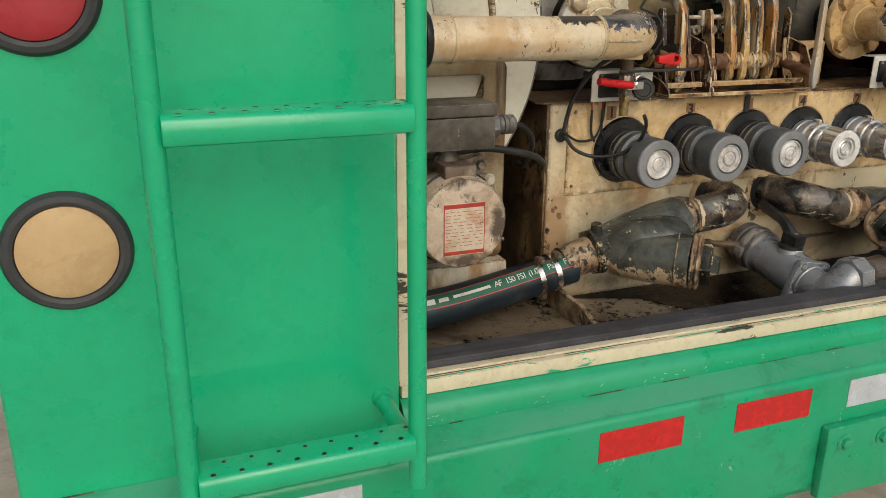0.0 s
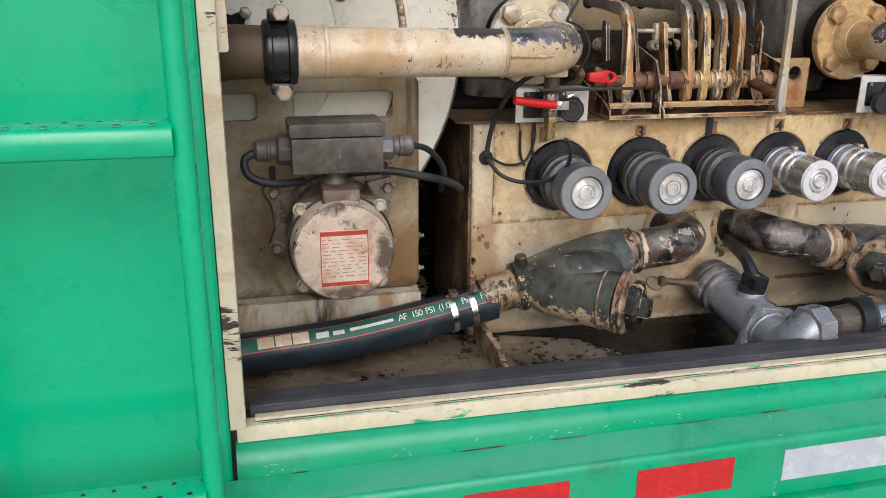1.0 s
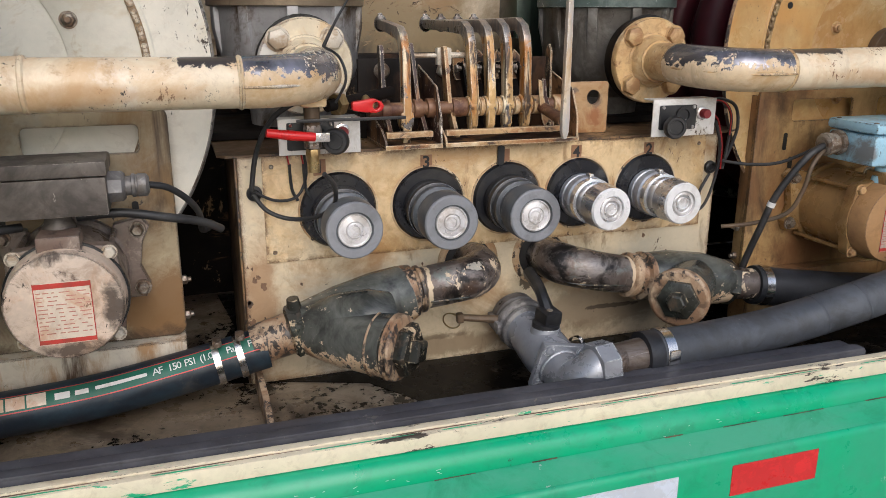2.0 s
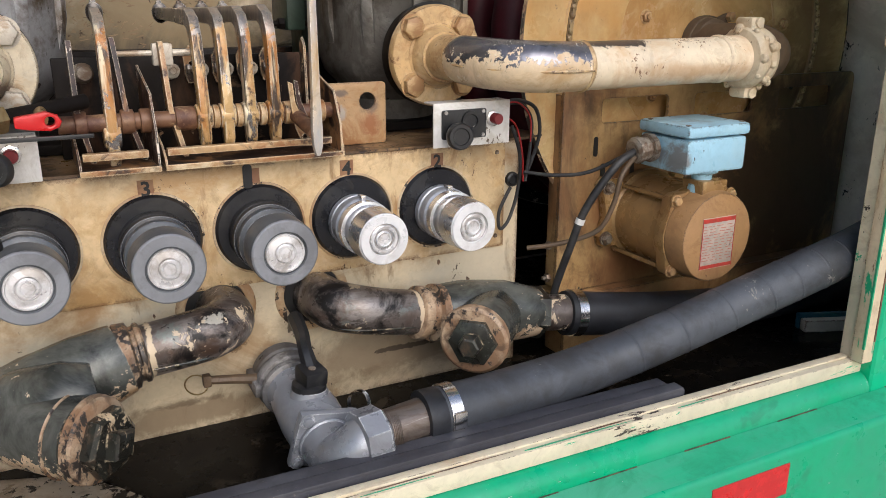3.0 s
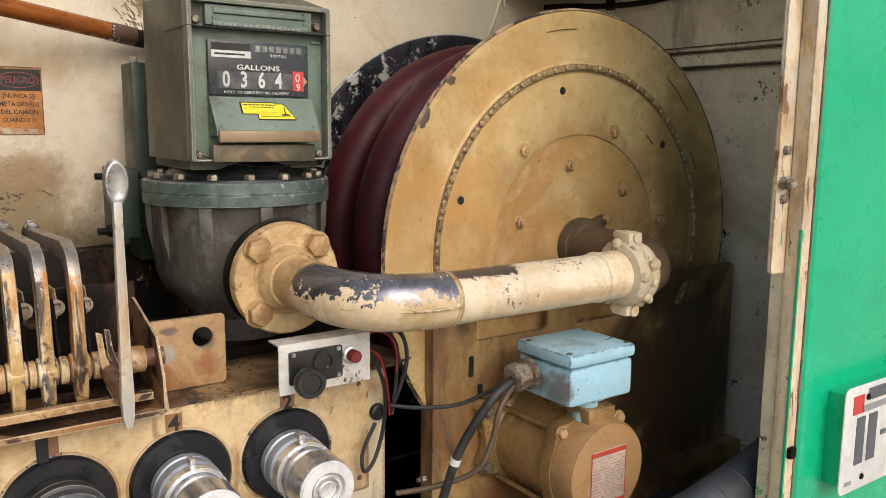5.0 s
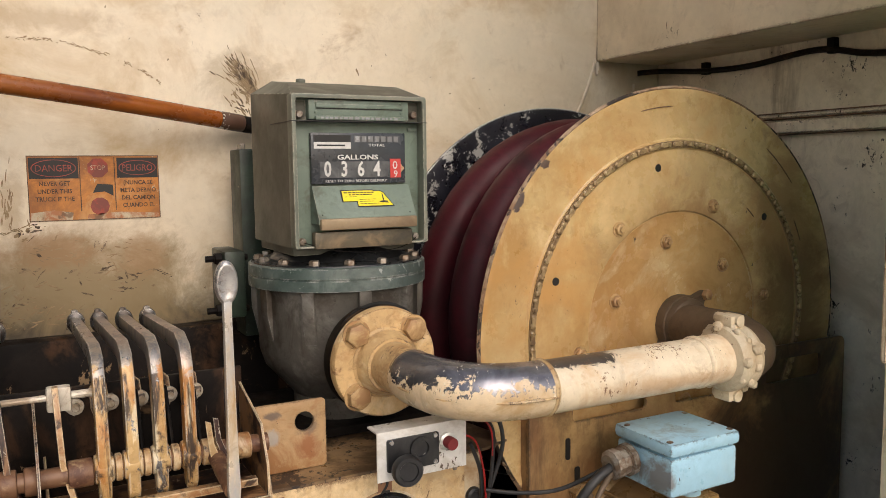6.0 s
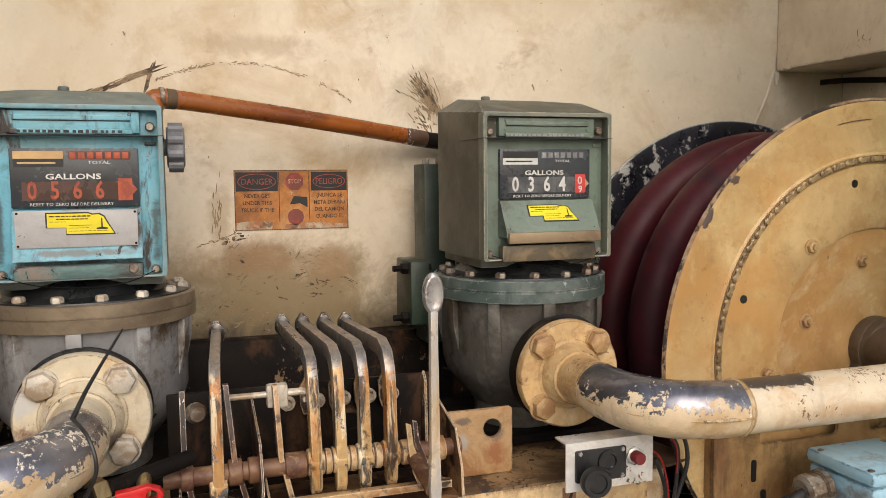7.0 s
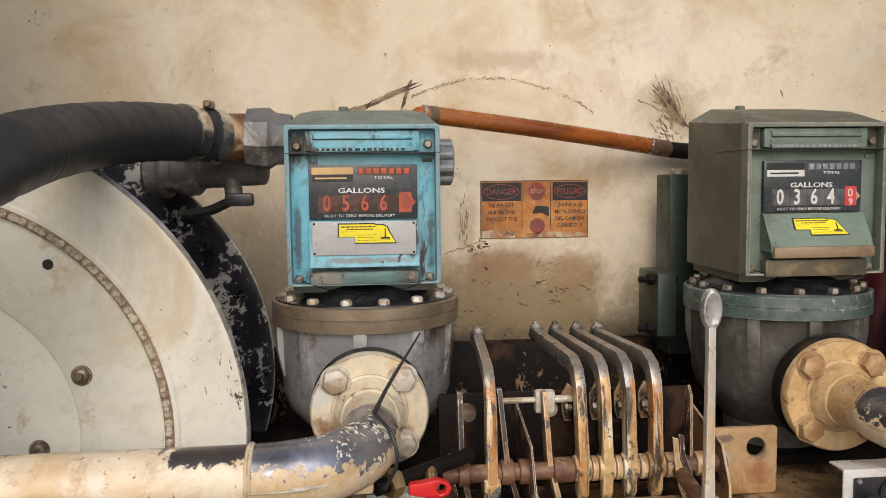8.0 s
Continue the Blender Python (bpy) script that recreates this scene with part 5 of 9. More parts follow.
# ladder
ld = thing("ladder", (0.15, 0.835, 0.6), "green painted steel ladder with punched anti-slip rungs", "ladder")
for x in (0.011, 0.2865):
    part("rail", Shape().tube([(x, 0.835, 0.885 if x > 0.1 else 0.80), (x, 0.835, 2.9)], 0.0122 if x < 0.1 else 0.0115, 24, smooth=False), "green", ld)
for z in (1.3745, 0.9645):
    rg = part("rung", Shape().slab([(0.823, z - 0.032), (0.856, z - 0.032), (0.863, z - 0.026), (0.863, z - 0.004), (0.858, z), (0.825, z), (0.820, z - 0.002), (0.8165, z - 0.007), (0.816, z - 0.024), (0.819, z - 0.030)], 0.020, 0.279, plane="yz", bevel=0.002), "green", ld)
    for row in range(2):
        for k in range(8):
            x, y = 0.037 + 0.032 * k + 0.014 * row, 0.824 + 0.024 * row
            hl = part("hole_rim", Shape().lathe((x, y, z - 0.001), (0, 0, 1), [(0, 0.0042), (0.0012, 0.0040), (0.0016, 0.0033), (0.0013, 0.0027)], 12), "green_pale", rg, "raised rim of a punched hole")
            part("hole", Shape().lathe((x, y, z - 0.001), (0, 0, 1), [(0, 0.0030), (0.0018, 0.0030 - 0.0006 * row)], 10), "black_print", hl)
for x in (0.016, 0.276):
    part("standoff", Shape().tube([(x + (0.010 if x > 0.1 else -0.006), 0.838, 0.925), (x, 0.957, 0.950)], 0.0115, 16, smooth=False).lathe((x, 0.957, 0.950), (0, -1, 0), [(0, 0.0150), (0.003, 0.0145), (0.006, 0.012)], 20), "green", ld)
    part("standoff", Shape().tube([(x + (0.010 if x > 0.1 else -0.006), 0.838, 1.9), (x, 0.957, 1.9)], 0.0095, 12), "green", ld)

# tail lamps
for z, mt, lb in ((1.206, "lens_tan", "round lamp with mud-dusted lens in a grey rubber grommet"), (1.492, "lens_red", "round red tail lamp in a grey rubber grommet")):
    t = thing("tail_lamp", (-0.090, FACE, z), lb, "lamp", "tail lamps")
    part("grommet", Shape().lathe((-0.090, FACE + 0.004, z), (0, -1, 0), [(0, 0.0705), (0.006, 0.0705), (0.013, 0.066), (0.015, 0.060), (0.013, 0.0555), (0.006, 0.0545)], 48), "grommet", t)
    part("lens", Shape().lathe((-0.090, FACE - 0.003, z), (0, -1, 0), [(0, 0.0542), (0.004, 0.0540), (0.008, 0.045), (0.010, 0.028), (0.011, 0)], 48), mt, t)

# number plate
t = thing("number_plate", (2.29, 0.945, 1.19), "white number plate with grey characters on a green panel", "number plate")
px, pz = 2.151, 1.111
part("plate", Shape().slab(rounded(px, px + 0.318, pz, pz + 0.160, 0.012), 0.925, 0.927, bevel=0.0006), "white", t)
part("spacer", Shape().box(px + 0.01, px + 0.30, 0.927, FACE + 0.001, pz + 0.01, pz + 0.15, 0.003), "green", t)
for x0, x1, z0, z1, mt in ((0.035, 0.058, 0.040, 0.112, "plate_ink"), (0.068, 0.092, 0.040, 0.112, "plate_ink"), (0.105, 0.120, 0.072, 0.080, "plate_ink"), (0.130, 0.270, 0.040, 0.112, "plate_ink"),
                           (0.022, 0.050, 0.118, 0.146, "red_print"), (0.062, 0.25, 0.134, 0.152, "plate_ink"), (0.048, 0.26, 0.118, 0.128, "grey_print"), (0.014, 0.032, 0.012, 0.018, "grey_print")):
    part("bar", Shape().box(px + x0, px + x1, 0.9242, 0.9252, pz + z0, pz + z1, 0), mt, t)
for x, z in ((0.06, 0.140), (0.25, 0.140), (0.06, 0.018), (0.25, 0.018)):
    part("screw", Shape().lathe((px + x, 0.9245, pz + z), (0, -1, 0), [(0, 0.005), (0.002, 0.004)], 12), "dark_steel", t)


# ---- manifold cabinet ----
BX0, BX1, BY, BT = 0.733, 1.655, 1.355, 1.284
cab = thing("manifold_cabinet", (1.19, 1.45, FLOOR), "tan sheet-metal manifold cabinet with stains and chipped paint", "cabinet")
part("body", Shape().box(BX0, BX1, BY, 1.62, FLOOR, BT - 0.004, 0.003), "tan_pale", cab)
part("side_panel", Shape().box(BX0 - 0.004, BX0 - 0.0005, BY + 0.004, 1.615, FLOOR + 0.001, BT - 0.006, 0.001), "tan_top", cab, "rust-brown side panel")
part("top_sheet", Shape().slab([(0.703, 1.360), (0.716, 1.348), (1.660, 1.348), (1.712, 1.367), (1.66, 1.66), (0.703, 1.66)], BT - 0.004, BT, plane="xy"), "tan_top", cab)
fp = part("front_plate", Shape().box(0.772, 1.624, BY - 0.004, BY - 0.0005, 1.098, BT - 0.005, 0.001), "tan", cab)
for x, z in ((0.787, 1.262), (0.786, 1.116), (1.608, 1.262), (1.608, 1.118), (1.19, 1.268)):
    part("screw", Shape().lathe((x, BY - 0.004, z), (0, -1, 0), [(0, 0.004), (0.002, 0.003)], 10), "bolt", fp)
for x in (1.133, 1.280):
    part("hole_lip", Shape().lathe((x, BY - 0.0005, 1.066), (0, -1, 0), [(0, 0.059), (0.0022, 0.056), (0.0030, 0.051), (0.0024, 0.046), (0.0005, 0.045)], 40), "hole_rim", cab, "flaking paint round a pipe hole")
    part("hole", Shape().lathe((x, BY - 0.001, 1.066), (0, -1, 0), [(0, 0.045), (0.0012, 0.045)], 32), "black_print", cab)

for x, z in ((0.758, 1.219), (1.640, 1.213)):
    t = thing("cable_grommet", (x, BY, z), "black rubber cable grommet on the tan cabinet", "grommet", "cable grommets")
    part("ring", Shape().lathe((x, BY + 0.02, z), (0, -1, 0), [(0, 0.010), (0.021, 0.013), (0.026, 0.012), (0.028, 0.008), (0.024, 0.006)], 24), "rubber", t)

# blots where the cabinet's paint has rusted through
rs = random.Random(77)
for k in range(22):
    if k < 14:
        x, z, r = BX0 + 0.004 + abs(rs.gauss(0, 0.022)), rs.uniform(0.96, 1.10), rs.uniform(0.002, 0.007)
    else:
        x, z, r = rs.uniform(0.80, 1.60), rs.uniform(1.00, 1.105), rs.uniform(0.0015, 0.0045)
    ring = []
    for j in range(11):
        w = 2 * math.pi * j / 11
        q = r * rs.uniform(0.55, 1.25)
        ring.append((x + 0.85 * q * math.cos(w), z + 1.3 * q * math.sin(w)))
    part("rust_blot", Shape().slab(ring, BY - 0.0008, BY + 0.0002), "groove_brown", cab)

# number tags
for txt, x, z in (("1", 0.866, 1.257), ("3", 1.052, 1.255), ("", 1.198, 1.258), ("4", 1.342, 1.258), ("2", 1.496, 1.256)):
    t = thing("number_tag", (x, BY - 0.005, z), "small brown numbered tag on the tan cabinet", "tag", "number tags")
    part("backing", Shape().box(x - 0.0105, x + 0.0105, BY - 0.0052, BY - 0.0042, z - 0.0135, z + 0.0135, 0), "label_tan", t)
    if txt:
        words("numeral", txt, 0.029, facing(x, BY - 0.0055, z), "black_print", t, heavy=0.0007)
    else:
        part("tag_flap", Shape().slab(rounded(x - 0.014, x - 0.001, z - 0.014, z + 0.020, 0.004), BY - 0.009, BY - 0.007).lathe((x - 0.008, BY - 0.0068, z + 0.016), (0, -1, 0), [(0, 0.004), (0.004, 0.004)], 10), "black_plastic", t)


# ---- dry-break couplers ----
def coupler(x, bright):
    z, f = 1.178, BY - 0.004
    t = thing("coupler", (x, f, z), "bright aluminium dry-break coupler on a black gasket" if bright else "dark grey dry-break coupler with a steel poppet", "coupler", "couplers on the cabinet")
    part("paint_ridge", Shape().lathe((x, f + 0.0006, z + 0.004), (0, -1, 0), [(0, 0.0695), (0.0016, 0.0685), (0.0024, 0.0660), (0.0010, 0.0650)], 48), "hole_rim", t, "ridge of chipped paint round the gasket")
    part("gasket", Shape().lathe((x, f + 0.002, z + 0.004), (0, -1, 0), [(0, 0.0655), (0.004, 0.0655), (0.0085, 0.062), (0.010, 0.042)], 48), "gasket", t)
    if bright:
        part("hex_nut", Shape().lathe((x, f - 0.008, z), (0, -1, 0), [(0, 0.038), (0.002, 0.0425), (0.013, 0.0425), (0.0145, 0.0400), (0.017, 0.0400), (0.0185, 0.0425), (0.034, 0.0425), (0.0385, 0.0385)], 40), "cast_alu", t)
        part("sleeve", Shape().lathe((x, f - 0.0445, z), (0, -1, 0), [(0, 0.037), (0.002, 0.0402), (0.004, 0.0408), (0.006, 0.0402), (0.014, 0.0398), (0.016, 0.0414), (0.0185, 0.0414), (0.0195, 0.0370), (0.024, 0.0352), (0.035, 0.0352), (0.041, 0.0392), (0.043, 0.0402), (0.046, 0.0392), (0.074, 0.0388), (0.0795, 0.0380)], 48), "aluminium", t)
        fc = part("face_ring", Shape().lathe((x, f - 0.1235, z), (0, -1, 0), [(0, 0.0378), (0.003, 0.0355), (0.0045, 0.036), (0.0045, 0.0238), (-0.005, 0.0228)], 48), "alu_face", t)
        part("face_gap", Shape().lathe((x, f - 0.1235, z), (0, -1, 0), [(-0.006, 0.0217), (-0.0045, 0.0217)], 32), "black_print", fc, "dark gap round the poppet")
        part("poppet_ring", Shape().lathe((x, f - 0.1235, z), (0, -1, 0), [(-0.005, 0.0208), (0.0022, 0.0205), (0.0034, 0.0188), (0.0034, 0.0160), (-0.0042, 0.0150)], 40), "poppet_steel", t)
        part("poppet", Shape().lathe((x, f - 0.1235, z), (0, -1, 0), [(-0.004, 0.0122), (0.0015, 0.0118), (0.0028, 0.0100), (0.0024, 0.0088), (0.0012, 0.0080), (0.0016, 0)], 32), "poppet_steel", t)
        part("stop_pin", Shape().box(x - 0.004, x + 0.004, f - 0.052, f - 0.034, z + 0.036, z + 0.048, 0.002), "aluminium", t)
    else:
        part("collar", Shape().lathe((x, f - 0.008, z), (0, -1, 0), [(0, 0.047), (0.004, 0.049), (0.020, 0.049), (0.0215, 0.047), (0.0225, 0.047), (0.024, 0.0495), (0.035, 0.0495), (0.0385, 0.043)], 48), "gasket", t, "oily black collar")
        part("sleeve", Shape().lathe((x, f - 0.0445, z), (0, -1, 0), [(0, 0.043), (0.002, 0.0455), (0.010, 0.0465), (0.013, 0.0470), (0.019, 0.0470), (0.0205, 0.0455), (0.022, 0.0405), (0.0375, 0.0395), (0.040, 0.0440), (0.043, 0.0466), (0.0765, 0.0466), (0.0795, 0.0457)], 48), "coupler_grey", t)
        part("wire_ring", Shape().lathe((x, f - 0.043, z), (0, -1, 0), [(0, 0.0462), (0.0005, 0.0490), (0.0010, 0.0462)], 48), "coupler_face", t)
        part("face_ring", Shape().lathe((x, f - 0.1235, z), (0, -1, 0), [(0, 0.0457), (0.003, 0.0455), (0.0048, 0.0435), (0.0048, 0.0302), (-0.004, 0.0296)], 48), "coupler_face", t)
        part("poppet_ring", Shape().lathe((x, f - 0.1235, z), (0, -1, 0), [(-0.004, 0.0270), (0.0030, 0.0270), (0.0042, 0.0262), (0.0042, 0.0246), (0.0012, 0.0238), (0.0020, 0.0200), (0.0034, 0.0158), (0.0034, 0.0150), (0.0010, 0.0146)], 40), "poppet_steel", t)
        part("poppet", Shape().lathe((x, f - 0.1235, z), (0, -1, 0), [(0, 0.0138), (0.0034, 0.0132), (0.0046, 0.0115), (0.0046, 0.0085), (0.0032, 0.0075), (0.0040, 0)], 32), "poppet_steel", t)


for x, bright in ((0.896, False), (1.056, False), (1.205, False), (1.349, True), (1.494, True)):
    coupler(x, bright)


# ---- delivery pipes with flanges ----
def flange_pipe(x, z, back, reach, side, mat_flange, mat_bolt, label):
    t = thing("delivery_pipe", (x, 1.40 + back, z), label, "pipe", "delivery pipes")
    fl = part("flange", Shape().lathe((x, 1.418 + back, z), (0, -1, 0), [(0, 0.078), (0.003, 0.081), (0.015, 0.081), (0.018, 0.079), (0.0185, 0.052), (0.022, 0.048), (0.030, 0.0465), (0.036, 0.043), (0.044, 0.0395)], 56), mat_flange, t)
    part("back_flange", Shape().lathe((x, 1.4395 + back, z), (0, -1, 0), [(0, 0.0815), (0.016, 0.0815), (0.020, 0.0800), (0.0212, 0.079)], 56), "grease", t, "dark meter flange and gasket")
    for k in range(4):
        w = radians(45 + 90 * k)
        b = (x + 0.0640 * math.cos(w), 1.400 + back, z + 0.0640 * math.sin(w))
        part("bolt", Shape().hexa(b, (0, -1, 0), 0.0185, 0.013, 0.3 * k).lathe((b[0], b[1] + 0.0005, b[2]), (0, -1, 0), [(0, 0.021), (0.002, 0.021)], 20), mat_bolt, fl)
    s = side
    part("stub", Shape().tube([(x, 1.392 + back, z), (x, 1.311 + back, z)], 0.0352, 28, smooth=False), mat_flange, t)
    part("elbow", Shape().tube([(x, 1.313 + back, z), (x, 1.292 + back, z - 0.001), (x + s * 0.012, 1.246 + back, z - 0.003), (x + s * 0.046, 1.208 + back, z - 0.005), (x + s * 0.092, 1.191 + back, z - 0.006), (x + s * 0.128, 1.188 + back, z - 0.006)],
                               [0.0360, 0.0365, 0.0372, 0.0372, 0.0368, 0.036], 36, 8), "pipe_worn", t, "painted elbow worn to bare steel")
    seam = [(x - s * 0.0005, 1.306 + back, z + 0.004), (x - s * 0.0005 - s * 0.034, 1.300 + back, z - 0.004), (x - s * 0.030, 1.262 + back, z - 0.006), (x - s * 0.006, 1.210 + back, z - 0.008), (x + s * 0.046, 1.169 + back, z - 0.010), (x + s * 0.090, 1.1535 + back, z - 0.010), (x + s * 0.126, 1.1515 + back, z - 0.010)]
    part("weld_seam", Shape().tube(seam[1:], 0.0022, 8, 6, wobble=0.0012), mat_flange, t)
    for q, d, rr in (((x, 1.312 + back, z), (0, 1, 0), 0.0355), ((x + s * 0.128, 1.188 + back, z - 0.006), (1, 0, 0), 0.0372)):
        part("weld_bead", Shape().lathe(Vector(q) - Vector(d) * 0.004, d, [(0, 0.036), (0.002, rr), (0.004, rr + 0.0012), (0.006, rr), (0.008, 0.036)], 32), mat_flange, t)
    e = x + s * reach
    yE = 1.173 + back
    part("pipe", Shape().tube([(x + s * 0.126, 1.188 + back, z - 0.006), (x + s * 0.30, 1.180 + back, z - 0.004), (e, yE, z - 0.002)], 0.0355, 28, 4), "pipe", t)
    part("pipe_end", Shape().lathe((e - s * 0.052, yE + 0.0022, z - 0.002), (s, 0, 0), [(0, 0.0357), (0.002, 0.038), (0.006, 0.038), (0.008, 0.0365), (0.050, 0.0365)], 32), "pipe", t)
    return t, e, yE


t, e, yE = flange_pipe(1.529, 1.416, 0.013, 0.435, 1, "flange", "bolt_tan", "cream painted delivery pipe with rust-stained bolted flange")
cl = part("coupling", Shape().lathe((e - 0.006, yE, 1.4145), (1, 0, 0), [(0, 0.038), (0.003, 0.046), (0.010, 0.050), (0.020, 0.050), (0.028, 0.046), (0.036, 0.050), (0.044, 0.047), (0.048, 0.038)], 36), "sealant", t, "lumpy sealant-covered coupling")
for sz in (1, -1):
    part("ear", Shape().box(e + 0.002, e + 0.032, yE - 0.016, yE + 0.016, 1.4145 + sz * 0.054 - 0.010, 1.4145 + sz * 0.054 + 0.010, 0.005).tube([(e + 0.017, yE - 0.020, 1.4145 + sz * 0.056), (e + 0.017, yE + 0.024, 1.4145 + sz * 0.056)], 0.008, 10, smooth=False), "sealant", cl)
rs = random.Random(14)
for k in range(34):
    w = rs.uniform(0, 2 * math.pi)
    r, q = rs.uniform(0.044, 0.050), rs.uniform(0.005, 0.011)
    c = Vector((e + rs.uniform(0.0, 0.040), yE + r * math.cos(w), 1.4145 + r * math.sin(w)))
    part("sealant_lump", Shape().lathe(c - Vector((q, 0, 0)), (1, rs.uniform(-0.6, 0.6), rs.uniform(-0.6, 0.6)), [(0, 0), (0.3 * q, 0.7 * q), (q, q), (1.6 * q, 0.75 * q), (2 * q, 0)], 10), "sealant", cl)
part("swivel_elbow", Shape().tube([(e + 0.036, yE, 1.4145), (e + 0.062, yE + 0.008, 1.418), (e + 0.074, yE + 0.045, 1.424), (e + 0.078, yE + 0.100, 1.427), (e + 0.085, 1.366, 1.429)], [0.038, 0.043, 0.045, 0.040, 0.036], 24, 6), "swivel_dark", t, "dusty brown swivel elbow")

t, e, yE = flange_pipe(0.863, 1.416, 0.022, 0.445, -1, "flange_pale", "bolt_pale", "cream painted delivery pipe with pale bolted flange")
cl = part("coupling", Shape().lathe((e + 0.008, yE, 1.4145), (-1, 0, 0), [(0, 0.037), (0.002, 0.044), (0.006, 0.0455), (0.012, 0.0455), (0.014, 0.043), (0.034, 0.043), (0.036, 0.0455), (0.042, 0.0455), (0.046, 0.044), (0.048, 0.037)], 36), "black_plate", t, "black grooved pipe coupling")
for sz in (1, -1):
    ear = part("ear", Shape().box(e - 0.031, e - 0.001, yE - 0.018, yE + 0.018, 1.4145 + sz * 0.050 - 0.008, 1.4145 + sz * 0.050 + 0.009, 0.004), "black_plate", cl)
    part("bolt", Shape().hexa((e - 0.014, yE - 0.018, 1.4145 + sz * 0.054), (0, -1, 0), 0.0125, 0.012), "bolt_pale", cl)
part("swivel_elbow", Shape().tube([(e - 0.036, yE, 1.4145), (e - 0.085, yE + 0.004, 1.4145), (e - 0.105, yE + 0.045, 1.41), (e - 0.098, yE + 0.110, 1.41), (0.312, 1.366, 1.41)], [0.036, 0.038, 0.040, 0.034, 0.030], 24, 6), "swivel_dark", t, "greasy dark swivel elbow")
# cable tie round the left elbow
t = single("cable_tie", Shape().tube([(0.868, 1.284, 1.4540), (0.886, 1.278, 1.4900), (0.923, 1.272, 1.5510)], [0.003, 0.0022, 0.0010], 8).tube([(0.868, 1.284, 1.4545), (0.886, 1.254, 1.4400), (0.893, 1.244, 1.4080), (0.878, 1.254, 1.3730)], 0.0022, 8), "black_plastic", "black cable tie round the painted pipe elbow", "cable tie")


# ---- strainers, elbows and hoses on the floor ----
t = thing("strainer", (0.9, 1.25, FLOOR), "oily dark Y-strainer with elbow and flaking tan paint", "strainer", "strainers")
part("elbow", Shape().tube([(1.136, 1.362, 1.068), (1.140, 1.335, 1.067), (1.137, 1.305, 1.064), (1.108, 1.285, 1.060), (1.062, 1.279, 1.056), (1.010, 1.277, 1.051)], [0.035, 0.037, 0.038, 0.038, 0.037, 0.036], 28, 6), "dark_pipe", t)
part("mould_line", Shape().tube([(1.140, 1.330, 1.030), (1.134, 1.292, 1.029), (1.104, 1.256, 1.035), (1.060, 1.245, 1.038), (1.026, 1.243, 1.038)], 0.0016, 8, 6, wobble=0.001), "dark_cast", t, "raised mould line along the bend")
part("union_nut", Shape().lathe((1.022, 1.278, 1.052), (-1, 0.0, -0.14), [(0, 0.037), (0.003, 0.041), (0.008, 0.041), (0.010, 0.038), (0.014, 0.038), (0.017, 0.045), (0.033, 0.047), (0.037, 0.041)], 36), "rim_paint", t)
part("body", Shape().tube([(0.992, 1.277, 1.048), (0.945, 1.272, 1.036), (0.88, 1.275, 1.018), (0.812, 1.281, 1.003)], [0.048, 0.054, 0.053, 0.040], 32, 6), "strainer_cast", t)
cp = part("screen_barrel", Shape().tube([(0.832, 1.270, 1.002), (0.878, 1.220, 1.004), (0.938, 1.153, 1.006)], [0.041, 0.050, 0.051], 32, 6), "strainer_cast", t)
part("web", Shape().tube([(0.830, 1.272, 1.006), (0.872, 1.245, 1.018), (0.920, 1.218, 1.028), (0.955, 1.215, 1.033)], [0.038, 0.051, 0.052, 0.040], 28, 6), "strainer_cast", t)
ax = Vector((0.74, -0.67, -0.01)).normalized()
part("barrel_seam", Shape().lathe(Vector((0.938, 1.153, 1.006)) - ax * 0.030, ax, [(0, 0.0500), (0.0015, 0.0520), (0.003, 0.0505)], 36), "rim_paint", cp, "line of bared paint round the barrel")
part("cap", Shape().lathe((0.936, 1.155, 1.006), ax, [(0, 0.050), (0.002, 0.0535), (0.006, 0.0535), (0.008, 0.0495), (0.010, 0.0495), (0.012, 0.0525), (0.016, 0.0510), (0.019, 0.042)], 40), "rim_paint", cp)
part("cap_nut", Shape().lathe(Vector((0.936, 1.155, 1.006)) + ax * 0.018, ax, [(0, 0.041), (0.004, 0.043), (0.015, 0.043), (0.019, 0.037)], 6).lathe(Vector((0.936, 1.155, 1.006)) + ax * 0.034, ax, [(0, 0.024), (0.015, 0.023), (0.018, 0.019)], 4, 0.5), "dark_cast", cp)
part("hex_nut", Shape().lathe((0.822, 1.281, 1.005), (-1, 0.02, -0.24), [(0, 0.042), (0.003, 0.050), (0.025, 0.050), (0.029, 0.043)], 6, 0.4), "dark_cast", t)
part("hex_lug", Shape().tube([(0.803, 1.275, 1.040), (0.800, 1.272, 1.060)], [0.013, 0.010], 12, smooth=False), "dark_cast", t)
part("nipple", Shape().tube([(0.800, 1.281, 0.999), (0.735, 1.282, 0.982)], [0.035, 0.034], 28, smooth=False), "rim_paint", t)

h = thing("fuel_hose", (0.45, 1.24, FLOOR), "black fuel hose with green printed stripe lying on the floor", "hose")
HOSE = [(-0.05, 1.258, 0.945), (0.10, 1.260, 0.932), (0.25, 1.262, 0.925), (0.38, 1.267, 0.928), (0.50, 1.270, 0.936), (0.62, 1.276, 0.953), (0.70, 1.280, 0.967), (0.755, 1.281, 0.978)]
part("hose_body", Shape().tube(HOSE, 0.0345, 28, 8), "hose_blue", h)


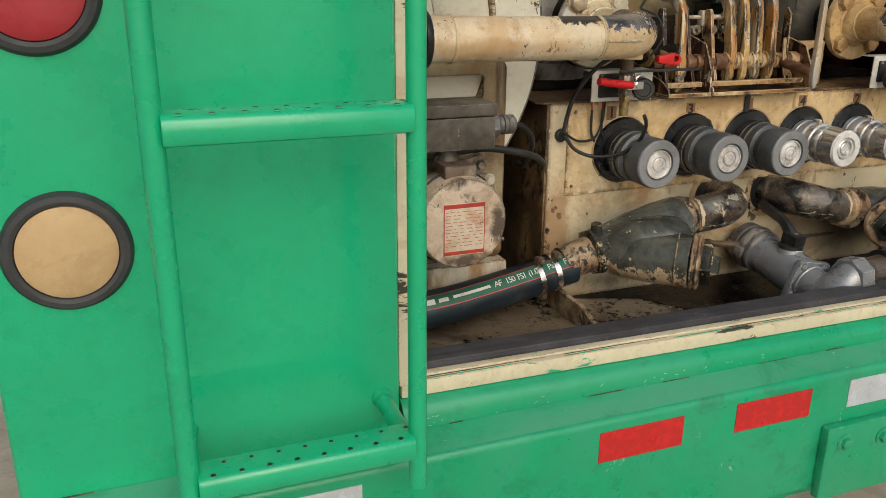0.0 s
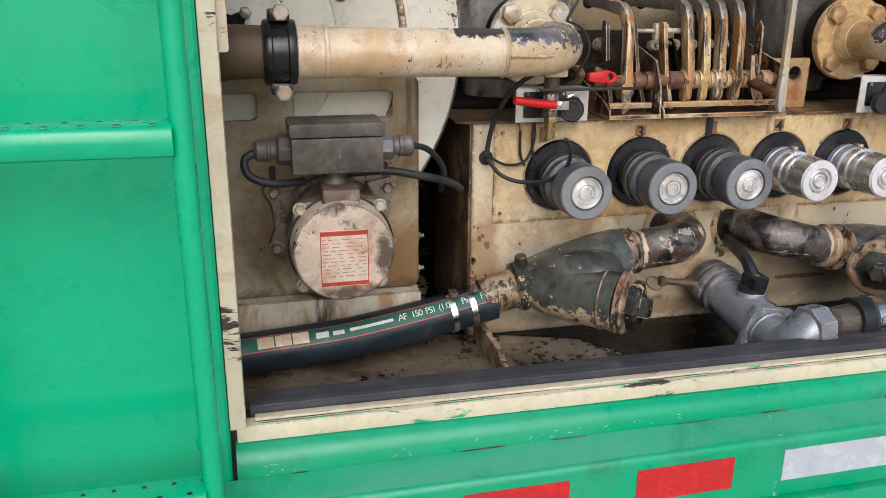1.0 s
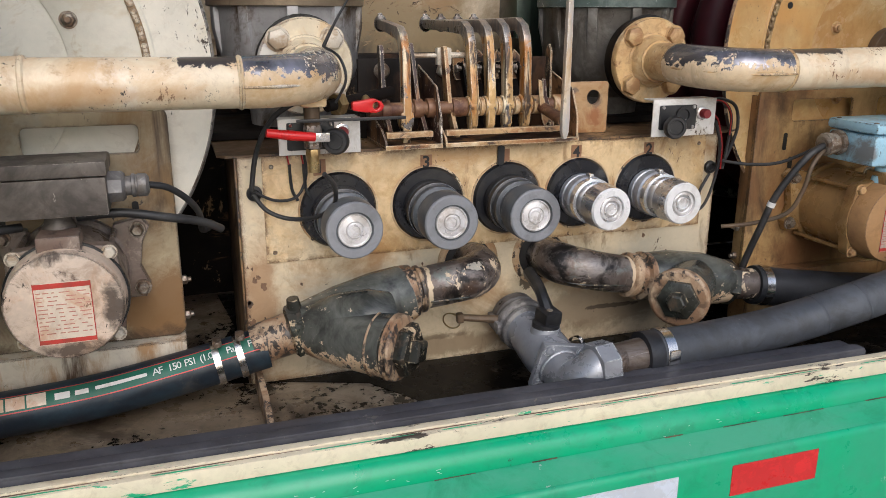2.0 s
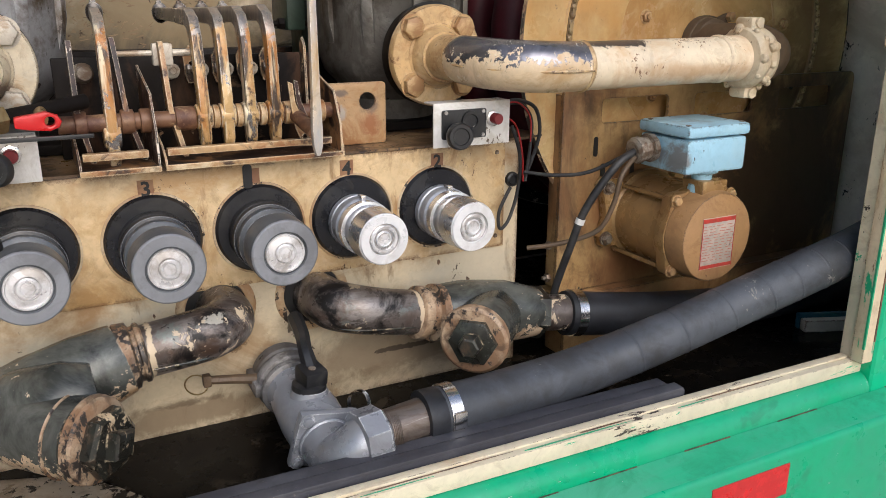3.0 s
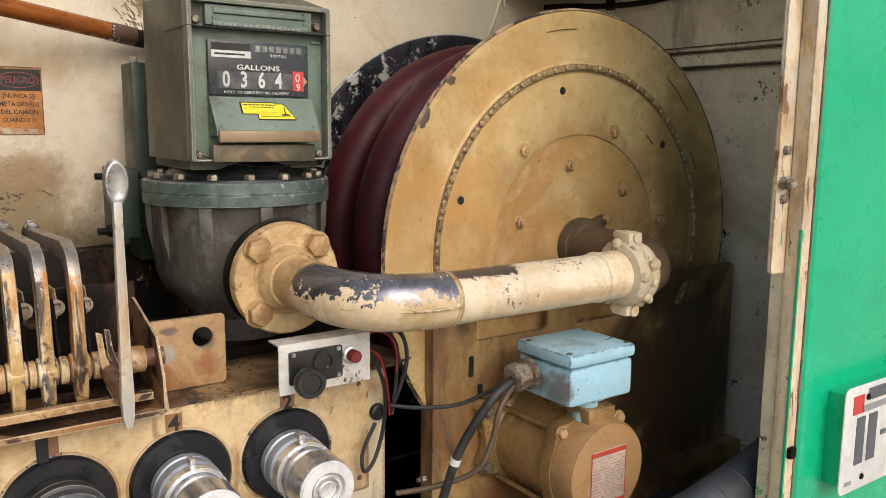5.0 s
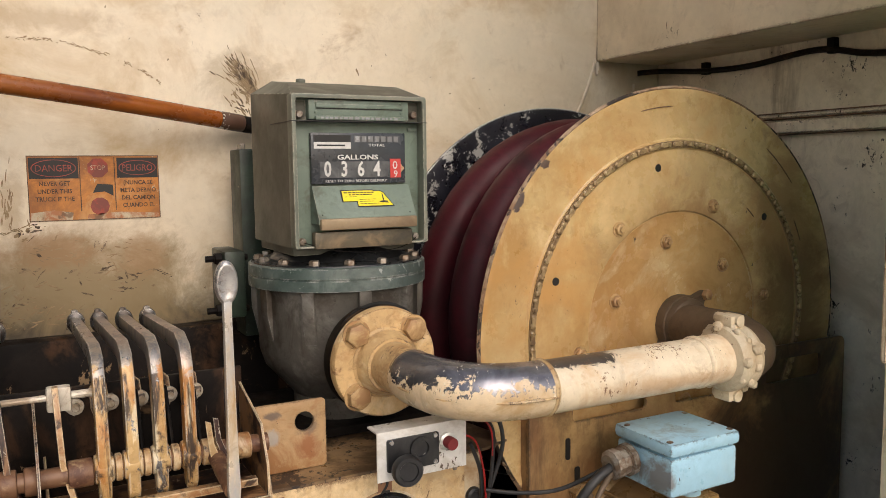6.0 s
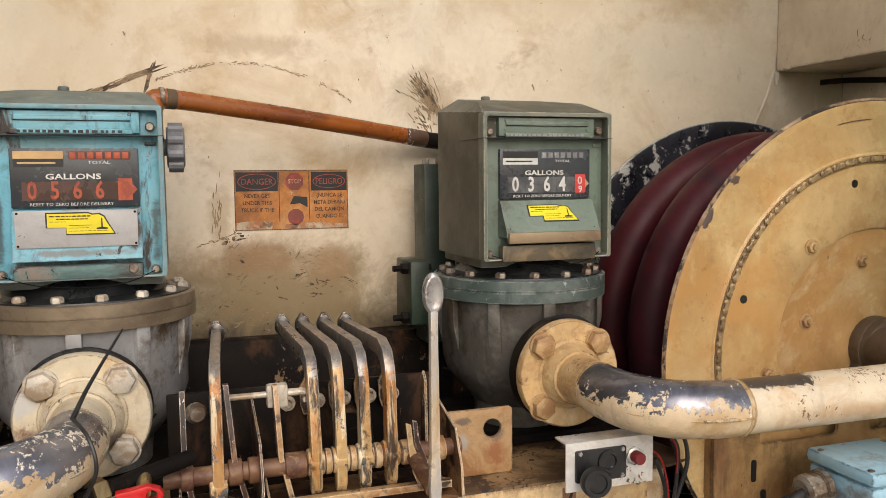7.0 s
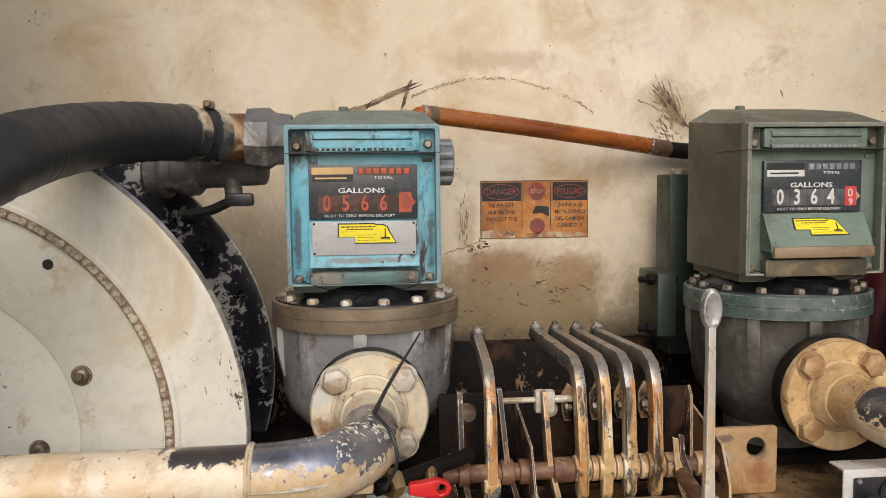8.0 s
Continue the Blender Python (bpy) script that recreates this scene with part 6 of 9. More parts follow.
def along(pts, t):
    """A place and direction on the smooth line through pts, t counted in points."""
    pts = [Vector(p) for p in pts]
    i = min(int(t), len(pts) - 2)
    u = t - i
    p0, p1, p2, p3 = pts[max(i - 1, 0)], pts[i], pts[i + 1], pts[min(i + 2, len(pts) - 1)]
    p = 0.5 * (2 * p1 + (p2 - p0) * u + (2 * p0 - 5 * p1 + 4 * p2 - p3) * u * u + (3 * p1 - p0 - 3 * p2 + p3) * u ** 3)
    d = 0.5 * ((p2 - p0) + 2 * (2 * p0 - 5 * p1 + 4 * p2 - p3) * u + 3 * (3 * p1 - p0 - 3 * p2 + p3) * u * u)
    return p, d.normalized()


def band(shape, t0, t1, a0, a1, r, steps=40, wide=5):
    """A strip lying on the hose between two angles round it (degrees, 0 faces out of the truck, 90 up)."""
    vs, fs = [], []
    for i in range(steps + 1):
        p, d = along(HOSE, t0 + (t1 - t0) * i / steps)
        out = (Vector((0, -1, 0)) - d * d.dot(Vector((0, -1, 0)))).normalized()
        up = d.cross(out) * (-1 if d.cross(out).z < 0 else 1)
        for k in range(wide + 1):
            w = radians(a0 + (a1 - a0) * k / wide)
            vs.append(p + r * (math.cos(w) * out + math.sin(w) * up))
    for i in range(steps):
        for k in range(wide):
            fs.append((i * (wide + 1) + k, (i + 1) * (wide + 1) + k, (i + 1) * (wide + 1) + k + 1, i * (wide + 1) + k + 1))
    return shape.add(vs, fs)


part("printed_stripe", band(Shape(), 0.6, 6.9, 24, 66, 0.0351), "band_green", h, "green printed stripe")
part("red_line", band(Shape(), 0.6, 6.9, 22.5, 25, 0.0353), "red_print", h, "thin red line")
part("red_line", band(Shape(), 0.6, 6.9, 65, 67.5, 0.0353), "red_print", h, "thin red line")
for u0, u1 in ((2.72, 2.93), (2.95, 3.16), (3.18, 3.40)):
    part("label_block", band(Shape(), u0, u1, 30, 62, 0.0354, 6), "label_paper", h, "cream printed block")
part("printed_mark", band(Shape(), 3.50, 3.68, 36, 53, 0.0354, 6), "white", h)


def hose_words(text, u0, u1, size, deg):
    """Letters laid one by one along the hose."""
    n = len(text)
    for i, ch in enumerate(text):
        if ch == " ":
            continue
        p, d = along(HOSE, u0 + (u1 - u0) * (i + 0.5) / n)
        out = (Vector((0, -1, 0)) - d * d.dot(Vector((0, -1, 0)))).normalized()
        up = d.cross(out)
        if up.z < 0:
            up = -up
        w = radians(deg)
        nrm = math.cos(w) * out + math.sin(w) * up
        tang = -math.sin(w) * out + math.cos(w) * up
        m = Matrix(((d.x, tang.x, nrm.x, 0), (d.y, tang.y, nrm.y, 0), (d.z, tang.z, nrm.z, 0), (0, 0, 0, 1)))
        words("letter", ch, size, Matrix.Translation(p + nrm * 0.0355) @ m, "white", h, 0.0002)


hose_words("S.A.", 2.2, 2.55, 0.0165, 45)
hose_words("AF 150 PSI (1.03", 4.66, 5.66, 0.0165, 45)
hose_words("Pa)", 5.92, 6.18, 0.0165, 45)
hose_words("P F", 6.44, 6.78, 0.0165, 45)
part("printed_mark", band(Shape(), 3.98, 4.58, 41, 50, 0.0354, 12), "white", h)
part("printed_mark", band(Shape(), 3.74, 3.90, 38, 50, 0.0354, 6), "white", h)


def clamp(parent, p, d, r, screw_up=True, wide=0.011, mat="chrome"):
    d = Vector(d).normalized()
    c = part("hose_clamp", Shape().lathe(Vector(p) - d * wide / 2, d, [(0, r), (0.0003, r + 0.0016), (wide - 0.0003, r + 0.0016), (wide, r)], 36), mat, parent, "steel hose clamp")
    if screw_up:
        s = Vector(p) + Vector((0, -0.35, 0.94)).normalized() * (r + 0.006)
        part("clamp_screw", Shape().box(s.x - 0.007, s.x + 0.007, s.y - 0.010, s.y + 0.010, s.z - 0.005, s.z + 0.007, 0.003).hexa(s + Vector((0, -0.009, 0.002)), (0, -1, 0), 0.0055, 0.006), "bolt", c)


for u in (5.32, 5.84):
    p, d = along(HOSE, u + 0.35)
    clamp(h, p, d, 0.0353)

t = thing("strainer", (1.5, 1.27, FLOOR), "oily dark Y-strainer with flaking tan paint and a screwed cap", "strainer", "strainers")
part("elbow", Shape().tube([(1.285, 1.362, 1.064), (1.286, 1.325, 1.066), (1.296, 1.295, 1.064), (1.328, 1.278, 1.057), (1.375, 1.278, 1.045), (1.430, 1.285, 1.032)], [0.036, 0.037, 0.038, 0.037, 0.036, 0.035], 28, 6), "dark_pipe", t)
part("mould_line", Shape().tube([(1.262, 1.325, 1.042), (1.276, 1.278, 1.040), (1.316, 1.249, 1.036), (1.372, 1.246, 1.030), (1.418, 1.252, 1.022)], 0.0016, 8, 6, wobble=0.001), "dark_cast", t, "raised mould line along the bend")
part("union_nut", Shape().lathe((1.420, 1.284, 1.034), (1, 0.06, -0.2), [(0, 0.037), (0.003, 0.042), (0.016, 0.042), (0.020, 0.037), (0.030, 0.037), (0.033, 0.046), (0.048, 0.046), (0.052, 0.040)], 36), "rim_paint", t)
part("body", Shape().tube([(1.455, 1.286, 1.027), (1.51, 1.285, 1.020), (1.58, 1.278, 1.010), (1.640, 1.268, 1.001)], [0.042, 0.051, 0.052, 0.040], 32, 6), "strainer_cast", t)
cp = part("screen_barrel", Shape().tube([(1.570, 1.278, 1.011), (1.525, 1.235, 1.012), (1.480, 1.192, 1.013)], [0.046, 0.049, 0.049], 32, 6), "strainer_cast", t)
ax = Vector((-0.70, -0.71, -0.02)).normalized()
part("cap", Shape().lathe((1.486, 1.198, 1.013), ax, [(0, 0.049), (0.003, 0.054), (0.015, 0.054), (0.019, 0.049), (0.019, 0.037)], 40), "rim_paint", cp)
part("cap_nut", Shape().lathe(Vector((1.486, 1.198, 1.013)) + ax * 0.018, ax, [(0, 0.039), (0.008, 0.038), (0.010, 0.034)], 6).hexa(Vector((1.486, 1.198, 1.013)) + ax * 0.027, ax, 0.018, 0.020), "dark_cast", cp)
part("hex_nut", Shape().lathe((1.628, 1.270, 1.003), (1, -0.14, -0.15), [(0, 0.039), (0.003, 0.044), (0.022, 0.044), (0.026, 0.037)], 6, 0.2), "dark_cast", t)
part("nipple", Shape().tube([(1.645, 1.267, 1.000), (1.725, 1.258, 0.988)], [0.031, 0.031], 24, smooth=False), "dark_pipe", t)
h2 = thing("suction_hose", (1.9, 1.22, FLOOR), "dark rubber hose clamped to the strainer", "hose")
part("hose_body", Shape().tube([(1.694, 1.261, 0.992), (1.80, 1.250, 0.976), (1.95, 1.245, 0.956), (2.15, 1.255, 0.936), (2.40, 1.27, 0.93), (2.50, 1.275, 0.93)], 0.038, 24, 6), "hose_black", h2)
clamp(h2, (1.712, 1.259, 0.990), (1, -0.1, -0.12), 0.0388, False, 0.018)

# silver ball valve with elbow and the grey hose
v = thing("ball_valve", (1.21, 1.2, FLOOR), "cast aluminium valve with black lever and camlock cap", "valve")
a0 = Vector((1.218, 1.300, 0.957))
ax = (Vector((1.223, 1.150, 0.931)) - a0).normalized()
turn = Matrix.Translation(a0) @ ax.to_track_quat("Z", "Y").to_matrix().to_4x4()
part("camlock", Shape().lathe(a0 - ax * 0.036, ax, [(0, 0.030), (0.002, 0.0440), (0.020, 0.0455), (0.022, 0.0415), (0.030, 0.0415), (0.032, 0.0480), (0.040, 0.0490), (0.046, 0.0475), (0.048, 0.043), (0.054, 0.043), (0.056, 0.0465), (0.062, 0.0465), (0.064, 0.041)], 44), "camlock_grey", v, "grey ribbed camlock ring")
for k in range(16):
    w = radians(40 + 6.5 * k)
    part("camlock_dot", Shape().lathe(a0 - ax * 0.025 + turn.to_3x3() @ Vector((0.0448 * math.cos(w), 0.0425 * math.sin(w), 0)), turn.to_3x3() @ Vector((math.cos(w), math.sin(w), 0)), [(0, 0.0026), (0.0012, 0.0020)], 6), "dark_steel", v)
part("body", Shape().lathe(a0, ax, [(0, 0.040), (0.002, 0.0445), (0.007, 0.0450), (0.010, 0.0425), (0.016, 0.0405), (0.040, 0.0395), (0.070, 0.0420), (0.100, 0.0440), (0.128, 0.0430), (0.140, 0.041)], 40), "valve_alu", v)
for sx in (-1, 1):
    part("cam_arm", Shape().box(-0.005, 0.007, -0.011, 0.011, -0.034, 0.016, 0.004, turn @ Matrix.Rotation(radians(90 + 90 * sx), 4, "Z") @ Matrix.Translation((0.047, 0, 0))), "camlock_grey", v)
fm = turn @ pose(0, 0, 0, 0, 0, -12)
vf = part("square_flange", Shape().box(-0.043, 0.043, -0.043, 0.043, 0.139, 0.153, 0.006, fm), "valve_alu", v)
for sx in (-1, 1):
    for sy in (-1, 1):
        part("bolt", Shape().hexa(fm @ Vector((0.0325 * sx, 0.0325 * sy, 0.153)), ax, 0.0078, 0.006).lathe(fm @ Vector((0.0325 * sx, 0.0325 * sy, 0.1531)), ax, [(0, 0.0105), (0.0012, 0.0105)], 18), "valve_alu", vf)
part("elbow_collar", Shape().lathe(a0 + ax * 0.152, ax, [(0, 0.037), (0.002, 0.0375), (0.007, 0.0375), (0.009, 0.036)], 36), "valve_alu", v)
part("elbow", Shape().tube([a0 + ax * 0.150, a0 + ax * 0.172, (1.226, 1.108, 0.925), (1.233, 1.088, 0.936), (1.246, 1.079, 0.953), (1.262, 1.079, 0.965)], [0.036, 0.036, 0.036, 0.036, 0.034, 0.033], 28, 6), "valve_alu", v)
part("hex_nut", Shape().lathe((1.243, 1.078, 0.960), (1, 0.08, 0.06), [(0, 0.034), (0.002, 0.0395), (0.034, 0.0395), (0.038, 0.035)], 8, 0.2), "valve_alu", v)
np2 = part("threaded_nipple", Shape().tube([(1.278, 1.081, 0.962), (1.352, 1.088, 0.966)], [0.0285, 0.0285], 24, smooth=False), "thread_steel", v, "brown scored threaded nipple")
part("thread", Shape().tube([(1.283 + 0.0022 * k / 20, 1.0815 + 0.0286 * math.cos(k * math.pi / 10), 0.9622 + 0.0286 * math.sin(k * math.pi / 10)) for k in range(141)], 0.0009, 6, 1), "thread_steel", np2)
st = part("stem_boss", Shape().lathe((1.220, 1.206, 0.950), (0.08, -0.03, 1), [(0, 0.034), (0.012, 0.030), (0.030, 0.026), (0.036, 0.0245)], 28), "valve_alu", v)
hd = part("lever_handle", Shape().box(-0.017, 0.017, -0.016, 0.020, -0.004, 0.020, 0.004, pose(1.226, 1.203, 0.996, 8, 0, 10)).tube([(1.228, 1.212, 1.008), (1.228, 1.236, 1.030), (1.235, 1.268, 1.036), (1.240, 1.318, 1.046)], [0.013, 0.0105, 0.011, 0.012], 8, 5), "black_plastic", v, "black lever handle")
part("stem_screw", Shape().lathe((1.226, 1.200, 1.0155), (0, -0.14, 1), [(0, 0.006), (0.001, 0.005)], 12), "bolt", hd)
part("stem_collar", Shape().lathe((1.222, 1.205, 0.984), (0.08, -0.03, 1), [(0, 0.0245), (0.008, 0.024), (0.010, 0.019)], 24), "black_plastic", v)
for k in range(3):
    part("pull_ring", Shape().lathe((1.318, 1.272, 0.906 + 0.0015 * k), (0.25, -0.7, 0.35), [(-0.001, 0.019), (0.0012, 0.0202), (0.0034, 0.019), (0.0012, 0.0178), (-0.001, 0.019)], 28, cap=False).move(Matrix.Translation((0.001 * k, -0.0022 * k, 0))), "chrome", v, "steel pull ring")
part("cam_lever", Shape().tube([(1.182, 1.300, 0.966), (1.150, 1.308, 0.969), (1.105, 1.312, 0.975)], [0.0085, 0.0075, 0.0065], 8, 4).box(-0.006, 0.006, -0.007, 0.007, -0.009, 0.009, 0.003, pose(1.103, 1.312, 0.975)), "swivel_dark", v, "brown steel cam lever")
part("pull_ring", Shape().lathe((1.088, 1.316, 0.969), (0.12, -0.55, 0.75), [(-0.001, 0.016), (0.0012, 0.0172), (0.0034, 0.016), (0.0012, 0.0148), (-0.001, 0.016)], 28, cap=False), "brass", v, "dull brass pull ring")
hg = thing("discharge_hose", (1.7, 1.08, FLOOR), "grey wrapped rubber hose running up to the jamb", "hose")
GREY = [(1.345, 1.088, 0.966), (1.45, 1.090, 0.967), (1.60, 1.090, 0.977), (1.75, 1.080, 1.006), (1.90, 1.062, 1.048), (2.03, 1.050, 1.082), (2.14, 1.050, 1.106), (2.28, 1.056, 1.140), (2.46, 1.070, 1.170)]
part("hose_body", Shape().tube(GREY, 0.0365, 32, 10, ribs=0.0), "hose_grey", hg)
for u in (2.6, 3.15, 3.7, 4.2, 4.6, 5.05, 5.5):
    p, d = along(GREY, u)
    part("wrap_edge", Shape().lathe(p, d + Vector((0, 0, 0.12)), [(-0.003, 0.0363), (0.0, 0.0375), (0.004, 0.0363)], 32), "hose_grey", hg)
part("cuff", Shape().lathe((1.338, 1.088, 0.966), (1, 0, 0.01), [(0, 0.030), (0.001, 0.0372), (0.026, 0.0372), (0.028, 0.0362)], 32), "hose_black", hg, "black rubber cuff")
clamp(hg, (1.378, 1.089, 0.966), (1, 0, 0), 0.0372, False, 0.018)
part("clamp_buckle", Shape().box(1.370, 1.390, 1.048, 1.055, 0.958, 0.982, 0.003), "chrome", hg)


# ---- flow meters with registers ----
def meter(cx, blue):
    cy = 1.605
    body, ring = ("meter_body", "ring_brown") if blue else ("meter_dark", "ring_green")
    t = thing("flow_meter", (cx, cy, 1.285), "grey cast flow meter with a faded blue register" if blue else "grey-green cast flow meter with a sage green register", "flow meter", "flow meters")
    part("body", Shape().lathe((cx, cy, 1.30), (0, 0, 1), [(0, 0.075), (0.035, 0.078), (0.055, 0.095), (0.085, 0.122), (0.11, 0.130), (0.205, 0.132), (0.215, 0.136)], 48), body, t)
    for k in range(10):
        w = 2 * math.pi * (k + 0.4) / 10
        m = pose(cx, cy, 1.455, 0, 0, math.degrees(w))
        part("rib", Shape().slab([(0.118, 0.060), (0.141, 0.060), (0.140, 0.020), (0.131, -0.022), (0.118, -0.030)], -0.010, 0.010, bevel=0.003).move(m), body, t)
    part("stand", Shape().lathe((cx, cy, FLOOR + 0.408), (0, 0, 1), [(0, 0.075), (0.012, 0.075), (0.016, 0.05)], 32), "dark_steel", t)
    part("neck", Shape().lathe((cx, cy - 0.09, 1.426), (0, -1, 0), [(0, 0.060), (0.05, 0.052), (0.074, 0.050), (0.077, 0.076)], 32), "black_plate", t)
    rg = part("ring", Shape().lathe((cx, cy, 1.513), (0, 0, 1), [(0, 0.136), (0.002, 0.144), (0.018, 0.1445), (0.0185, 0.1425), (0.0205, 0.1425), (0.021, 0.1445), (0.036, 0.144), (0.038, 0.141)], 64), ring, t)
    part("cover", Shape().lathe((cx, cy, 1.549), (0, 0, 1), [(0, 0.140), (0.004, 0.138), (0.008, 0.112), (0.022, 0.098), (0.030, 0.085)], 48), "black_plate", t)
    for k in range(15):
        w = radians(209.7 + 24 * k)
        part("bolt", Shape().hexa((cx + 0.127 * math.cos(w), cy + 0.127 * math.sin(w), 1.5515), (0, 0, 1), 0.0085, 0.010, k), "bolt_pale" if blue else "bolt", rg)
    # register: a deep hood whose rim stands proud of the face
    x0, x1, yr, yf, yb, z0, z1 = cx - 0.1075, cx + 0.1075, 1.486, 1.503, 1.708, 1.581, 1.806
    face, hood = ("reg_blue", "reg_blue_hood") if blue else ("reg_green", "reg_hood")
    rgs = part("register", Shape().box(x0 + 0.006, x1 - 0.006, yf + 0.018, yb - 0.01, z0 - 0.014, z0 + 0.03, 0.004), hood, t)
    k = 0.030
    zr = z1 + 0.038
    vs = [(x0, yr + 0.004, z0), (x1, yr + 0.004, z0), (x1, yr + 0.004, z1), (x0, yr + 0.004, z1), (x0, yb, z0), (x1, yb, z0), (x1, yb, z1 + 0.018), (x0, yb, z1 + 0.018),
          (x0 + k, yb - 0.022, zr), (x1 - k, yb - 0.022, zr), (x0 + k * 0.55, yr + 0.070, z1 + 0.022), (x1 - k * 0.55, yr + 0.070, z1 + 0.022)]
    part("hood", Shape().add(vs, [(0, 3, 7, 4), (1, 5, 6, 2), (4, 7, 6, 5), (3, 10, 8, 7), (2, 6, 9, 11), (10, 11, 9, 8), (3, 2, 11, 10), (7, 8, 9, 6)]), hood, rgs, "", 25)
    part("hood_lug", Shape().cyl((cx - 0.030, yb - 0.03, zr - 0.004), (cx - 0.030, yb - 0.03, zr + 0.005), 0.008, 14, 0.002), hood, rgs)
    w = 0.0055
    part("bezel", Shape().slab(rounded(x0 - 0.001, x1 + 0.001, z0, z1 + 0.001, 0.004), yr, yf + 0.006, [rounded(x0 + w, x1 - w, z0 + 0.003, z1 - w, 0.004)], bevel=0.0018), "reg_rim" if not blue else "reg_blue_rim", rgs)
    part("face_plate", Shape().box(x0 + 0.004, x1 - 0.004, yf + 0.004, yf + 0.012, z0 + 0.002, z1 - 0.003, 0.001), face, rgs)
    # flat darker strips paint the shade at both ends of the ticket block
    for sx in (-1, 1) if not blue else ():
        part("corner_gap", Shape().box(cx + sx * 0.0925 - 0.0115, cx + sx * 0.0925 + 0.0115, yf + 0.0030, yf + 0.0042, z1 - 0.036, z1 - 0.007, 0), "reg_hood", rgs, "dark strip standing for the shade beside the ticket block")
    # ticket slot block
    part("ticket_block", Shape().box(cx - 0.0805, cx + 0.0805, yf - 0.010, yf + 0.004, z1 - 0.0355, z1 - 0.007, 0.002), face, rgs)
    part("slot_bar", Shape().box(cx - 0.070, cx + 0.070, yf - 0.0135, yf - 0.0095, z1 - 0.0190, z1 - 0.0130, 0.001), face, rgs)
    part("slot", Shape().box(cx - 0.069, cx + 0.069, yf - 0.0108, yf - 0.0098, z1 - 0.0202, z1 - 0.0191, 0), "black_print", rgs)
    part("slot_lip", Shape().box(cx - 0.072, cx + 0.072, yf - 0.016, yf - 0.009, z1 - 0.0370, z1 - 0.0305, 0.002), face, rgs)
    rb_ = random.Random(18)
    px_ = cx - 0.064
    while px_ < cx + 0.058:
        pw = rb_.uniform(0.003, 0.0075)
        part("print_bar", Shape().box(px_, px_ + pw, yf - 0.0164, yf - 0.0157, z1 - 0.0355, z1 - 0.0320, 0), "black_print" if blue else "grey_print", rgs)
        px_ += pw + rb_.uniform(0.0015, 0.004)
    for sx, sz in ((-0.070, -0.011), (0.068, -0.011), (-0.070, -0.025), (0.068, -0.025)):
        part("rivet", Shape().lathe((cx + sx, yf - 0.0096, z1 + sz), (0, -1, 0), [(0, 0.0028), (0.0014, 0.0018)], 10).lathe((cx + sx, yf - 0.0099, z1 + sz), (0, -1, 0), [(0, 0.0012), (0.0018, 0.0012)], 8), face, rgs)
    part("seam", Shape().box(x0 - 0.0016, x1 + 0.0016, yr - 0.0006, yf + 0.09, z1 - 0.0392, z1 - 0.0380, 0), "black_print", rgs)
    # dial
    dz1 = z1 - 0.0545
    dz0 = dz1 - 0.082
    dx0, dx1 = cx - 0.083, cx + 0.083
    dl = part("dial", Shape().box(dx0, dx1, yf - 0.004, yf + 0.005, dz0, dz1, 0.0015), "dial", rgs)
    fy = yf - 0.0046
    part("badge", Shape().box(dx0 + 0.005, dx0 + 0.068, fy, fy + 0.001, dz1 - 0.0145, dz1 - 0.004, 0), "gold_print" if blue else "black_print", dl)
    part("badge", Shape().box(dx0 + 0.005, dx0 + 0.068, fy, fy + 0.001, dz1 - 0.0255, dz1 - 0.0150, 0), "black_print" if blue else "white", dl)
    part("print_bar", Shape().box(dx0 + 0.010, dx0 + 0.058, fy - 0.0004, fy, dz1 - 0.0215, dz1 - 0.0190, 0), "gold_print" if blue else "black_print", dl)
    part("window", Shape().box(dx1 - 0.092, dx1 - 0.010, fy + 0.0001, fy + 0.001, dz1 - 0.0155, dz1 - 0.0045, 0), "brown_window" if blue else "grey_window", dl)
    for i in range(7):
        part("totaliser_digit", Shape().box(dx1 - 0.090 + i * 0.0115, dx1 - 0.082 + i * 0.0115, fy - 0.0003, fy + 0.001, dz1 - 0.0145, dz1 - 0.0055, 0.0003), "orange_digit" if blue else "grey_pale", dl)
    pr = "white"
    words("lettering", "TOTAL", 0.0060, facing(dx1 - 0.052, fy, dz1 - 0.0200), pr, dl, stretch=1.55)
    words("lettering", "GALLONS", 0.0108, facing(cx - 0.003, fy, dz1 - 0.0395), pr, dl, stretch=1.50, heavy=0.0002)
    part("window", Shape().box(dx0 + 0.014, dx1 - 0.008, fy + 0.0001, fy + 0.001, dz0 + 0.010, dz0 + 0.036, 0), "brown_window" if blue else "grey_window", dl)
    for i, ch in enumerate("0566" if blue else "0364"):
        x = dx0 + 0.027 + i * 0.0288
        part("digit_drum", Shape().box(x - 0.0105, x + 0.0105, fy - 0.0004, fy + 0.0005, dz0 + 0.010, dz0 + 0.036, 0), "brown_window" if blue else "grey_window", dl)
        words("digit", ch, 0.034, facing(x, fy - 0.0008, dz0 + 0.0228), "orange_digit" if blue else "white", dl, 0.0004, 0.74, "", 0.0007)
    x = dx1 - 0.019
    part("tenth_drum", Shape().box(x - 0.0095, x + 0.0095, fy - 0.0008, fy + 0.0005, dz0 + 0.009, dz0 + 0.040, 0), "red_print" if not blue else "orange_digit", dl)
    words("digit", "9" if blue else "0", 0.019, facing(x - 0.001, fy - 0.0012, dz0 + 0.029), "orange_digit" if blue else "white", dl, 0.0004)
    if not blue:
        words("digit", "9", 0.016, facing(x, fy - 0.0012, dz0 + 0.0145), "white", dl, 0.0004)
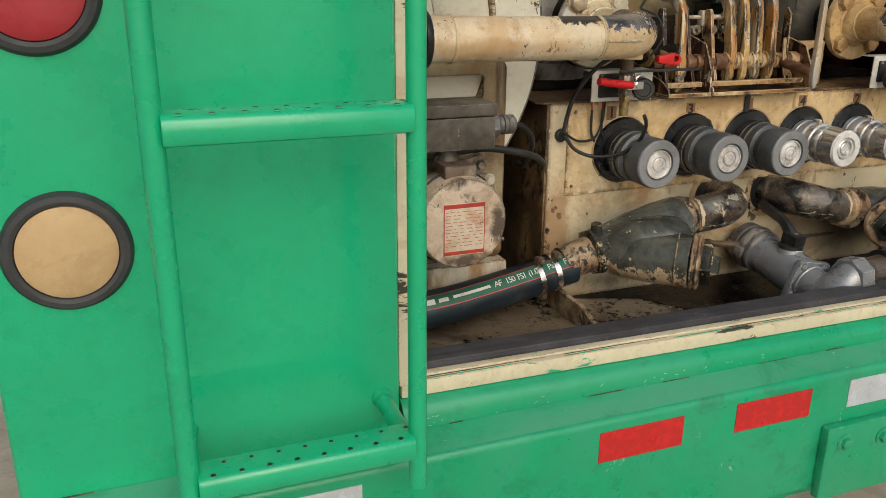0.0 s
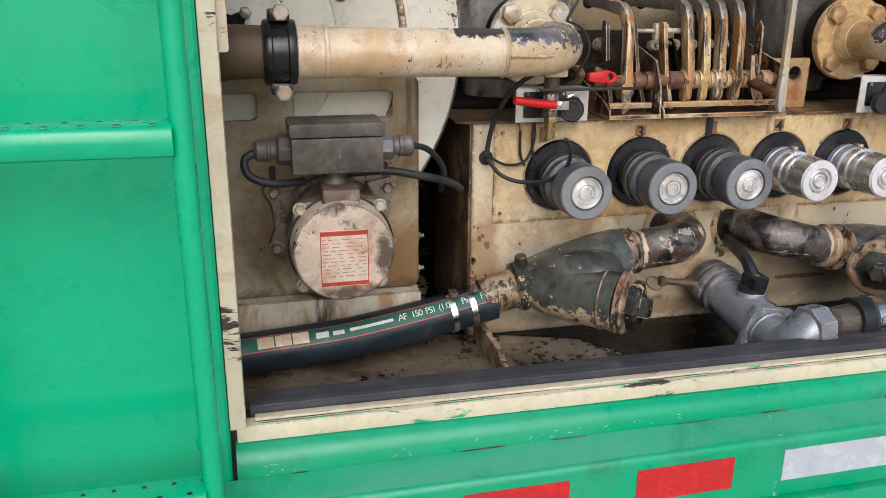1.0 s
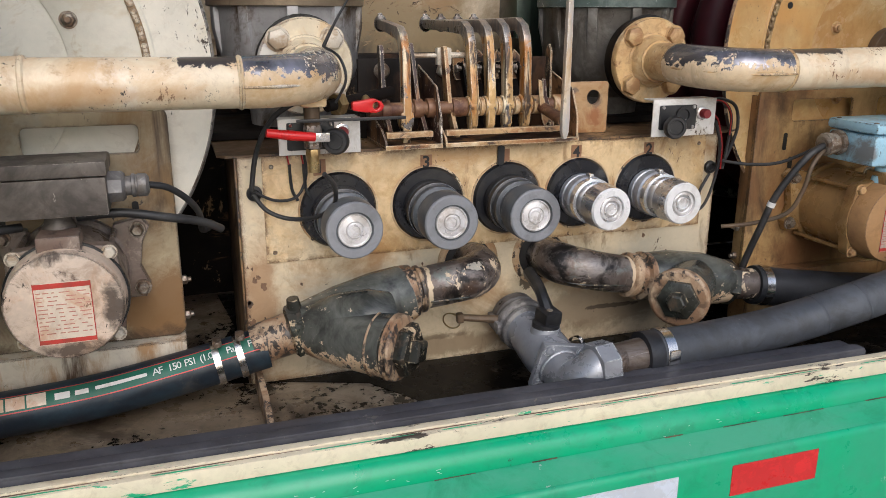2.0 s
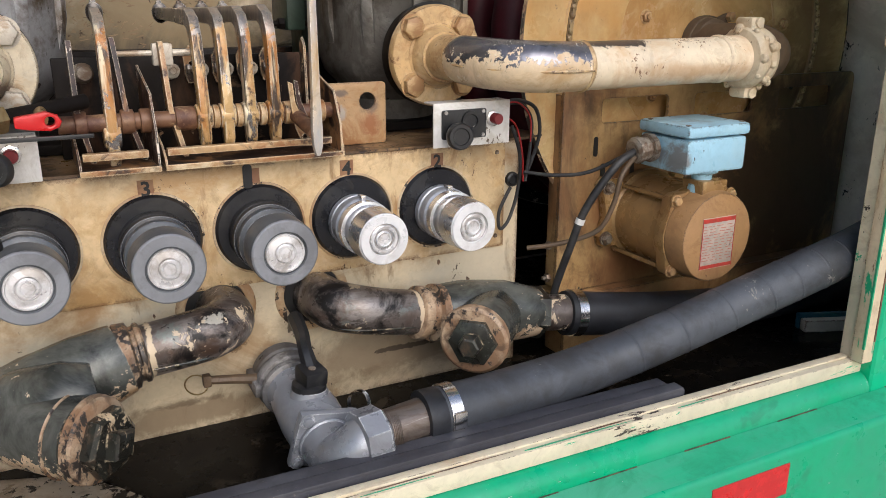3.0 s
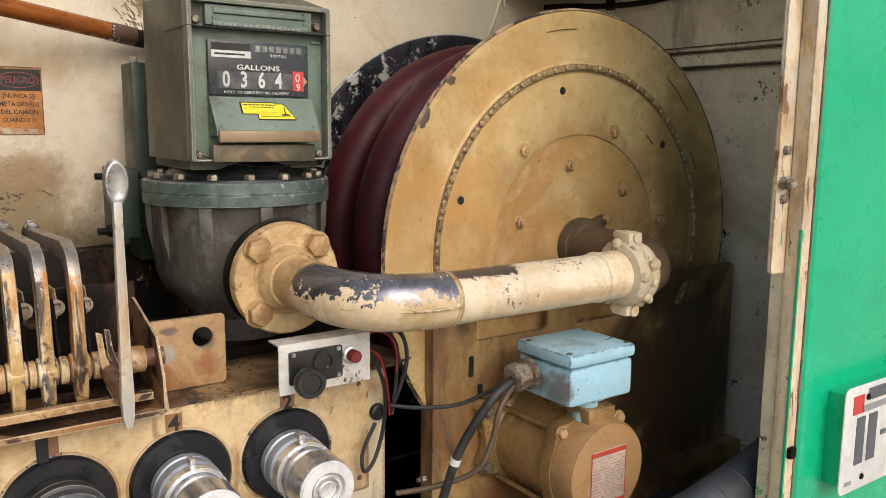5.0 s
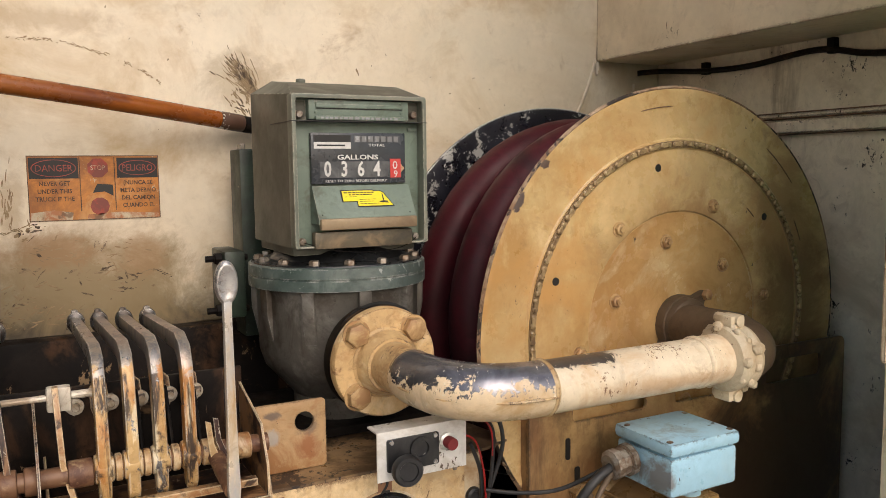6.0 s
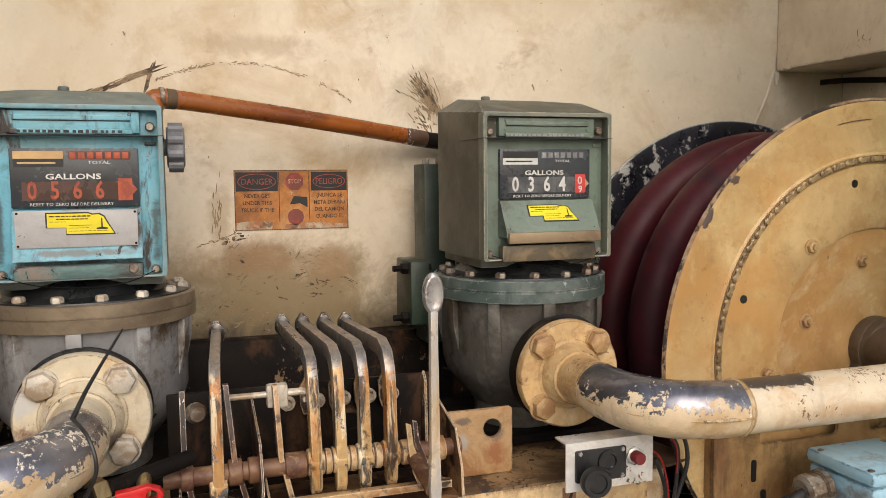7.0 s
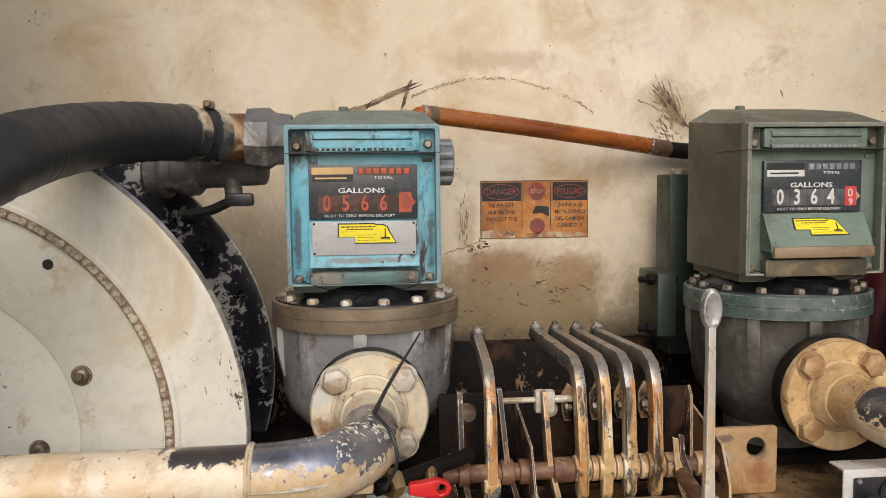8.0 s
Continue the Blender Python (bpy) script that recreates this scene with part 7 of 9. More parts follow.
    part("pointer", Shape().slab([(x + 0.0095, dz0 + 0.032), (x + 0.0095, dz0 + 0.017), (x + 0.0165, dz0 + 0.0245)], fy - 0.001, fy), "sticker_white" if not blue else "orange_digit", dl)
    words("lettering", "RESET TO ZERO BEFORE DELIVERY", 0.0058, facing(cx - 0.006, fy, dz0 + 0.0045), pr, dl, stretch=1.20)
    shrink = Matrix.Translation((cx, 0, dz1)) @ Matrix.Diagonal((0.925, 1, 0.934, 1)) @ Matrix.Translation((-cx, 0, -dz1))
    for ob in (dl, *dl.children):
        ob.data.transform(shrink)
    dz0 = dz1 - 0.0766
    # sloping label shelf below the dial
    sl = [(yf - 0.004, dz0 - 0.0025), (yf - 0.031, dz0 - 0.049), (yf - 0.031, dz0 - 0.058), (yf + 0.004, dz0 - 0.058), (yf + 0.004, dz0 - 0.0025)] if not blue else \
         [(yf - 0.006, dz0 - 0.0025), (yf - 0.010, dz0 - 0.050), (yf - 0.016, dz0 - 0.068), (yf + 0.004, dz0 - 0.070), (yf + 0.004, dz0 - 0.0025)]
    part("shelf", Shape().slab(sl, cx - 0.077, cx + 0.081 if not blue else cx + 0.078, plane="yz"), face, rgs)
    if blue:
        lp = part("label_plate", Shape().box(cx - 0.073, cx + 0.073, yf - 0.0130, yf - 0.0095, dz0 - 0.051, dz0 - 0.0035, 0.0008), "label_plate", rgs, "white label plate with rust spots")
        for a, b in ((-0.070, -0.0065), (0.070, -0.0065), (-0.070, -0.048), (0.070, -0.048)):
            part("rivet", Shape().lathe((cx + a, yf - 0.0128, dz0 + b), (0, -1, 0), [(0, 0.0018), (0.0012, 0.0010)], 8), "dark_steel", lp)
        sx, sy, sz, tilt = cx + 0.002, yf - 0.0134, dz0 - 0.0215, 0
        part("lower_band", Shape().box(cx - 0.077, cx + 0.078, yf - 0.018, yf - 0.004, z0 + 0.001, z0 + 0.020, 0.003), "reg_grime", rgs)
        part("screw", Shape().lathe((cx + 0.066, yf - 0.017, z0 + 0.013), (0, -1, 0), [(0, 0.0066), (0.002, 0.0062), (0.003, 0.005)], 18).box(-0.005, 0.005, -0.0008, 0.0003, -0.0009, 0.0009, 0, pose(cx + 0.066, yf - 0.0200, z0 + 0.013, 0, 40, 0)), "bolt", rgs)
    else:
        part("shelf_edge", Shape().box(cx - 0.075, cx + 0.081, yf - 0.036, yf - 0.026, dz0 - 0.067, dz0 - 0.050, 0.003), "reg_bare", rgs, "worn brown shelf edge")
        part("lower_band", Shape().box(cx - 0.080, cx + 0.079, yf - 0.022, yf - 0.004, z0 - 0.002, z0 + 0.024, 0.004), "reg_low", rgs)
        for a in (-0.070, 0.072):
            part("rivet", Shape().lathe((cx + a, yf - 0.0275, dz0 - 0.045), (0, -1, 0.5), [(0, 0.0018), (0.0012, 0.0010)], 8), "dark_steel", rgs)
        sx, sy, sz, tilt = cx + 0.004, yf - 0.0170, dz0 - 0.0230, -30
    out = [(-0.040, 0.015), (0.012, 0.015), (0.017, 0.013), (0.026, 0.0135), (0.032, 0.010), (0.036, 0.002), (0.045, -0.013), (-0.016, -0.013), (-0.016, -0.004), (-0.040, -0.004)]
    m = pose(sx, sy, sz, tilt) @ Matrix.Diagonal((0.95, 1, 0.98, 1))
    ys = part("yellow_sticker", Shape().slab([(a * 1.03, b * 1.07) for a, b in out], -0.0006, 0).move(m), "black_print", rgs)
    part("sticker_face", Shape().slab([(a * 0.98, b * 0.95) for a, b in out], -0.001, -0.0004).move(m), "yellow", ys, "bright yellow sticker")
    rb_ = random.Random(6)
    for a, b, l, hgt in ((-0.036, 0.0100, 0.052, 0.0017), (-0.028, 0.0064, 0.040, 0.0014), (-0.036, 0.0034, 0.020, 0.0006), (-0.012, -0.0015, 0.028, 0.0006), (-0.012, -0.0050, 0.024, 0.0006), (-0.012, -0.0090, 0.050, 0.0006)):
        q = a
        while q < a + l:
            pw = rb_.uniform(0.002, 0.007)
            part("print_bar", Shape().box(q, min(q + pw, a + l), -0.0014, -0.0009, b, b + hgt, 0).move(m), "black_print", ys)
            q += pw + 0.0012
    part("print_bar", Shape().slab([(0.022, -0.007), (0.036, -0.007), (0.036, -0.005), (0.030, -0.004), (0.0297, 0.008), (0.0283, 0.008), (0.028, -0.004), (0.022, -0.005)], -0.0014, -0.0009).move(m), "black_print", ys)
    for ax_, az in ((cx - 0.093, z0 + 0.009), (cx + 0.093, z0 + 0.009), (cx + 0.0925, z1 - 0.026), (cx - 0.0925, z1 - 0.028)):
        part("screw", Shape().lathe((ax_, yf + 0.003, az), (0, -1, 0), [(0, 0.0062), (0.006, 0.0060), (0.008, 0.0046)], 16).box(-0.0048, 0.0048, -0.0009, 0.0, -0.0009, 0.0009, 0, pose(ax_, yf - 0.0048, az, 0, -35, 0)), "bolt", rgs)
    part("latch", Shape().box(cx + 0.085, cx + 0.099, yf + 0.0005, yf + 0.004, z1 - 0.051, z1 - 0.0465, 0.001), "black_print" if blue else face, rgs)
    part("seal_wire", Shape().tube([(cx - 0.092, yf - 0.008, z0 + 0.008), (cx - 0.05, yf - 0.024, z0 - 0.004), (cx + 0.01, yf - 0.026, z0 - 0.009), (cx + 0.06, yf - 0.024, z0 - 0.004), (cx + 0.092, yf - 0.008, z0 + 0.008)], 0.0007, 6), "dark_steel", rgs)
    if blue:
        kn = part("knob", Shape().lathe((x1, 1.585, z1 - 0.050), (1, 0, 0), [(0, 0.012), (0.004, 0.012), (0.005, 0.028), (0.008, 0.0300), (0.027, 0.0300), (0.0295, 0.027)], 36), "coupler_face", rgs, "grey plastic knob")
        for q in range(9):
            w_ = 2 * math.pi * q / 9
            part("knob_rib", Shape().cyl((x1 + 0.007, 1.585 + 0.0290 * math.cos(w_), z1 - 0.050 + 0.0290 * math.sin(w_)), (x1 + 0.027, 1.585 + 0.0290 * math.cos(w_), z1 - 0.050 + 0.0290 * math.sin(w_)), 0.0075, 10), "coupler_face", kn)
    else:
        # strainer column behind the meter
        col = part("column", Shape().box(cx - 0.112, cx - 0.052, 1.78, 1.85, 1.40, 1.735, 0.004), "column_green", t, "green painted steel column")
        for a in (-0.104, -0.078):
            part("bolt", Shape().hexa((cx + a, 1.795, 1.735), (0, 0, 1), 0.007, 0.010), "bolt", col)
        fl = part("side_flange", Shape().box(cx - 0.163, cx - 0.128, 1.70, 1.80, 1.45, 1.563, 0.005), "column_green", t)
        for z in (1.462, 1.550):
            part("stud", Shape().cyl((cx - 0.190, 1.72, z), (cx - 0.12, 1.72, z), 0.0055, 10).hexa((cx - 0.164, 1.72, z), (-1, 0, 0), 0.011, 0.012), "dark_steel", fl)
    return t


meter(0.860, True)
meter(1.530, False)
t = single("shelf_plate", Shape().box(0.66, 1.70, 1.50, 1.76, 1.2855, 1.3005, 0.002), "dark_steel", "greasy dark steel plate carrying the flow meters", "plate")

# orange hose between the registers
h = thing("vent_hose", (1.2, 1.75, 1.8), "orange-brown vent hose strung between the registers", "hose")
OH = [(0.948, 1.722, 1.812), (0.955, 1.729, 1.828), (0.966, 1.735, 1.84), (1.084, 1.765, 1.829), (1.222, 1.8, 1.813), (1.401, 1.852, 1.79), (1.468, 1.878, 1.782), (1.64, 1.88, 1.765), (1.80, 1.87, 1.70)]
part("hose_body", Shape().tube(OH[:6], 0.0155, 20, 8), "hose_orange", h)
clamp(h, (0.9660, 1.7350, 1.8404), (1, 0.18, 0.0), 0.0157, False, 0.008, "bolt")
part("end_sleeve", Shape().lathe((0.9720, 1.7365, 1.8400), (1, 0.26, -0.06), [(0, 0.0156), (0.001, 0.0165), (0.014, 0.0163), (0.016, 0.0156)], 24), "swivel_dark", h, "dark brown hose end")
part("hose_end", Shape().tube(OH[5:], 0.0155, 20, 8), "dark_steel", h, "dark oil-soaked end of the hose")
part("peeled_wrap", Shape().lathe((1.4010, 1.8520, 1.7900), (0.0670, 0.0260, -0.0080), [(0, 0.0156), (0.001, 0.0163), (0.048, 0.0163), (0.049, 0.0156)], 24), "peeled", h, "whitish peeled wrap at the hose end")

# warning sticker on the tank end
SX0, SX1, SZ0, SZ1, SY = 1.086, 1.302, 1.613, 1.727, WB - 0.0068
s = thing("warning_sticker", ((SX0 + SX1) / 2, SY, (SZ0 + SZ1) / 2), "peeling orange warning sticker with faded print", "sticker")
part("backing", Shape().box(SX0, SX1, SY, SY + 0.0005, SZ0, SZ1, 0), "sticker", s)
for xa, xb, za, zb in ((SX0, SX1, SZ1 - 0.0016, SZ1), (SX0, SX1, SZ0, SZ0 + 0.0014), (SX0, SX0 + 0.0014, SZ0 + 0.0015, SZ1 - 0.0017), (SX1 - 0.0014, SX1, SZ0 + 0.0015, SZ1 - 0.0017)):
    part("border", Shape().box(xa, xb, SY - 0.0007, SY - 0.0001, za, zb, 0), "groove_brown", s)
for i, (a, b) in enumerate(((0.0, 0.385), (0.395, 0.645), (0.655, 1.0))):
    xa, xb = SX0 + a * (SX1 - SX0) + 0.003, SX0 + b * (SX1 - SX0) - 0.002
    cx = (xa + xb) / 2
    if i != 1:
        part("heading", Shape().box(xa, xb, SY - 0.0006, SY, SZ1 - 0.040, SZ1 - 0.004, 0), "black_print", s)
        part("heading_oval", Shape().lathe((cx, SY - 0.0006, SZ1 - 0.022), (0, -1, 0), [(0, (xb - xa) * 0.46), (0.0003, (xb - xa) * 0.46)], 32, squash=0.42), "faded_red", s)
        part("heading_oval", Shape().lathe((cx, SY - 0.0009, SZ1 - 0.022), (0, -1, 0), [(0, (xb - xa) * 0.435), (0.0003, (xb - xa) * 0.435)], 32, squash=0.41), "black_print", s)
        words("lettering", "DANGER" if i == 0 else "PELIGRO", 0.0165, facing(cx, SY - 0.0015, SZ1 - 0.0225), "faded_red", s, stretch=0.82 if i else 0.9)
        lines = ("NEVER GET", "UNDER THIS", "TRUCK IF THE") if i == 0 else ("(NUNCA SE", "META DEBAJO", "DEL CAMION", "CUANDO EL")
        for k, ln in enumerate(lines):
            words("lettering", ln, 0.0105, facing(cx, SY - 0.0006, SZ1 - 0.049 - 0.0135 * k), "brown_print", s, stretch=0.92, heavy=0.00025)
    else:
        part("stop_disc", Shape().lathe((cx, SY - 0.0004, SZ1 - 0.022), (0, -1, 0), [(0, 0.018), (0.0003, 0.018)], 8, 0.39), "faded_red", s)
        words("lettering", "STOP", 0.012, facing(cx, SY - 0.001, SZ1 - 0.022), "sticker_white", s, stretch=0.85)
        part("pictogram", Shape().slab([(cx - 0.010, SZ1 - 0.066), (cx - 0.002, SZ1 - 0.050), (cx + 0.024, SZ1 - 0.052), (cx + 0.024, SZ1 - 0.072), (cx + 0.010, SZ1 - 0.064)], SY - 0.0005, SY), "black_print", s)
        part("pictogram", Shape().slab(ring_pts(cx + 0.001, SZ1 - 0.090, 0.016, 10), SY - 0.0005, SY), "faded_red", s)
part("torn_patch", Shape().slab([(SX0 + 0.002, SZ0 + 0.001), (SX0 + 0.068, SZ0 + 0.001), (SX0 + 0.070, SZ0 + 0.014), (SX0 + 0.040, SZ0 + 0.019), (SX0 + 0.003, SZ0 + 0.015)], SY - 0.0005, SY), "sticker_white", s)
part("torn_patch", Shape().slab([(SX0 + 0.092, SZ0 + 0.001), (SX1 - 0.002, SZ0 + 0.001), (SX1 - 0.004, SZ0 + 0.009), (SX0 + 0.15, SZ0 + 0.013), (SX0 + 0.094, SZ0 + 0.010)], SY - 0.0005, SY), "sticker_white", s)
for xx in (SX0 + 0.385 * (SX1 - SX0), SX0 + 0.65 * (SX1 - SX0)):
    part("rule", Shape().box(xx - 0.0008, xx + 0.0008, SY - 0.0004, SY, SZ0 + 0.016, SZ1 - 0.003, 0), "brown_print", s)


# ---- hose reels ----
def reel(cx, cz, tan, hub_turn):
    yf, yb, R = 1.365, 1.735, 0.395
    t = thing("hose_reel", (cx, (yf + yb) / 2, cz - R), "ochre painted hose reel wound with dark red hose" if tan else "cream painted hose reel wound with dark red hose", "hose reel", "hose reels")
    mt = "reel_tan" if tan else "reel_cream"
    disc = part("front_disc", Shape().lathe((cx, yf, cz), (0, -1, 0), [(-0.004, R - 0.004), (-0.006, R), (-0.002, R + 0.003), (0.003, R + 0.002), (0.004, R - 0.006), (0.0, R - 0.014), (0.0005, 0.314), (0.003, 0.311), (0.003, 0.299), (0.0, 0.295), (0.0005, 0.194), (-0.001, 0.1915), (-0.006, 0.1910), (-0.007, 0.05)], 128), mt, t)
    part("rolled_rim", Shape().lathe((cx, yf, cz), (0, -1, 0), [(-0.005, R - 0.001), (0.0, R + 0.0045), (0.005, R + 0.001), (0.001, R - 0.003), (-0.005, R - 0.001)], 128, cap=False), "lever_bare" if not tan else "rim_paint", t)
    part("back_disc", Shape().lathe((cx, yb, cz), (0, -1, 0), [(-0.004, 0.05), (-0.004, R - 0.012), (-0.002, R - 0.006), (0.004, R - 0.006), (0.006, R - 0.016), (0.002, R - 0.03), (0.002, 0.05)], 128), "reel_black", t, "worn black back disc")
    part("drum", Shape().cyl((cx, yf + 0.006, cz), (cx, yb - 0.008, cz), 0.13, 48), "dark_steel", t)
    # sprocket chain laid in the groove
    n = 150
    links = Shape()
    rc = 0.3035 if tan else 0.3005
    for k in range(n):
        w = 2 * math.pi * k / n
        p = Vector((cx + rc * math.cos(w), yf - 0.0055, cz + rc * math.sin(w)))
        tang = Vector((-math.sin(w), 0, math.cos(w)))
        h = math.pi * rc / n * 1.02
        links.lathe(p, (0, -1, 0), [(-0.006, 0.0052), (0.0015, 0.0052), (0.0035, 0.0030)], 8)
        if k % 2 == 0:
            m = Matrix.Translation(p + tang * h) @ Matrix(((tang.x, 0, -math.cos(w), 0), (0, 1, 0, 0), (tang.z, 0, -math.sin(w), 0), (0, 0, 0, 1)))
            links.box(-h, h, -0.0030, -0.0012, -0.0036, 0.0036, 0.0006, m, 1)
    part("chain", links, "chain" if tan else "chain_pale", t, "roller chain round the sprocket")
    part("groove", Shape().lathe((cx, yf - 0.0008, cz), (0, -1, 0), [(0, rc + 0.0062), (0.0040, rc + 0.0056), (0.0040, rc - 0.0056), (0, rc - 0.0062)], 128, cap=False), "grime" if tan else "stain_pale", t, "grimy chain groove")
    hub = part("hub_plate", Shape().lathe((cx, yf + 0.0062, cz), (0, -1, 0), [(0, 0.1905), (0.002, 0.1900), (0.0025, 0.186), (0.0030, 0.120), (0.0045, 0.085), (0.0040, 0.05)], 72), "hub_tan" if tan else mt, t)
    for k in range(12):
        w = radians(hub_turn + (0 if k % 2 else -32) + 60 * (k // 2))
        r = 0.142 if k % 2 else 0.211
        q = (cx + r * math.cos(w), yf + (0.0040 if k % 2 else 0.0), cz + r * math.sin(w))
        part("bolt", Shape().hexa(q, (0, -1, 0), 0.0100, 0.008, k).lathe(q, (0, -1, 0), [(-0.001, 0.0130), (0.0015, 0.0128)], 18).lathe((q[0], q[1] - 0.007, q[2]), (0, -1, 0), [(0, 0.0048), (0.004, 0.0045)], 12), "bolt_tan" if tan else "bolt", hub)
    for k in range(6):
        w = radians(hub_turn + 60 * k)
        q = (cx + 0.272 * math.cos(w), yf + 0.0008, cz + 0.268 * math.sin(w))
        part("hole", Shape().lathe(q, (0, -1, 0), [(0, 0.0066), (0.0012, 0.0066)], 16), "black_print", disc)
    bear = part("bearing", Shape().slab([(cx + 0.052 * math.cos(radians(a)) * (1.45 if a % 180 == 45 else 0.95), cz + 0.052 * math.sin(radians(a)) * (1.45 if a % 180 == 45 else 0.95)) for a in range(0, 360, 15)], yf - 0.018, yf + 0.003, bevel=0.004)
                .lathe((cx, yf - 0.016, cz), (0, -1, 0), [(0, 0.046), (0.014, 0.044), (0.020, 0.038), (0.022, 0.033), (0.050, 0.031)], 36), "swivel_dark" if tan else "dark_steel", hub)
    for sg in (-1, 1):
        part("bearing_bolt", Shape().hexa((cx + sg * 0.0465, yf - 0.018, cz + sg * 0.0465), (0, -1, 0), 0.010, 0.009), "bolt_tan" if tan else "bolt", bear)
    if tan:
        # scores scraped into the paint of the outer ring
        for a0_, a1_, rr_ in ((104, 93, 0.366), (55, 40, 0.362), (30, 22, 0.330), (50, 44, 0.250)):
            arc = [(cx + rr_ * math.cos(radians(a0_ + (a1_ - a0_) * q / 8)), yf - 0.0012, cz + rr_ * math.sin(radians(a0_ + (a1_ - a0_) * q / 8))) for q in range(9)]
            part("scored_line", Shape().tube(arc, [0.0003] + [0.0010] * 7 + [0.0003], 6, 2), "groove_brown", disc)
    # wound hose: turns side by side on the drum, filling it nearly to the rim
    for lay, (rr, count) in enumerate(((0.322, 4), (0.275, 6)) if tan else ((0.300, 5), (0.25, 6))):
        for k in range(count):
            y = yf + 0.040 + (yb - yf - 0.085) * (k + 0.5 + 0.2 * (lay == 0) * math.sin(k * 2.1)) / count
            r1 = rr - (0.028 * ((k + 1) % 2) if lay == 0 else 0)
            pts = [(cx + r1 * math.cos(2 * math.pi * i / 56), y + 0.014 * math.sin(2 * math.pi * i / 56 + k), cz + r1 * math.sin(2 * math.pi * i / 56)) for i in range(57)]
            part("hose_turn", Shape().tube(pts, 0.040 if lay == 0 else 0.033, 14, 1, smooth=False), "hose_red", t)
    return t


reel(2.054, 1.429, True, 40.3)
reel(0.313, 1.417, False, 53)


# ---- reel brackets with their motors ----
def bracket(x0, x1, post, mat, label, slots):
    t = thing("reel_bracket", ((x0 + x1) / 2, 1.335, 0.962), label, "bracket", "reel brackets")
    part("plate", Shape().slab(rounded(x0, x1, 0.993, 1.366, 0.016), 1.342, 1.348, [rounded(a, b, 1.298, 1.340, 0.008) for a, b in slots], bevel=0.001), mat, t)
    lx = x1 if post else x0
    s = -1 if post else 1
    part("edge_flange", Shape().box(min(lx, lx + s * 0.005), max(lx, lx + s * 0.005), 1.3485, 1.376, 1.003, 1.35, 0.001), mat, t)
    for z in (1.080, 1.019):
        part("bolt", Shape().hexa((lx, 1.364, z), (-s, 0, 0), 0.008, 0.008).cyl((lx, 1.364, z), (lx - s * 0.014, 1.364, z), 0.004, 10), "bolt", t)
    return t


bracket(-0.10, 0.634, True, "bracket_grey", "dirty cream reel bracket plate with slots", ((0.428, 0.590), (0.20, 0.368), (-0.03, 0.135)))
rb = bracket(1.732, 2.47, False, "bracket_tan", "tan reel bracket plate with slots, rust stains and a darkened right end", ((1.815, 1.965), (2.03, 2.18), (2.25, 2.40)))
for xx in (1.885, 1.80):
    part("adjusting_slot", Shape().slab(rounded(xx, xx + 0.009, 1.19 if xx > 1.85 else 1.24, 1.225 if xx > 1.85 else 1.275, 0.004), 1.3405, 1.3417), "black_print", rb)


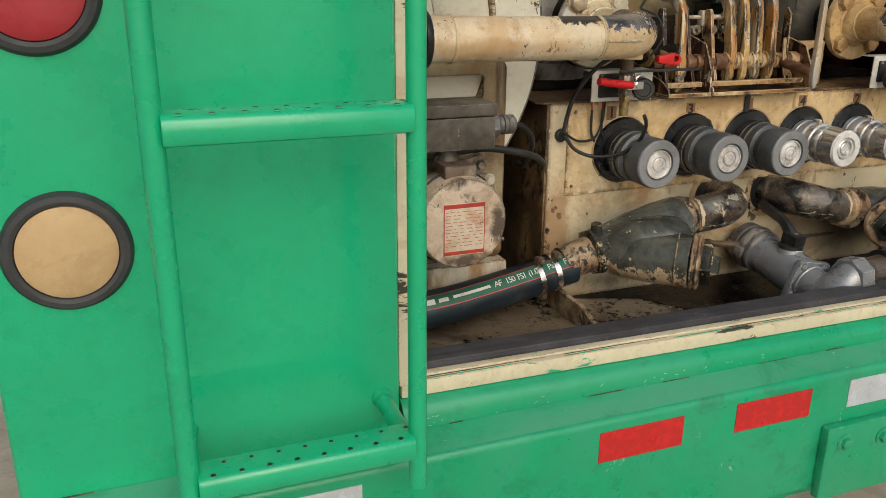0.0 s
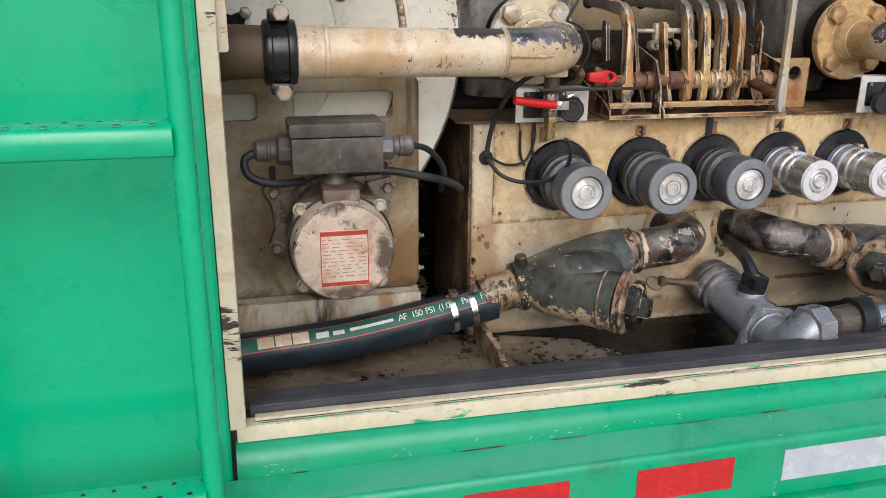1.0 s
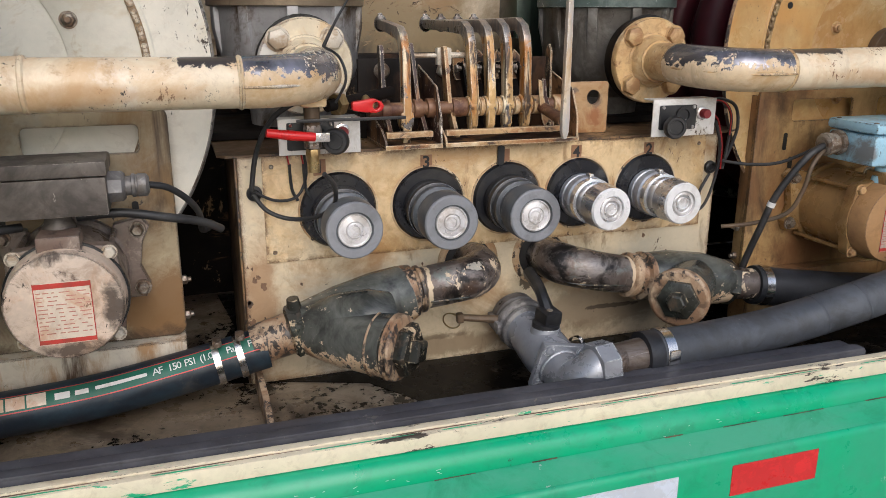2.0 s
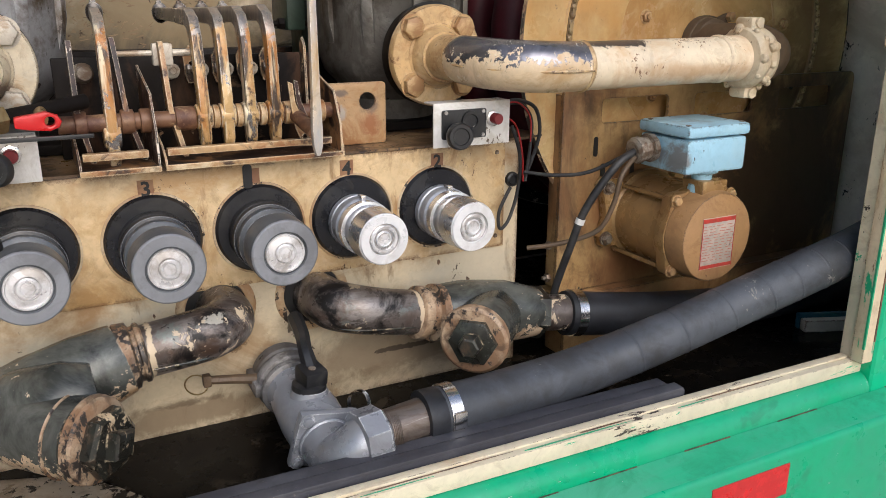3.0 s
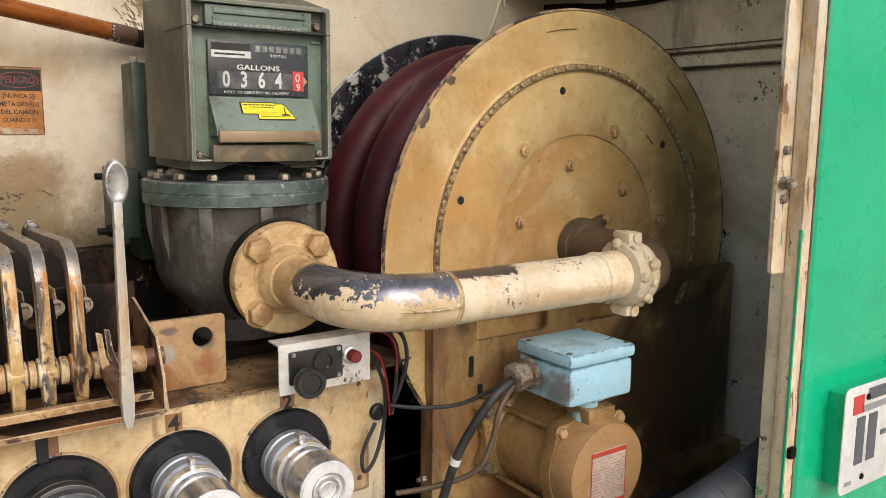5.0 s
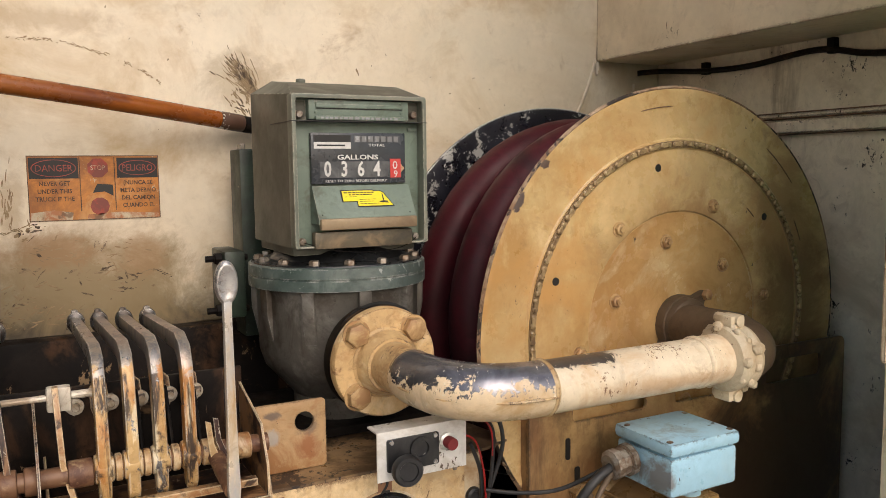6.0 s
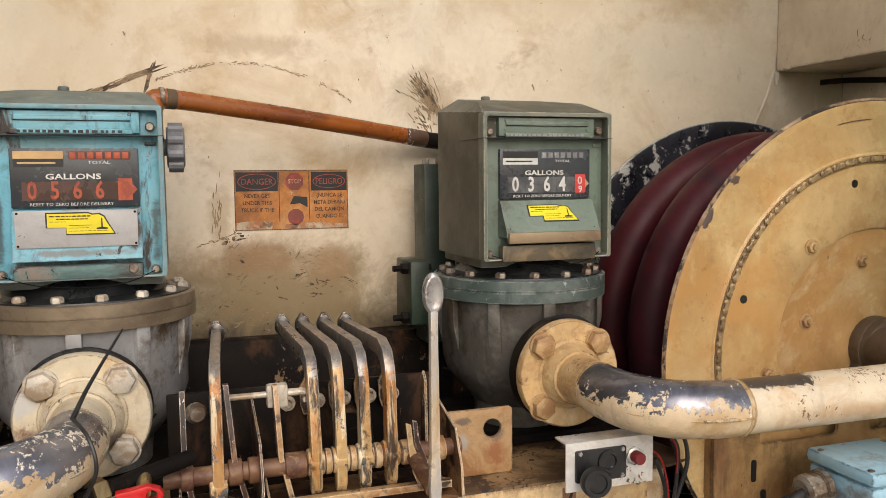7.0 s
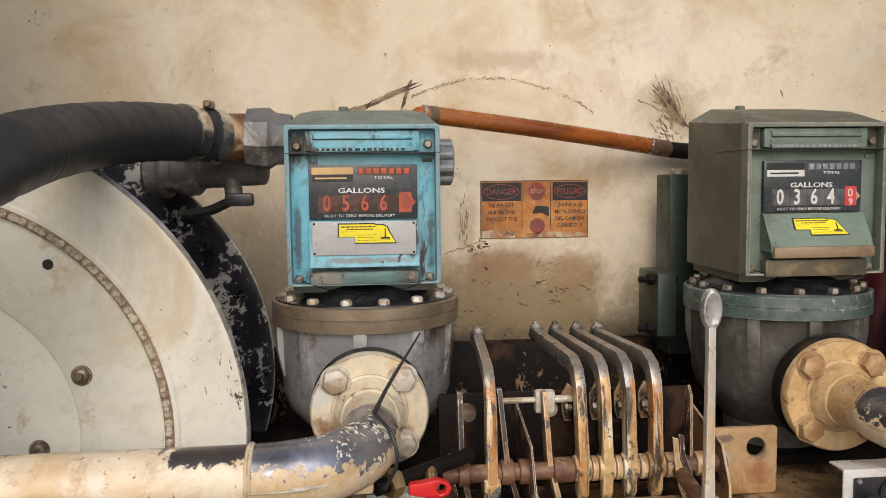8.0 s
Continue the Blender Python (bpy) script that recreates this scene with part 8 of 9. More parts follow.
def motor(cx, cz, yf, tan):
    body, cover = ("motor_tan", "motor_cover") if tan else ("motor_shell", "motor_cream")
    t = thing("electric_motor", (cx, 1.30, cz - 0.10), "golden tan electric motor with a red and silver rating plate" if tan else "dirty cream electric motor with a red and white rating plate", "motor", "reel motors")
    part("body", Shape().lathe((cx, 1.3415, cz), (0, -1, 0), [(0, 0.070), (0.004, 0.084), (0.018, 0.084), (0.022, 0.076), (0.09, 0.076), (1.3415 - yf - 0.063, 0.078)], 48), body, t)
    ring = []
    for k in range(64):
        w = 2 * math.pi * k / 64
        r = 0.082 + 0.012 * max(0, math.cos(4 * (w - math.pi / 4))) ** 3
        ring.append((cx + r * math.cos(w), cz + r * math.sin(w)))
    eb = part("end_bell", Shape().slab(ring, yf + 0.040, yf + 0.064, bevel=0.003), body, t)
    # black ring added as the shadow between cover and end bell
    if not tan:
        part("cover_gasket", Shape().lathe((cx, yf + 0.0405, cz), (0, -1, 0), [(0, 0.0825), (0.003, 0.0820), (0.004, 0.0775)], 56), "black_plate", t, "black ring standing for the shadow behind the cover")
    part("cover", Shape().lathe((cx, yf + 0.040, cz), (0, -1, 0), [(0, 0.0795), (0.008, 0.0785), (0.034, 0.077), (0.039, 0.0745), (0.040, 0.071), (0.040, 0)], 56), cover, t)
    for k in range(4):
        w = radians(45 + 90 * k)
        q = Vector((cx + 0.086 * math.cos(w), yf + 0.040, cz + 0.086 * math.sin(w)))
        part("bolt", Shape().hexa(q, (0, -1, 0), 0.0088, 0.009, k).lathe(q, (0, -1, 0), [(-0.001, 0.011), (0.002, 0.011)], 16), "bolt_tan" if tan else "bolt_pale", eb)
        part("tie_rod", Shape().cyl((q.x, yf + 0.06, q.z), (q.x, 1.34, q.z), 0.0042, 10), body, t)
    for sx in (-1, 1):
        part("foot", Shape().slab([(cx + sx * 0.060, cz - 0.050), (cx + sx * 0.098, cz - 0.050), (cx + sx * 0.106, cz - 0.030), (cx + sx * 0.094, cz + 0.0), (cx + sx * 0.100, cz + 0.040), (cx + sx * 0.112, cz + 0.064), (cx + sx * 0.100, cz + 0.078), (cx + sx * 0.060, cz + 0.07)][::sx], 1.322, 1.3415, bevel=0.002), body, t)
        for dz in (0.060, -0.034):
            part("foot_bolt", Shape().hexa((cx + sx * 0.094, 1.3220, cz + dz), (0, -1, 0), 0.0098, 0.012).lathe((cx + sx * 0.094, 1.3222, cz + dz), (0, -1, 0), [(0, 0.013), (0.003, 0.013)], 16), "bolt", t)
        part("slot", Shape().slab(rounded(cx + sx * 0.094 - 0.005, cx + sx * 0.094 + 0.005, cz + 0.065, cz + 0.10, 0.004), 1.3405, 1.3417), "black_print", t)
    part("boss", Shape().box(cx - 0.028, cx + 0.028, yf + 0.016, yf + 0.064, cz + 0.066, cz + 0.094, 0.004), body, t)
    lz = cz - 0.008
    np_ = part("rating_plate", Shape().box(cx - 0.036, cx + 0.036, yf - 0.0012, yf + 0.0005, lz - 0.044, lz + 0.044, 0.0003), "label_grey" if tan else "label_paper", t, "rating plate with red bands")
    part("red_band", Shape().box(cx - 0.035, cx + 0.035, yf - 0.0017, yf - 0.001, lz + 0.036, lz + 0.043, 0), "label_red", np_)
    part("red_band", Shape().box(cx - 0.035, cx + 0.035, yf - 0.0017, yf - 0.001, lz - 0.043, lz - 0.037, 0), "label_red", np_)
    rows = Shape()
    rnd = random.Random(4)
    for k in range(13 if tan else 11):
        z = lz + 0.030 - (0.0049 if tan else 0.0058) * k
        x = cx - 0.033
        while x < cx + 0.028:
            w = rnd.uniform(0.003, 0.014)
            rows.box(x, min(x + w, cx + 0.033), yf - 0.0017, yf - 0.0011, z - 0.0006, z + 0.0006, 0)
            x += w + rnd.uniform(0.002, 0.011)
    part("print_bar", rows, "label_print", np_)
    for sx in (-1, 1):
        part("red_edge", Shape().box(cx + sx * 0.0354 - 0.0006, cx + sx * 0.0354 + 0.0006, yf - 0.0017, yf - 0.001, lz - 0.0435, lz + 0.0435, 0), "label_red", np_)
    return t


motor(0.481, 1.122, 1.163, False)
motor(1.917, 1.126, 1.148, True)

# junction boxes
t = thing("junction_box", (0.478, 1.238, 1.225), "grey-brown junction box on the cream motor", "junction box", "junction boxes")
part("body", Shape().box(0.412, 0.548, 1.196, 1.278, 1.237, 1.290, 0.003), "box_grey", t)
part("lid", Shape().box(0.409, 0.551, 1.193, 1.281, 1.2915, 1.312, 0.004), "box_grey", t)
part("neck", Shape().lathe((0.478, 1.238, 1.205), (0, 0, 1), [(0, 0.024), (0.014, 0.022), (0.02, 0.018), (0.034, 0.018)], 20), "box_grey", t)
for s in (-1, 1):
    x = 0.4805 + s * 0.0675
    g = part("gland", Shape().lathe((x, 1.238, 1.268), (s, 0, 0), [(0, 0.024), (0.018, 0.023), (0.022, 0.019)], 8, 0.2).lathe((x + s * 0.020, 1.238, 1.268), (s, 0, 0), [(0, 0.014), (0.010, 0.014), (0.011, 0.017), (0.015, 0.017), (0.016, 0.0155), (0.018, 0.0155), (0.019, 0.0165), (0.030, 0.0165), (0.034, 0.012)], 20), "box_grey" if s < 0 else "camlock_grey", t)
single("motor_cable", Shape().tube([(0.596, 1.238, 1.268), (0.625, 1.250, 1.260), (0.652, 1.27, 1.236), (0.668, 1.30, 1.206), (0.672, 1.335, 1.170), (0.69, 1.40, 1.16)], 0.0050, 12), "rubber", "black cable leaving the grey junction box", "cable", "motor cables")
single("motor_cable", Shape().tube([(0.50, 1.250, 1.225), (0.56, 1.252, 1.226), (0.62, 1.255, 1.214), (0.67, 1.285, 1.196), (0.70, 1.31, 1.176)], 0.0066, 12), "rubber", "thick black cable over the cream motor", "cable", "motor cables")
single("motor_cable", Shape().tube([(0.372, 1.238, 1.268), (0.345, 1.228, 1.258), (0.350, 1.213, 1.235), (0.385, 1.213, 1.222), (0.43, 1.238, 1.218)], 0.0062, 12), "rubber", "black cable looping out of the junction box", "cable", "motor cables")

t = thing("junction_box", (1.90, 1.21, 1.22), "chipped pale blue junction box on the tan motor", "junction box", "junction boxes")
part("body", Shape().box(1.839, 1.968, 1.154, 1.268, 1.236, 1.293, 0.008), "box_blue", t)
part("lid", Shape().box(1.836, 1.971, 1.151, 1.271, 1.2945, 1.315, 0.008), "box_blue", t)
for x, y in ((1.845, 1.163), (1.960, 1.163), (1.845, 1.251), (1.960, 1.251)):
    part("lid_screw", Shape().lathe((x, y, 1.3145), (0, 0, 1), [(0, 0.005), (0.0015, 0.004)], 10), "bolt", t)
part("neck", Shape().lathe((1.91, 1.19, 1.198), (0, 0, 1), [(0, 0.024), (0.014, 0.022), (0.018, 0.017), (0.030, 0.017), (0.034, 0.026), (0.042, 0.026)], 20), "box_blue", t)
part("gland", Shape().lathe((1.834, 1.232, 1.272), (-1, 0, -0.1), [(0, 0.024), (0.010, 0.024), (0.012, 0.020), (0.022, 0.020), (0.024, 0.022), (0.036, 0.022), (0.040, 0.016)], 10), "bolt", t)
single("motor_cable", Shape().tube([(1.80, 1.23, 1.268), (1.765, 1.225, 1.255), (1.735, 1.235, 1.215), (1.712, 1.248, 1.165), (1.70, 1.26, 1.11), (1.69, 1.28, 1.04), (1.685, 1.29, 0.985)], 0.0066, 12), "rubber", "thick dark cable from the blue junction box", "cable", "motor cables")
single("motor_cable", Shape().tube([(1.80, 1.228, 1.262), (1.762, 1.215, 1.235), (1.752, 1.22, 1.185), (1.735, 1.235, 1.140), (1.69, 1.27, 1.115), (1.64, 1.30, 1.105)], 0.0042, 12), "swivel_dark", "thin brown cable looping to the cabinet", "cable", "motor cables")
single("motor_cable", Shape().tube([(1.795, 1.232, 1.268), (1.74, 1.27, 1.232), (1.69, 1.30, 1.225), (1.645, 1.325, 1.23)], 0.0032, 10), "rubber", "thin black cable between gland and cabinet", "cable", "motor cables")
single("cable_label", Shape().cyl((1.710, 1.2485, 1.160), (1.708, 1.2505, 1.151), 0.0080, 14), "white", "small white marker on the dark cable", "marker")


# ---- control levers ----
def lever(x, y0, z0, yB, zB, yT, zT, top_x, mat="lever"):
    """A flat bar from its foot up to a bend, then back to a padded end."""
    t = thing("control_lever", (x, y0, z0), "tan painted control lever worn to bare steel", "lever", "control levers")
    # a forged bar that thickens at its foot and rounds over into the arm
    line = [(y0 + 0.001, z0 - 0.010, 0.006), (y0, z0, 0.0125), (y0 - 0.001, z0 + 0.028, 0.0138), (y0 - 0.002, z0 + 0.055, 0.0125), (y0 + 0.25 * (yB - y0) - 0.003, z0 + 0.45 * (zB - z0), 0.0118),
            (yB - 0.010, zB - 0.050, 0.0118), (yB - 0.005, zB - 0.026, 0.0122), (yB + 0.006, zB - 0.008, 0.0125), (yB + 0.024, zB + 0.001, 0.0118), (yB + 0.5 * (yT - yB), 0.5 * (zB + zT) + 0.001, 0.0100), (yT, zT, 0.0090)]
    left, right = [], []
    for i, (yy, zz, hw) in enumerate(line):
        (ya, za, _), (yc, zc, _) = line[max(i - 1, 0)], line[min(i + 1, len(line) - 1)]
        d = math.hypot(yc - ya, zc - za)
        ny, nz = -(zc - za) / d, (yc - ya) / d
        left.append((yy + ny * hw, zz + nz * hw))
        right.append((yy - ny * hw, zz - nz * hw))
    sh = Shape().slab(left + right[::-1], x - 0.0072, x + 0.0072, bevel=0.0036, plane="yz")
    sh.v = [(a + (top_x - x) * max(0.0, (b - yB) / (yT - yB)), b, c) for a, b, c in sh.v]
    part("bar", sh, mat, t)
    part("end_pad", Shape().lathe((top_x, yT - 0.004, zT), (0.15, 1, 0.1), [(0, 0.008), (0.003, 0.0120), (0.008, 0.0125), (0.012, 0.008)], 16, squash=1.3).box(top_x - 0.0048, top_x + 0.0048, yT - 0.003, yT + 0.007, zT + 0.002, zT + 0.020, 0.0040), "lever_dark", t, "dark rounded end pad")
    part("hub", Shape().cyl((x - 0.011, y0 + 0.002, z0 + 0.030), (x + 0.011, y0 + 0.002, z0 + 0.030), 0.0175, 20, 0.003), mat, t)
    return t


for k, (x, tx) in enumerate(((1.139, 1.131), (1.171, 1.161), (1.203, 1.194), (1.238, 1.226))):
    lever(x, 1.358, 1.318, 1.378 - 0.003 * k, 1.478 + 0.002 * k, 1.605 - 0.006 * k, 1.482, tx)
lever(1.019, 1.360, 1.300, 1.372, 1.470, 1.570, 1.483, 1.031)

rk = thing("lever_rack", (1.15, 1.36, BT), "rusty brown lever rack with shaft and spacers", "lever rack")
for x0, x1 in ((0.972, 1.071), (1.077, 1.326)):
    part("tray", Shape().box(x0, x1, 1.318, 1.452, BT + 0.0005, BT + 0.006, 0.001), "tray", rk)
    part("tray_lip", Shape().box(x0 + 0.006, x1 - 0.012, 1.331, 1.344, BT + 0.018, BT + 0.0275, 0.001), "rack_tan", rk)
    part("tray_edge", Shape().box(x0, x1, 1.3155, 1.3178, BT + 0.001, BT + 0.0085, 0.0006), "rack_tan", rk)
    for x, hgt in ((x0, 0.03), (x1 - 0.003, 0.100 if x1 < 1.1 else 0.092)):
        part("tray_side", Shape().slab([(1.318, BT + 0.006), (1.452, BT + 0.006), (1.452, BT + hgt + 0.03), (1.345, BT + hgt), (1.320, BT + hgt * 0.5)], x, x + 0.003, plane="yz"), "upright" if x1 < 1.1 else "tray", rk)
part("shaft", Shape().cyl((0.955, 1.360, 1.347), (1.335, 1.360, 1.347), 0.0115, 20), "shaft", rk)
for x0, x1 in ((0.975, 0.990), (1.031, 1.048), (1.055, 1.070), (1.100, 1.127), (1.151, 1.159), (1.183, 1.191), (1.216, 1.225), (1.252, 1.272), (1.292, 1.312)):
    part("spacer", Shape().cyl((x0, 1.360, 1.347), (x1, 1.360, 1.347), 0.0165, 20, 0.002), "rack_tan" if x0 > 1.12 else "shaft", rk)
for x, lean, top in ((0.980, 0.0, 1.452), (1.044, -0.012, 1.455), (1.098, -0.006, 1.449)):
    sh = Shape().slab([(1.350, 1.296), (1.376, 1.296), (1.378, 1.36), (1.384, top - 0.006), (1.380, top), (1.370, top), (1.366, top - 0.006), (1.352, 1.36)], x - 0.0034, x + 0.0034, plane="yz", bevel=0.0008)
    sh.v = [(a + lean * (c - 1.30) / 0.15 + (0.012 if c < 1.34 else 0.0), b, c) for a, b, c in sh.v]
    part("upright", sh, "upright" if x < 1.09 else "rack_tan", rk, "thin upright steel strip")
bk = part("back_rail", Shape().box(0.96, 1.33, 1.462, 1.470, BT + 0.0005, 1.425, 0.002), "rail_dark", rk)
for x in (1.116, 1.157, 1.193, 1.229, 1.262):
    part("cable_nut", Shape().hexa((x, 1.46, 1.402), (0, -1, 0), 0.011, 0.016, x * 20).cyl((x, 1.46, 1.405), (x, 1.43, 1.405), 0.005, 10).lathe((x, 1.443, 1.405), (0, -1, 0), [(0, 0.007), (0.001, 0.0105), (0.004, 0.0105), (0.005, 0.0065)], 18), "bolt_pale", bk)
part("cable_end", Shape().box(1.083, 1.110, 1.384, 1.400, 1.416, 1.446, 0.004).cyl((1.03, 1.392, 1.433), (1.085, 1.392, 1.433), 0.004, 10).cyl((1.11, 1.392, 1.433), (1.138, 1.392, 1.433), 0.005, 10), "bolt_pale", rk, "pale cable clevis")
part("cable_end", Shape().lathe((0.995, 1.44, 1.405), (0.2, -1, 0.1), [(0, 0.012), (0.004, 0.014), (0.008, 0.012), (0.012, 0.014), (0.018, 0.010)], 16), "bolt", rk)
part("split_strip", Shape().slab([(1.253, 1.393), (1.260, 1.390), (1.263, 1.362), (1.272, 1.340), (1.286, 1.318), (1.284, 1.300), (1.272, 1.301), (1.262, 1.325), (1.256, 1.360)], 1.334, 1.338, [ring_pts(1.2745, 1.314, 0.004, 8)], bevel=0.0008), "rack_tan", rk, "bent steel strip with chipped paint")
part("split_strip", Shape().slab([(1.264, 1.394), (1.270, 1.392), (1.273, 1.366), (1.283, 1.340), (1.290, 1.310), (1.282, 1.312), (1.274, 1.340), (1.266, 1.365)], 1.341, 1.345, bevel=0.0008), "upright", rk, "bent steel strip with chipped paint")
for k, x in enumerate((1.136, 1.176, 1.212, 1.247)):
    lk = part("link_arm", Shape().slab([(1.392, 1.338), (1.410, 1.338), (1.446, 1.398), (1.450, 1.412), (1.440, 1.418), (1.430, 1.410)], x + 0.010, x + 0.014, plane="yz", bevel=0.0008), "dark_steel", rk, "greasy link arm behind a lever")
    part("link_pin", Shape().cyl((x + 0.004, 1.438, 1.407), (x + 0.022, 1.438, 1.407), 0.0045, 10).hexa((x + 0.004, 1.438, 1.407), (-1, 0, 0), 0.0075, 0.005), "bolt", lk)
    part("link_clevis", Shape().slab([(x + 0.002, 1.386), (x + 0.016, 1.386), (x + 0.021, 1.398), (x + 0.018, 1.428), (x + 0.006, 1.440), (x - 0.003, 1.424), (x - 0.002, 1.398)], 1.444, 1.450, [ring_pts(x + 0.009, 1.412, 0.0055, 10)], bevel=0.001), "tray", rk, "rusty clevis plate")
part("upright", Shape().slab([(1.355, 1.30), (1.378, 1.30), (1.380, 1.44), (1.370, 1.452), (1.360, 1.44)], 1.286, 1.290, plane="yz", bevel=0.001), "tray", rk)
hp = thing("hole_bracket", (1.38, 1.392, BT), "tan bracket plate with a bolt hole and rust run", "bracket")
part("plate", Shape().slab(rounded(1.326, 1.430, BT + 0.001, 1.381, 0.006), 1.400, 1.406, [ring_pts(1.399, 1.352, 0.0135)], bevel=0.001), "hole_plate", hp)
part("gusset", Shape().slab([(1.318, BT + 0.001), (1.392, BT + 0.001), (1.392, 1.379), (1.372, 1.380), (1.330, 1.318)], 1.324, 1.329, plane="yz", bevel=0.0008), "rack_tan", hp)

sp = thing("selector_lever", (1.265, 1.26, 1.31), "long bare steel lever with a spoon-shaped end", "lever")
bar = Shape()
prof = [(1.300, 0.003), (1.312, 0.0062), (1.335, 0.0074), (1.38, 0.0060), (1.46, 0.0054), (1.52, 0.0048), (1.556, 0.0050)]
bar.slab([(1.2665 - w, z) for z, w in prof] + [(1.2665 + w, z) for z, w in prof[::-1]], 1.250, 1.262, bevel=0.003)
part("bar", bar, "lever_pale", sp)
part("spoon", Shape().lathe((1.2665, 1.262, 1.572), (0, -1, 0), [(0, 0.0095), (0.003, 0.0128), (0.009, 0.0128), (0.0118, 0.0112), (0.0122, 0.0098), (0.0108, 0.0080), (0.0098, 0.004), (0.0096, 0)], 32).move(Matrix.Translation((0, 0, 1.572)) @ Matrix.Diagonal((1, 1, 1.95, 1)) @ Matrix.Translation((0, 0, -1.572))), "lever_bare", sp)
part("pivot", Shape().cyl((1.2665, 1.262, 1.330), (1.2665, 1.352, 1.345), 0.010, 16), "shaft", sp)


# ---- switch boxes, valves and wiring ----
def socket_box(x0, x1, z0, z1, y, open_cap):
    t = thing("switch_box", ((x0 + x1) / 2, y, z0), "speckled aluminium switch plate with black socket and red button", "switch box", "switch boxes")
    part("plate", Shape().box(x0, x1, y, y + 0.003, z0, z1, 0.0008), "panel_alu", t)
    part("side_fold", Shape().box(x0 + 0.001, x1 - 0.001, y + 0.003, y + 0.035, z1 - 0.003, z1 - 0.0005, 0.0005).box(x1 - 0.003, x1 - 0.0005, y + 0.003, y + 0.035, z0, z1 - 0.003, 0.0005), "panel_alu", t)
    cx, cz = x0 + 0.047, (z0 + z1) / 2 + 0.001
    sb = part("socket", Shape().slab(rounded(cx - 0.034, cx + 0.042, cz - 0.022, cz + 0.022, 0.003), y - 0.004, y - 0.0002, bevel=0.001), "black_plastic", t)
    part("socket_well", Shape().lathe((cx + 0.014, y - 0.004, cz + 0.004), (0, -1, 0), [(0, 0.016), (0.004, 0.016), (0.004, 0.011), (0.001, 0.010)], 24), "black_plastic", sb)
    cap_x, cap_d, drop_ = (cx - 0.014, 0.010, 0.015) if open_cap else (cx + 0.040, 0.030, 0.004)
    part("socket_cap", Shape().lathe((cap_x, y - 0.006 - cap_d, cz - drop_), (-0.15 if open_cap else -0.5, -1, 0.05), [(0, 0.017), (0.004, 0.0205), (0.012, 0.0205), (0.016, 0.018), (0.016, 0.013), (0.014, 0.012)], 28), "black_plastic", sb, "round black cap")
    for a, b in ((-0.028, 0.018), (0.036, 0.018), (0.036, -0.018), (0.020, -0.006)):
        part("screw", Shape().lathe((cx + a, y - 0.004, cz + b), (0, -1, 0), [(0, 0.0036), (0.0018, 0.0028)], 10), "chrome", sb)
    bx = x1 - 0.031
    part("nut", Shape().lathe((bx, y, cz + 0.006), (0, -1, 0), [(0, 0.0125), (0.005, 0.0125), (0.006, 0.010)], 8), "chrome", t)
    part("button", Shape().lathe((bx, y - 0.005, cz + 0.006), (0, -1, 0), [(0, 0.0085), (0.013, 0.0085), (0.0145, 0.0075)], 20), "maroon", t)
    return t


socket_box(1.459, 1.592, 1.289, 1.356, 1.289, True)
socket_box(0.797, 0.929, 1.2855, 1.343, 1.315, False)


def wire(pts, r, mat, label, group="box wiring"):
    return single("wire", Shape().tube(pts, r, 10), mat, label, "wire", group)


wire([(1.592, 1.313, 1.345), (1.625, 1.323, 1.350), (1.665, 1.328, 1.335), (1.678, 1.331, 1.295), (1.668, 1.335, 1.25), (1.650, 1.335, 1.213)], 0.0032, "rubber", "black wire looping behind the switch box")
wire([(1.590, 1.323, 1.340), (1.630, 1.323, 1.345), (1.658, 1.328, 1.318), (1.660, 1.331, 1.27), (1.652, 1.331, 1.213)], 0.0030, "rubber", "black wire looping behind the switch box")
wire([(1.590, 1.313, 1.325), (1.610, 1.313, 1.32), (1.630, 1.323, 1.30), (1.640, 1.323, 1.26), (1.648, 1.331, 1.213)], 0.0015, "wire_red", "thin red wire behind the switch box")
wire([(1.590, 1.313, 1.345), (1.622, 1.313, 1.347), (1.650, 1.319, 1.322), (1.655, 1.323, 1.28)], 0.0013, "wire_red", "thin red wire behind the switch box")
wire([(1.612, 1.313, 1.31), (1.632, 1.318, 1.26), (1.636, 1.328, 1.20), (1.622, 1.331, 1.15), (1.606, 1.333, 1.135), (1.604, 1.333, 1.165), (1.625, 1.333, 1.205)], 0.0030, "rubber", "black wire hanging in a loop by the cabinet")
wire([(0.865, 1.313, 1.372), (0.825, 1.29, 1.372), (0.785, 1.295, 1.345), (0.762, 1.323, 1.29), (0.752, 1.333, 1.228)], 0.0042, "rubber", "black wire running down to the grommet")
wire([(0.754, 1.331, 1.222), (0.775, 1.325, 1.195), (0.810, 1.313, 1.182), (0.850, 1.285, 1.190), (0.872, 1.262, 1.215), (0.868, 1.236, 1.250), (0.850, 1.218, 1.272)], 0.0036, "rubber", "black wire hanging across the coupler")
wire([(0.756, 1.335, 1.226), (0.790, 1.341, 1.208), (0.825, 1.341, 1.212), (0.842, 1.343, 1.245), (0.838, 1.333, 1.29)], 0.0024, "rubber", "thin black wire on the cabinet front")
for x in (0.815, 0.838):
    t = thing("wire_lead", (x, 1.338, 1.25), "thin red wire ending in a crimped sleeve", "wire", "wire leads")
    part("wire_part", Shape().tube([(x - 0.008, 1.331, 1.305), (x, 1.339, 1.265)], 0.0014, 8, smooth=False), "wire_red", t)
    part("sleeve", Shape().tube([(x, 1.339, 1.267), (x + 0.003, 1.343, 1.225), (x + 0.012, 1.343, 1.205)], 0.0026, 8), "rubber", t)


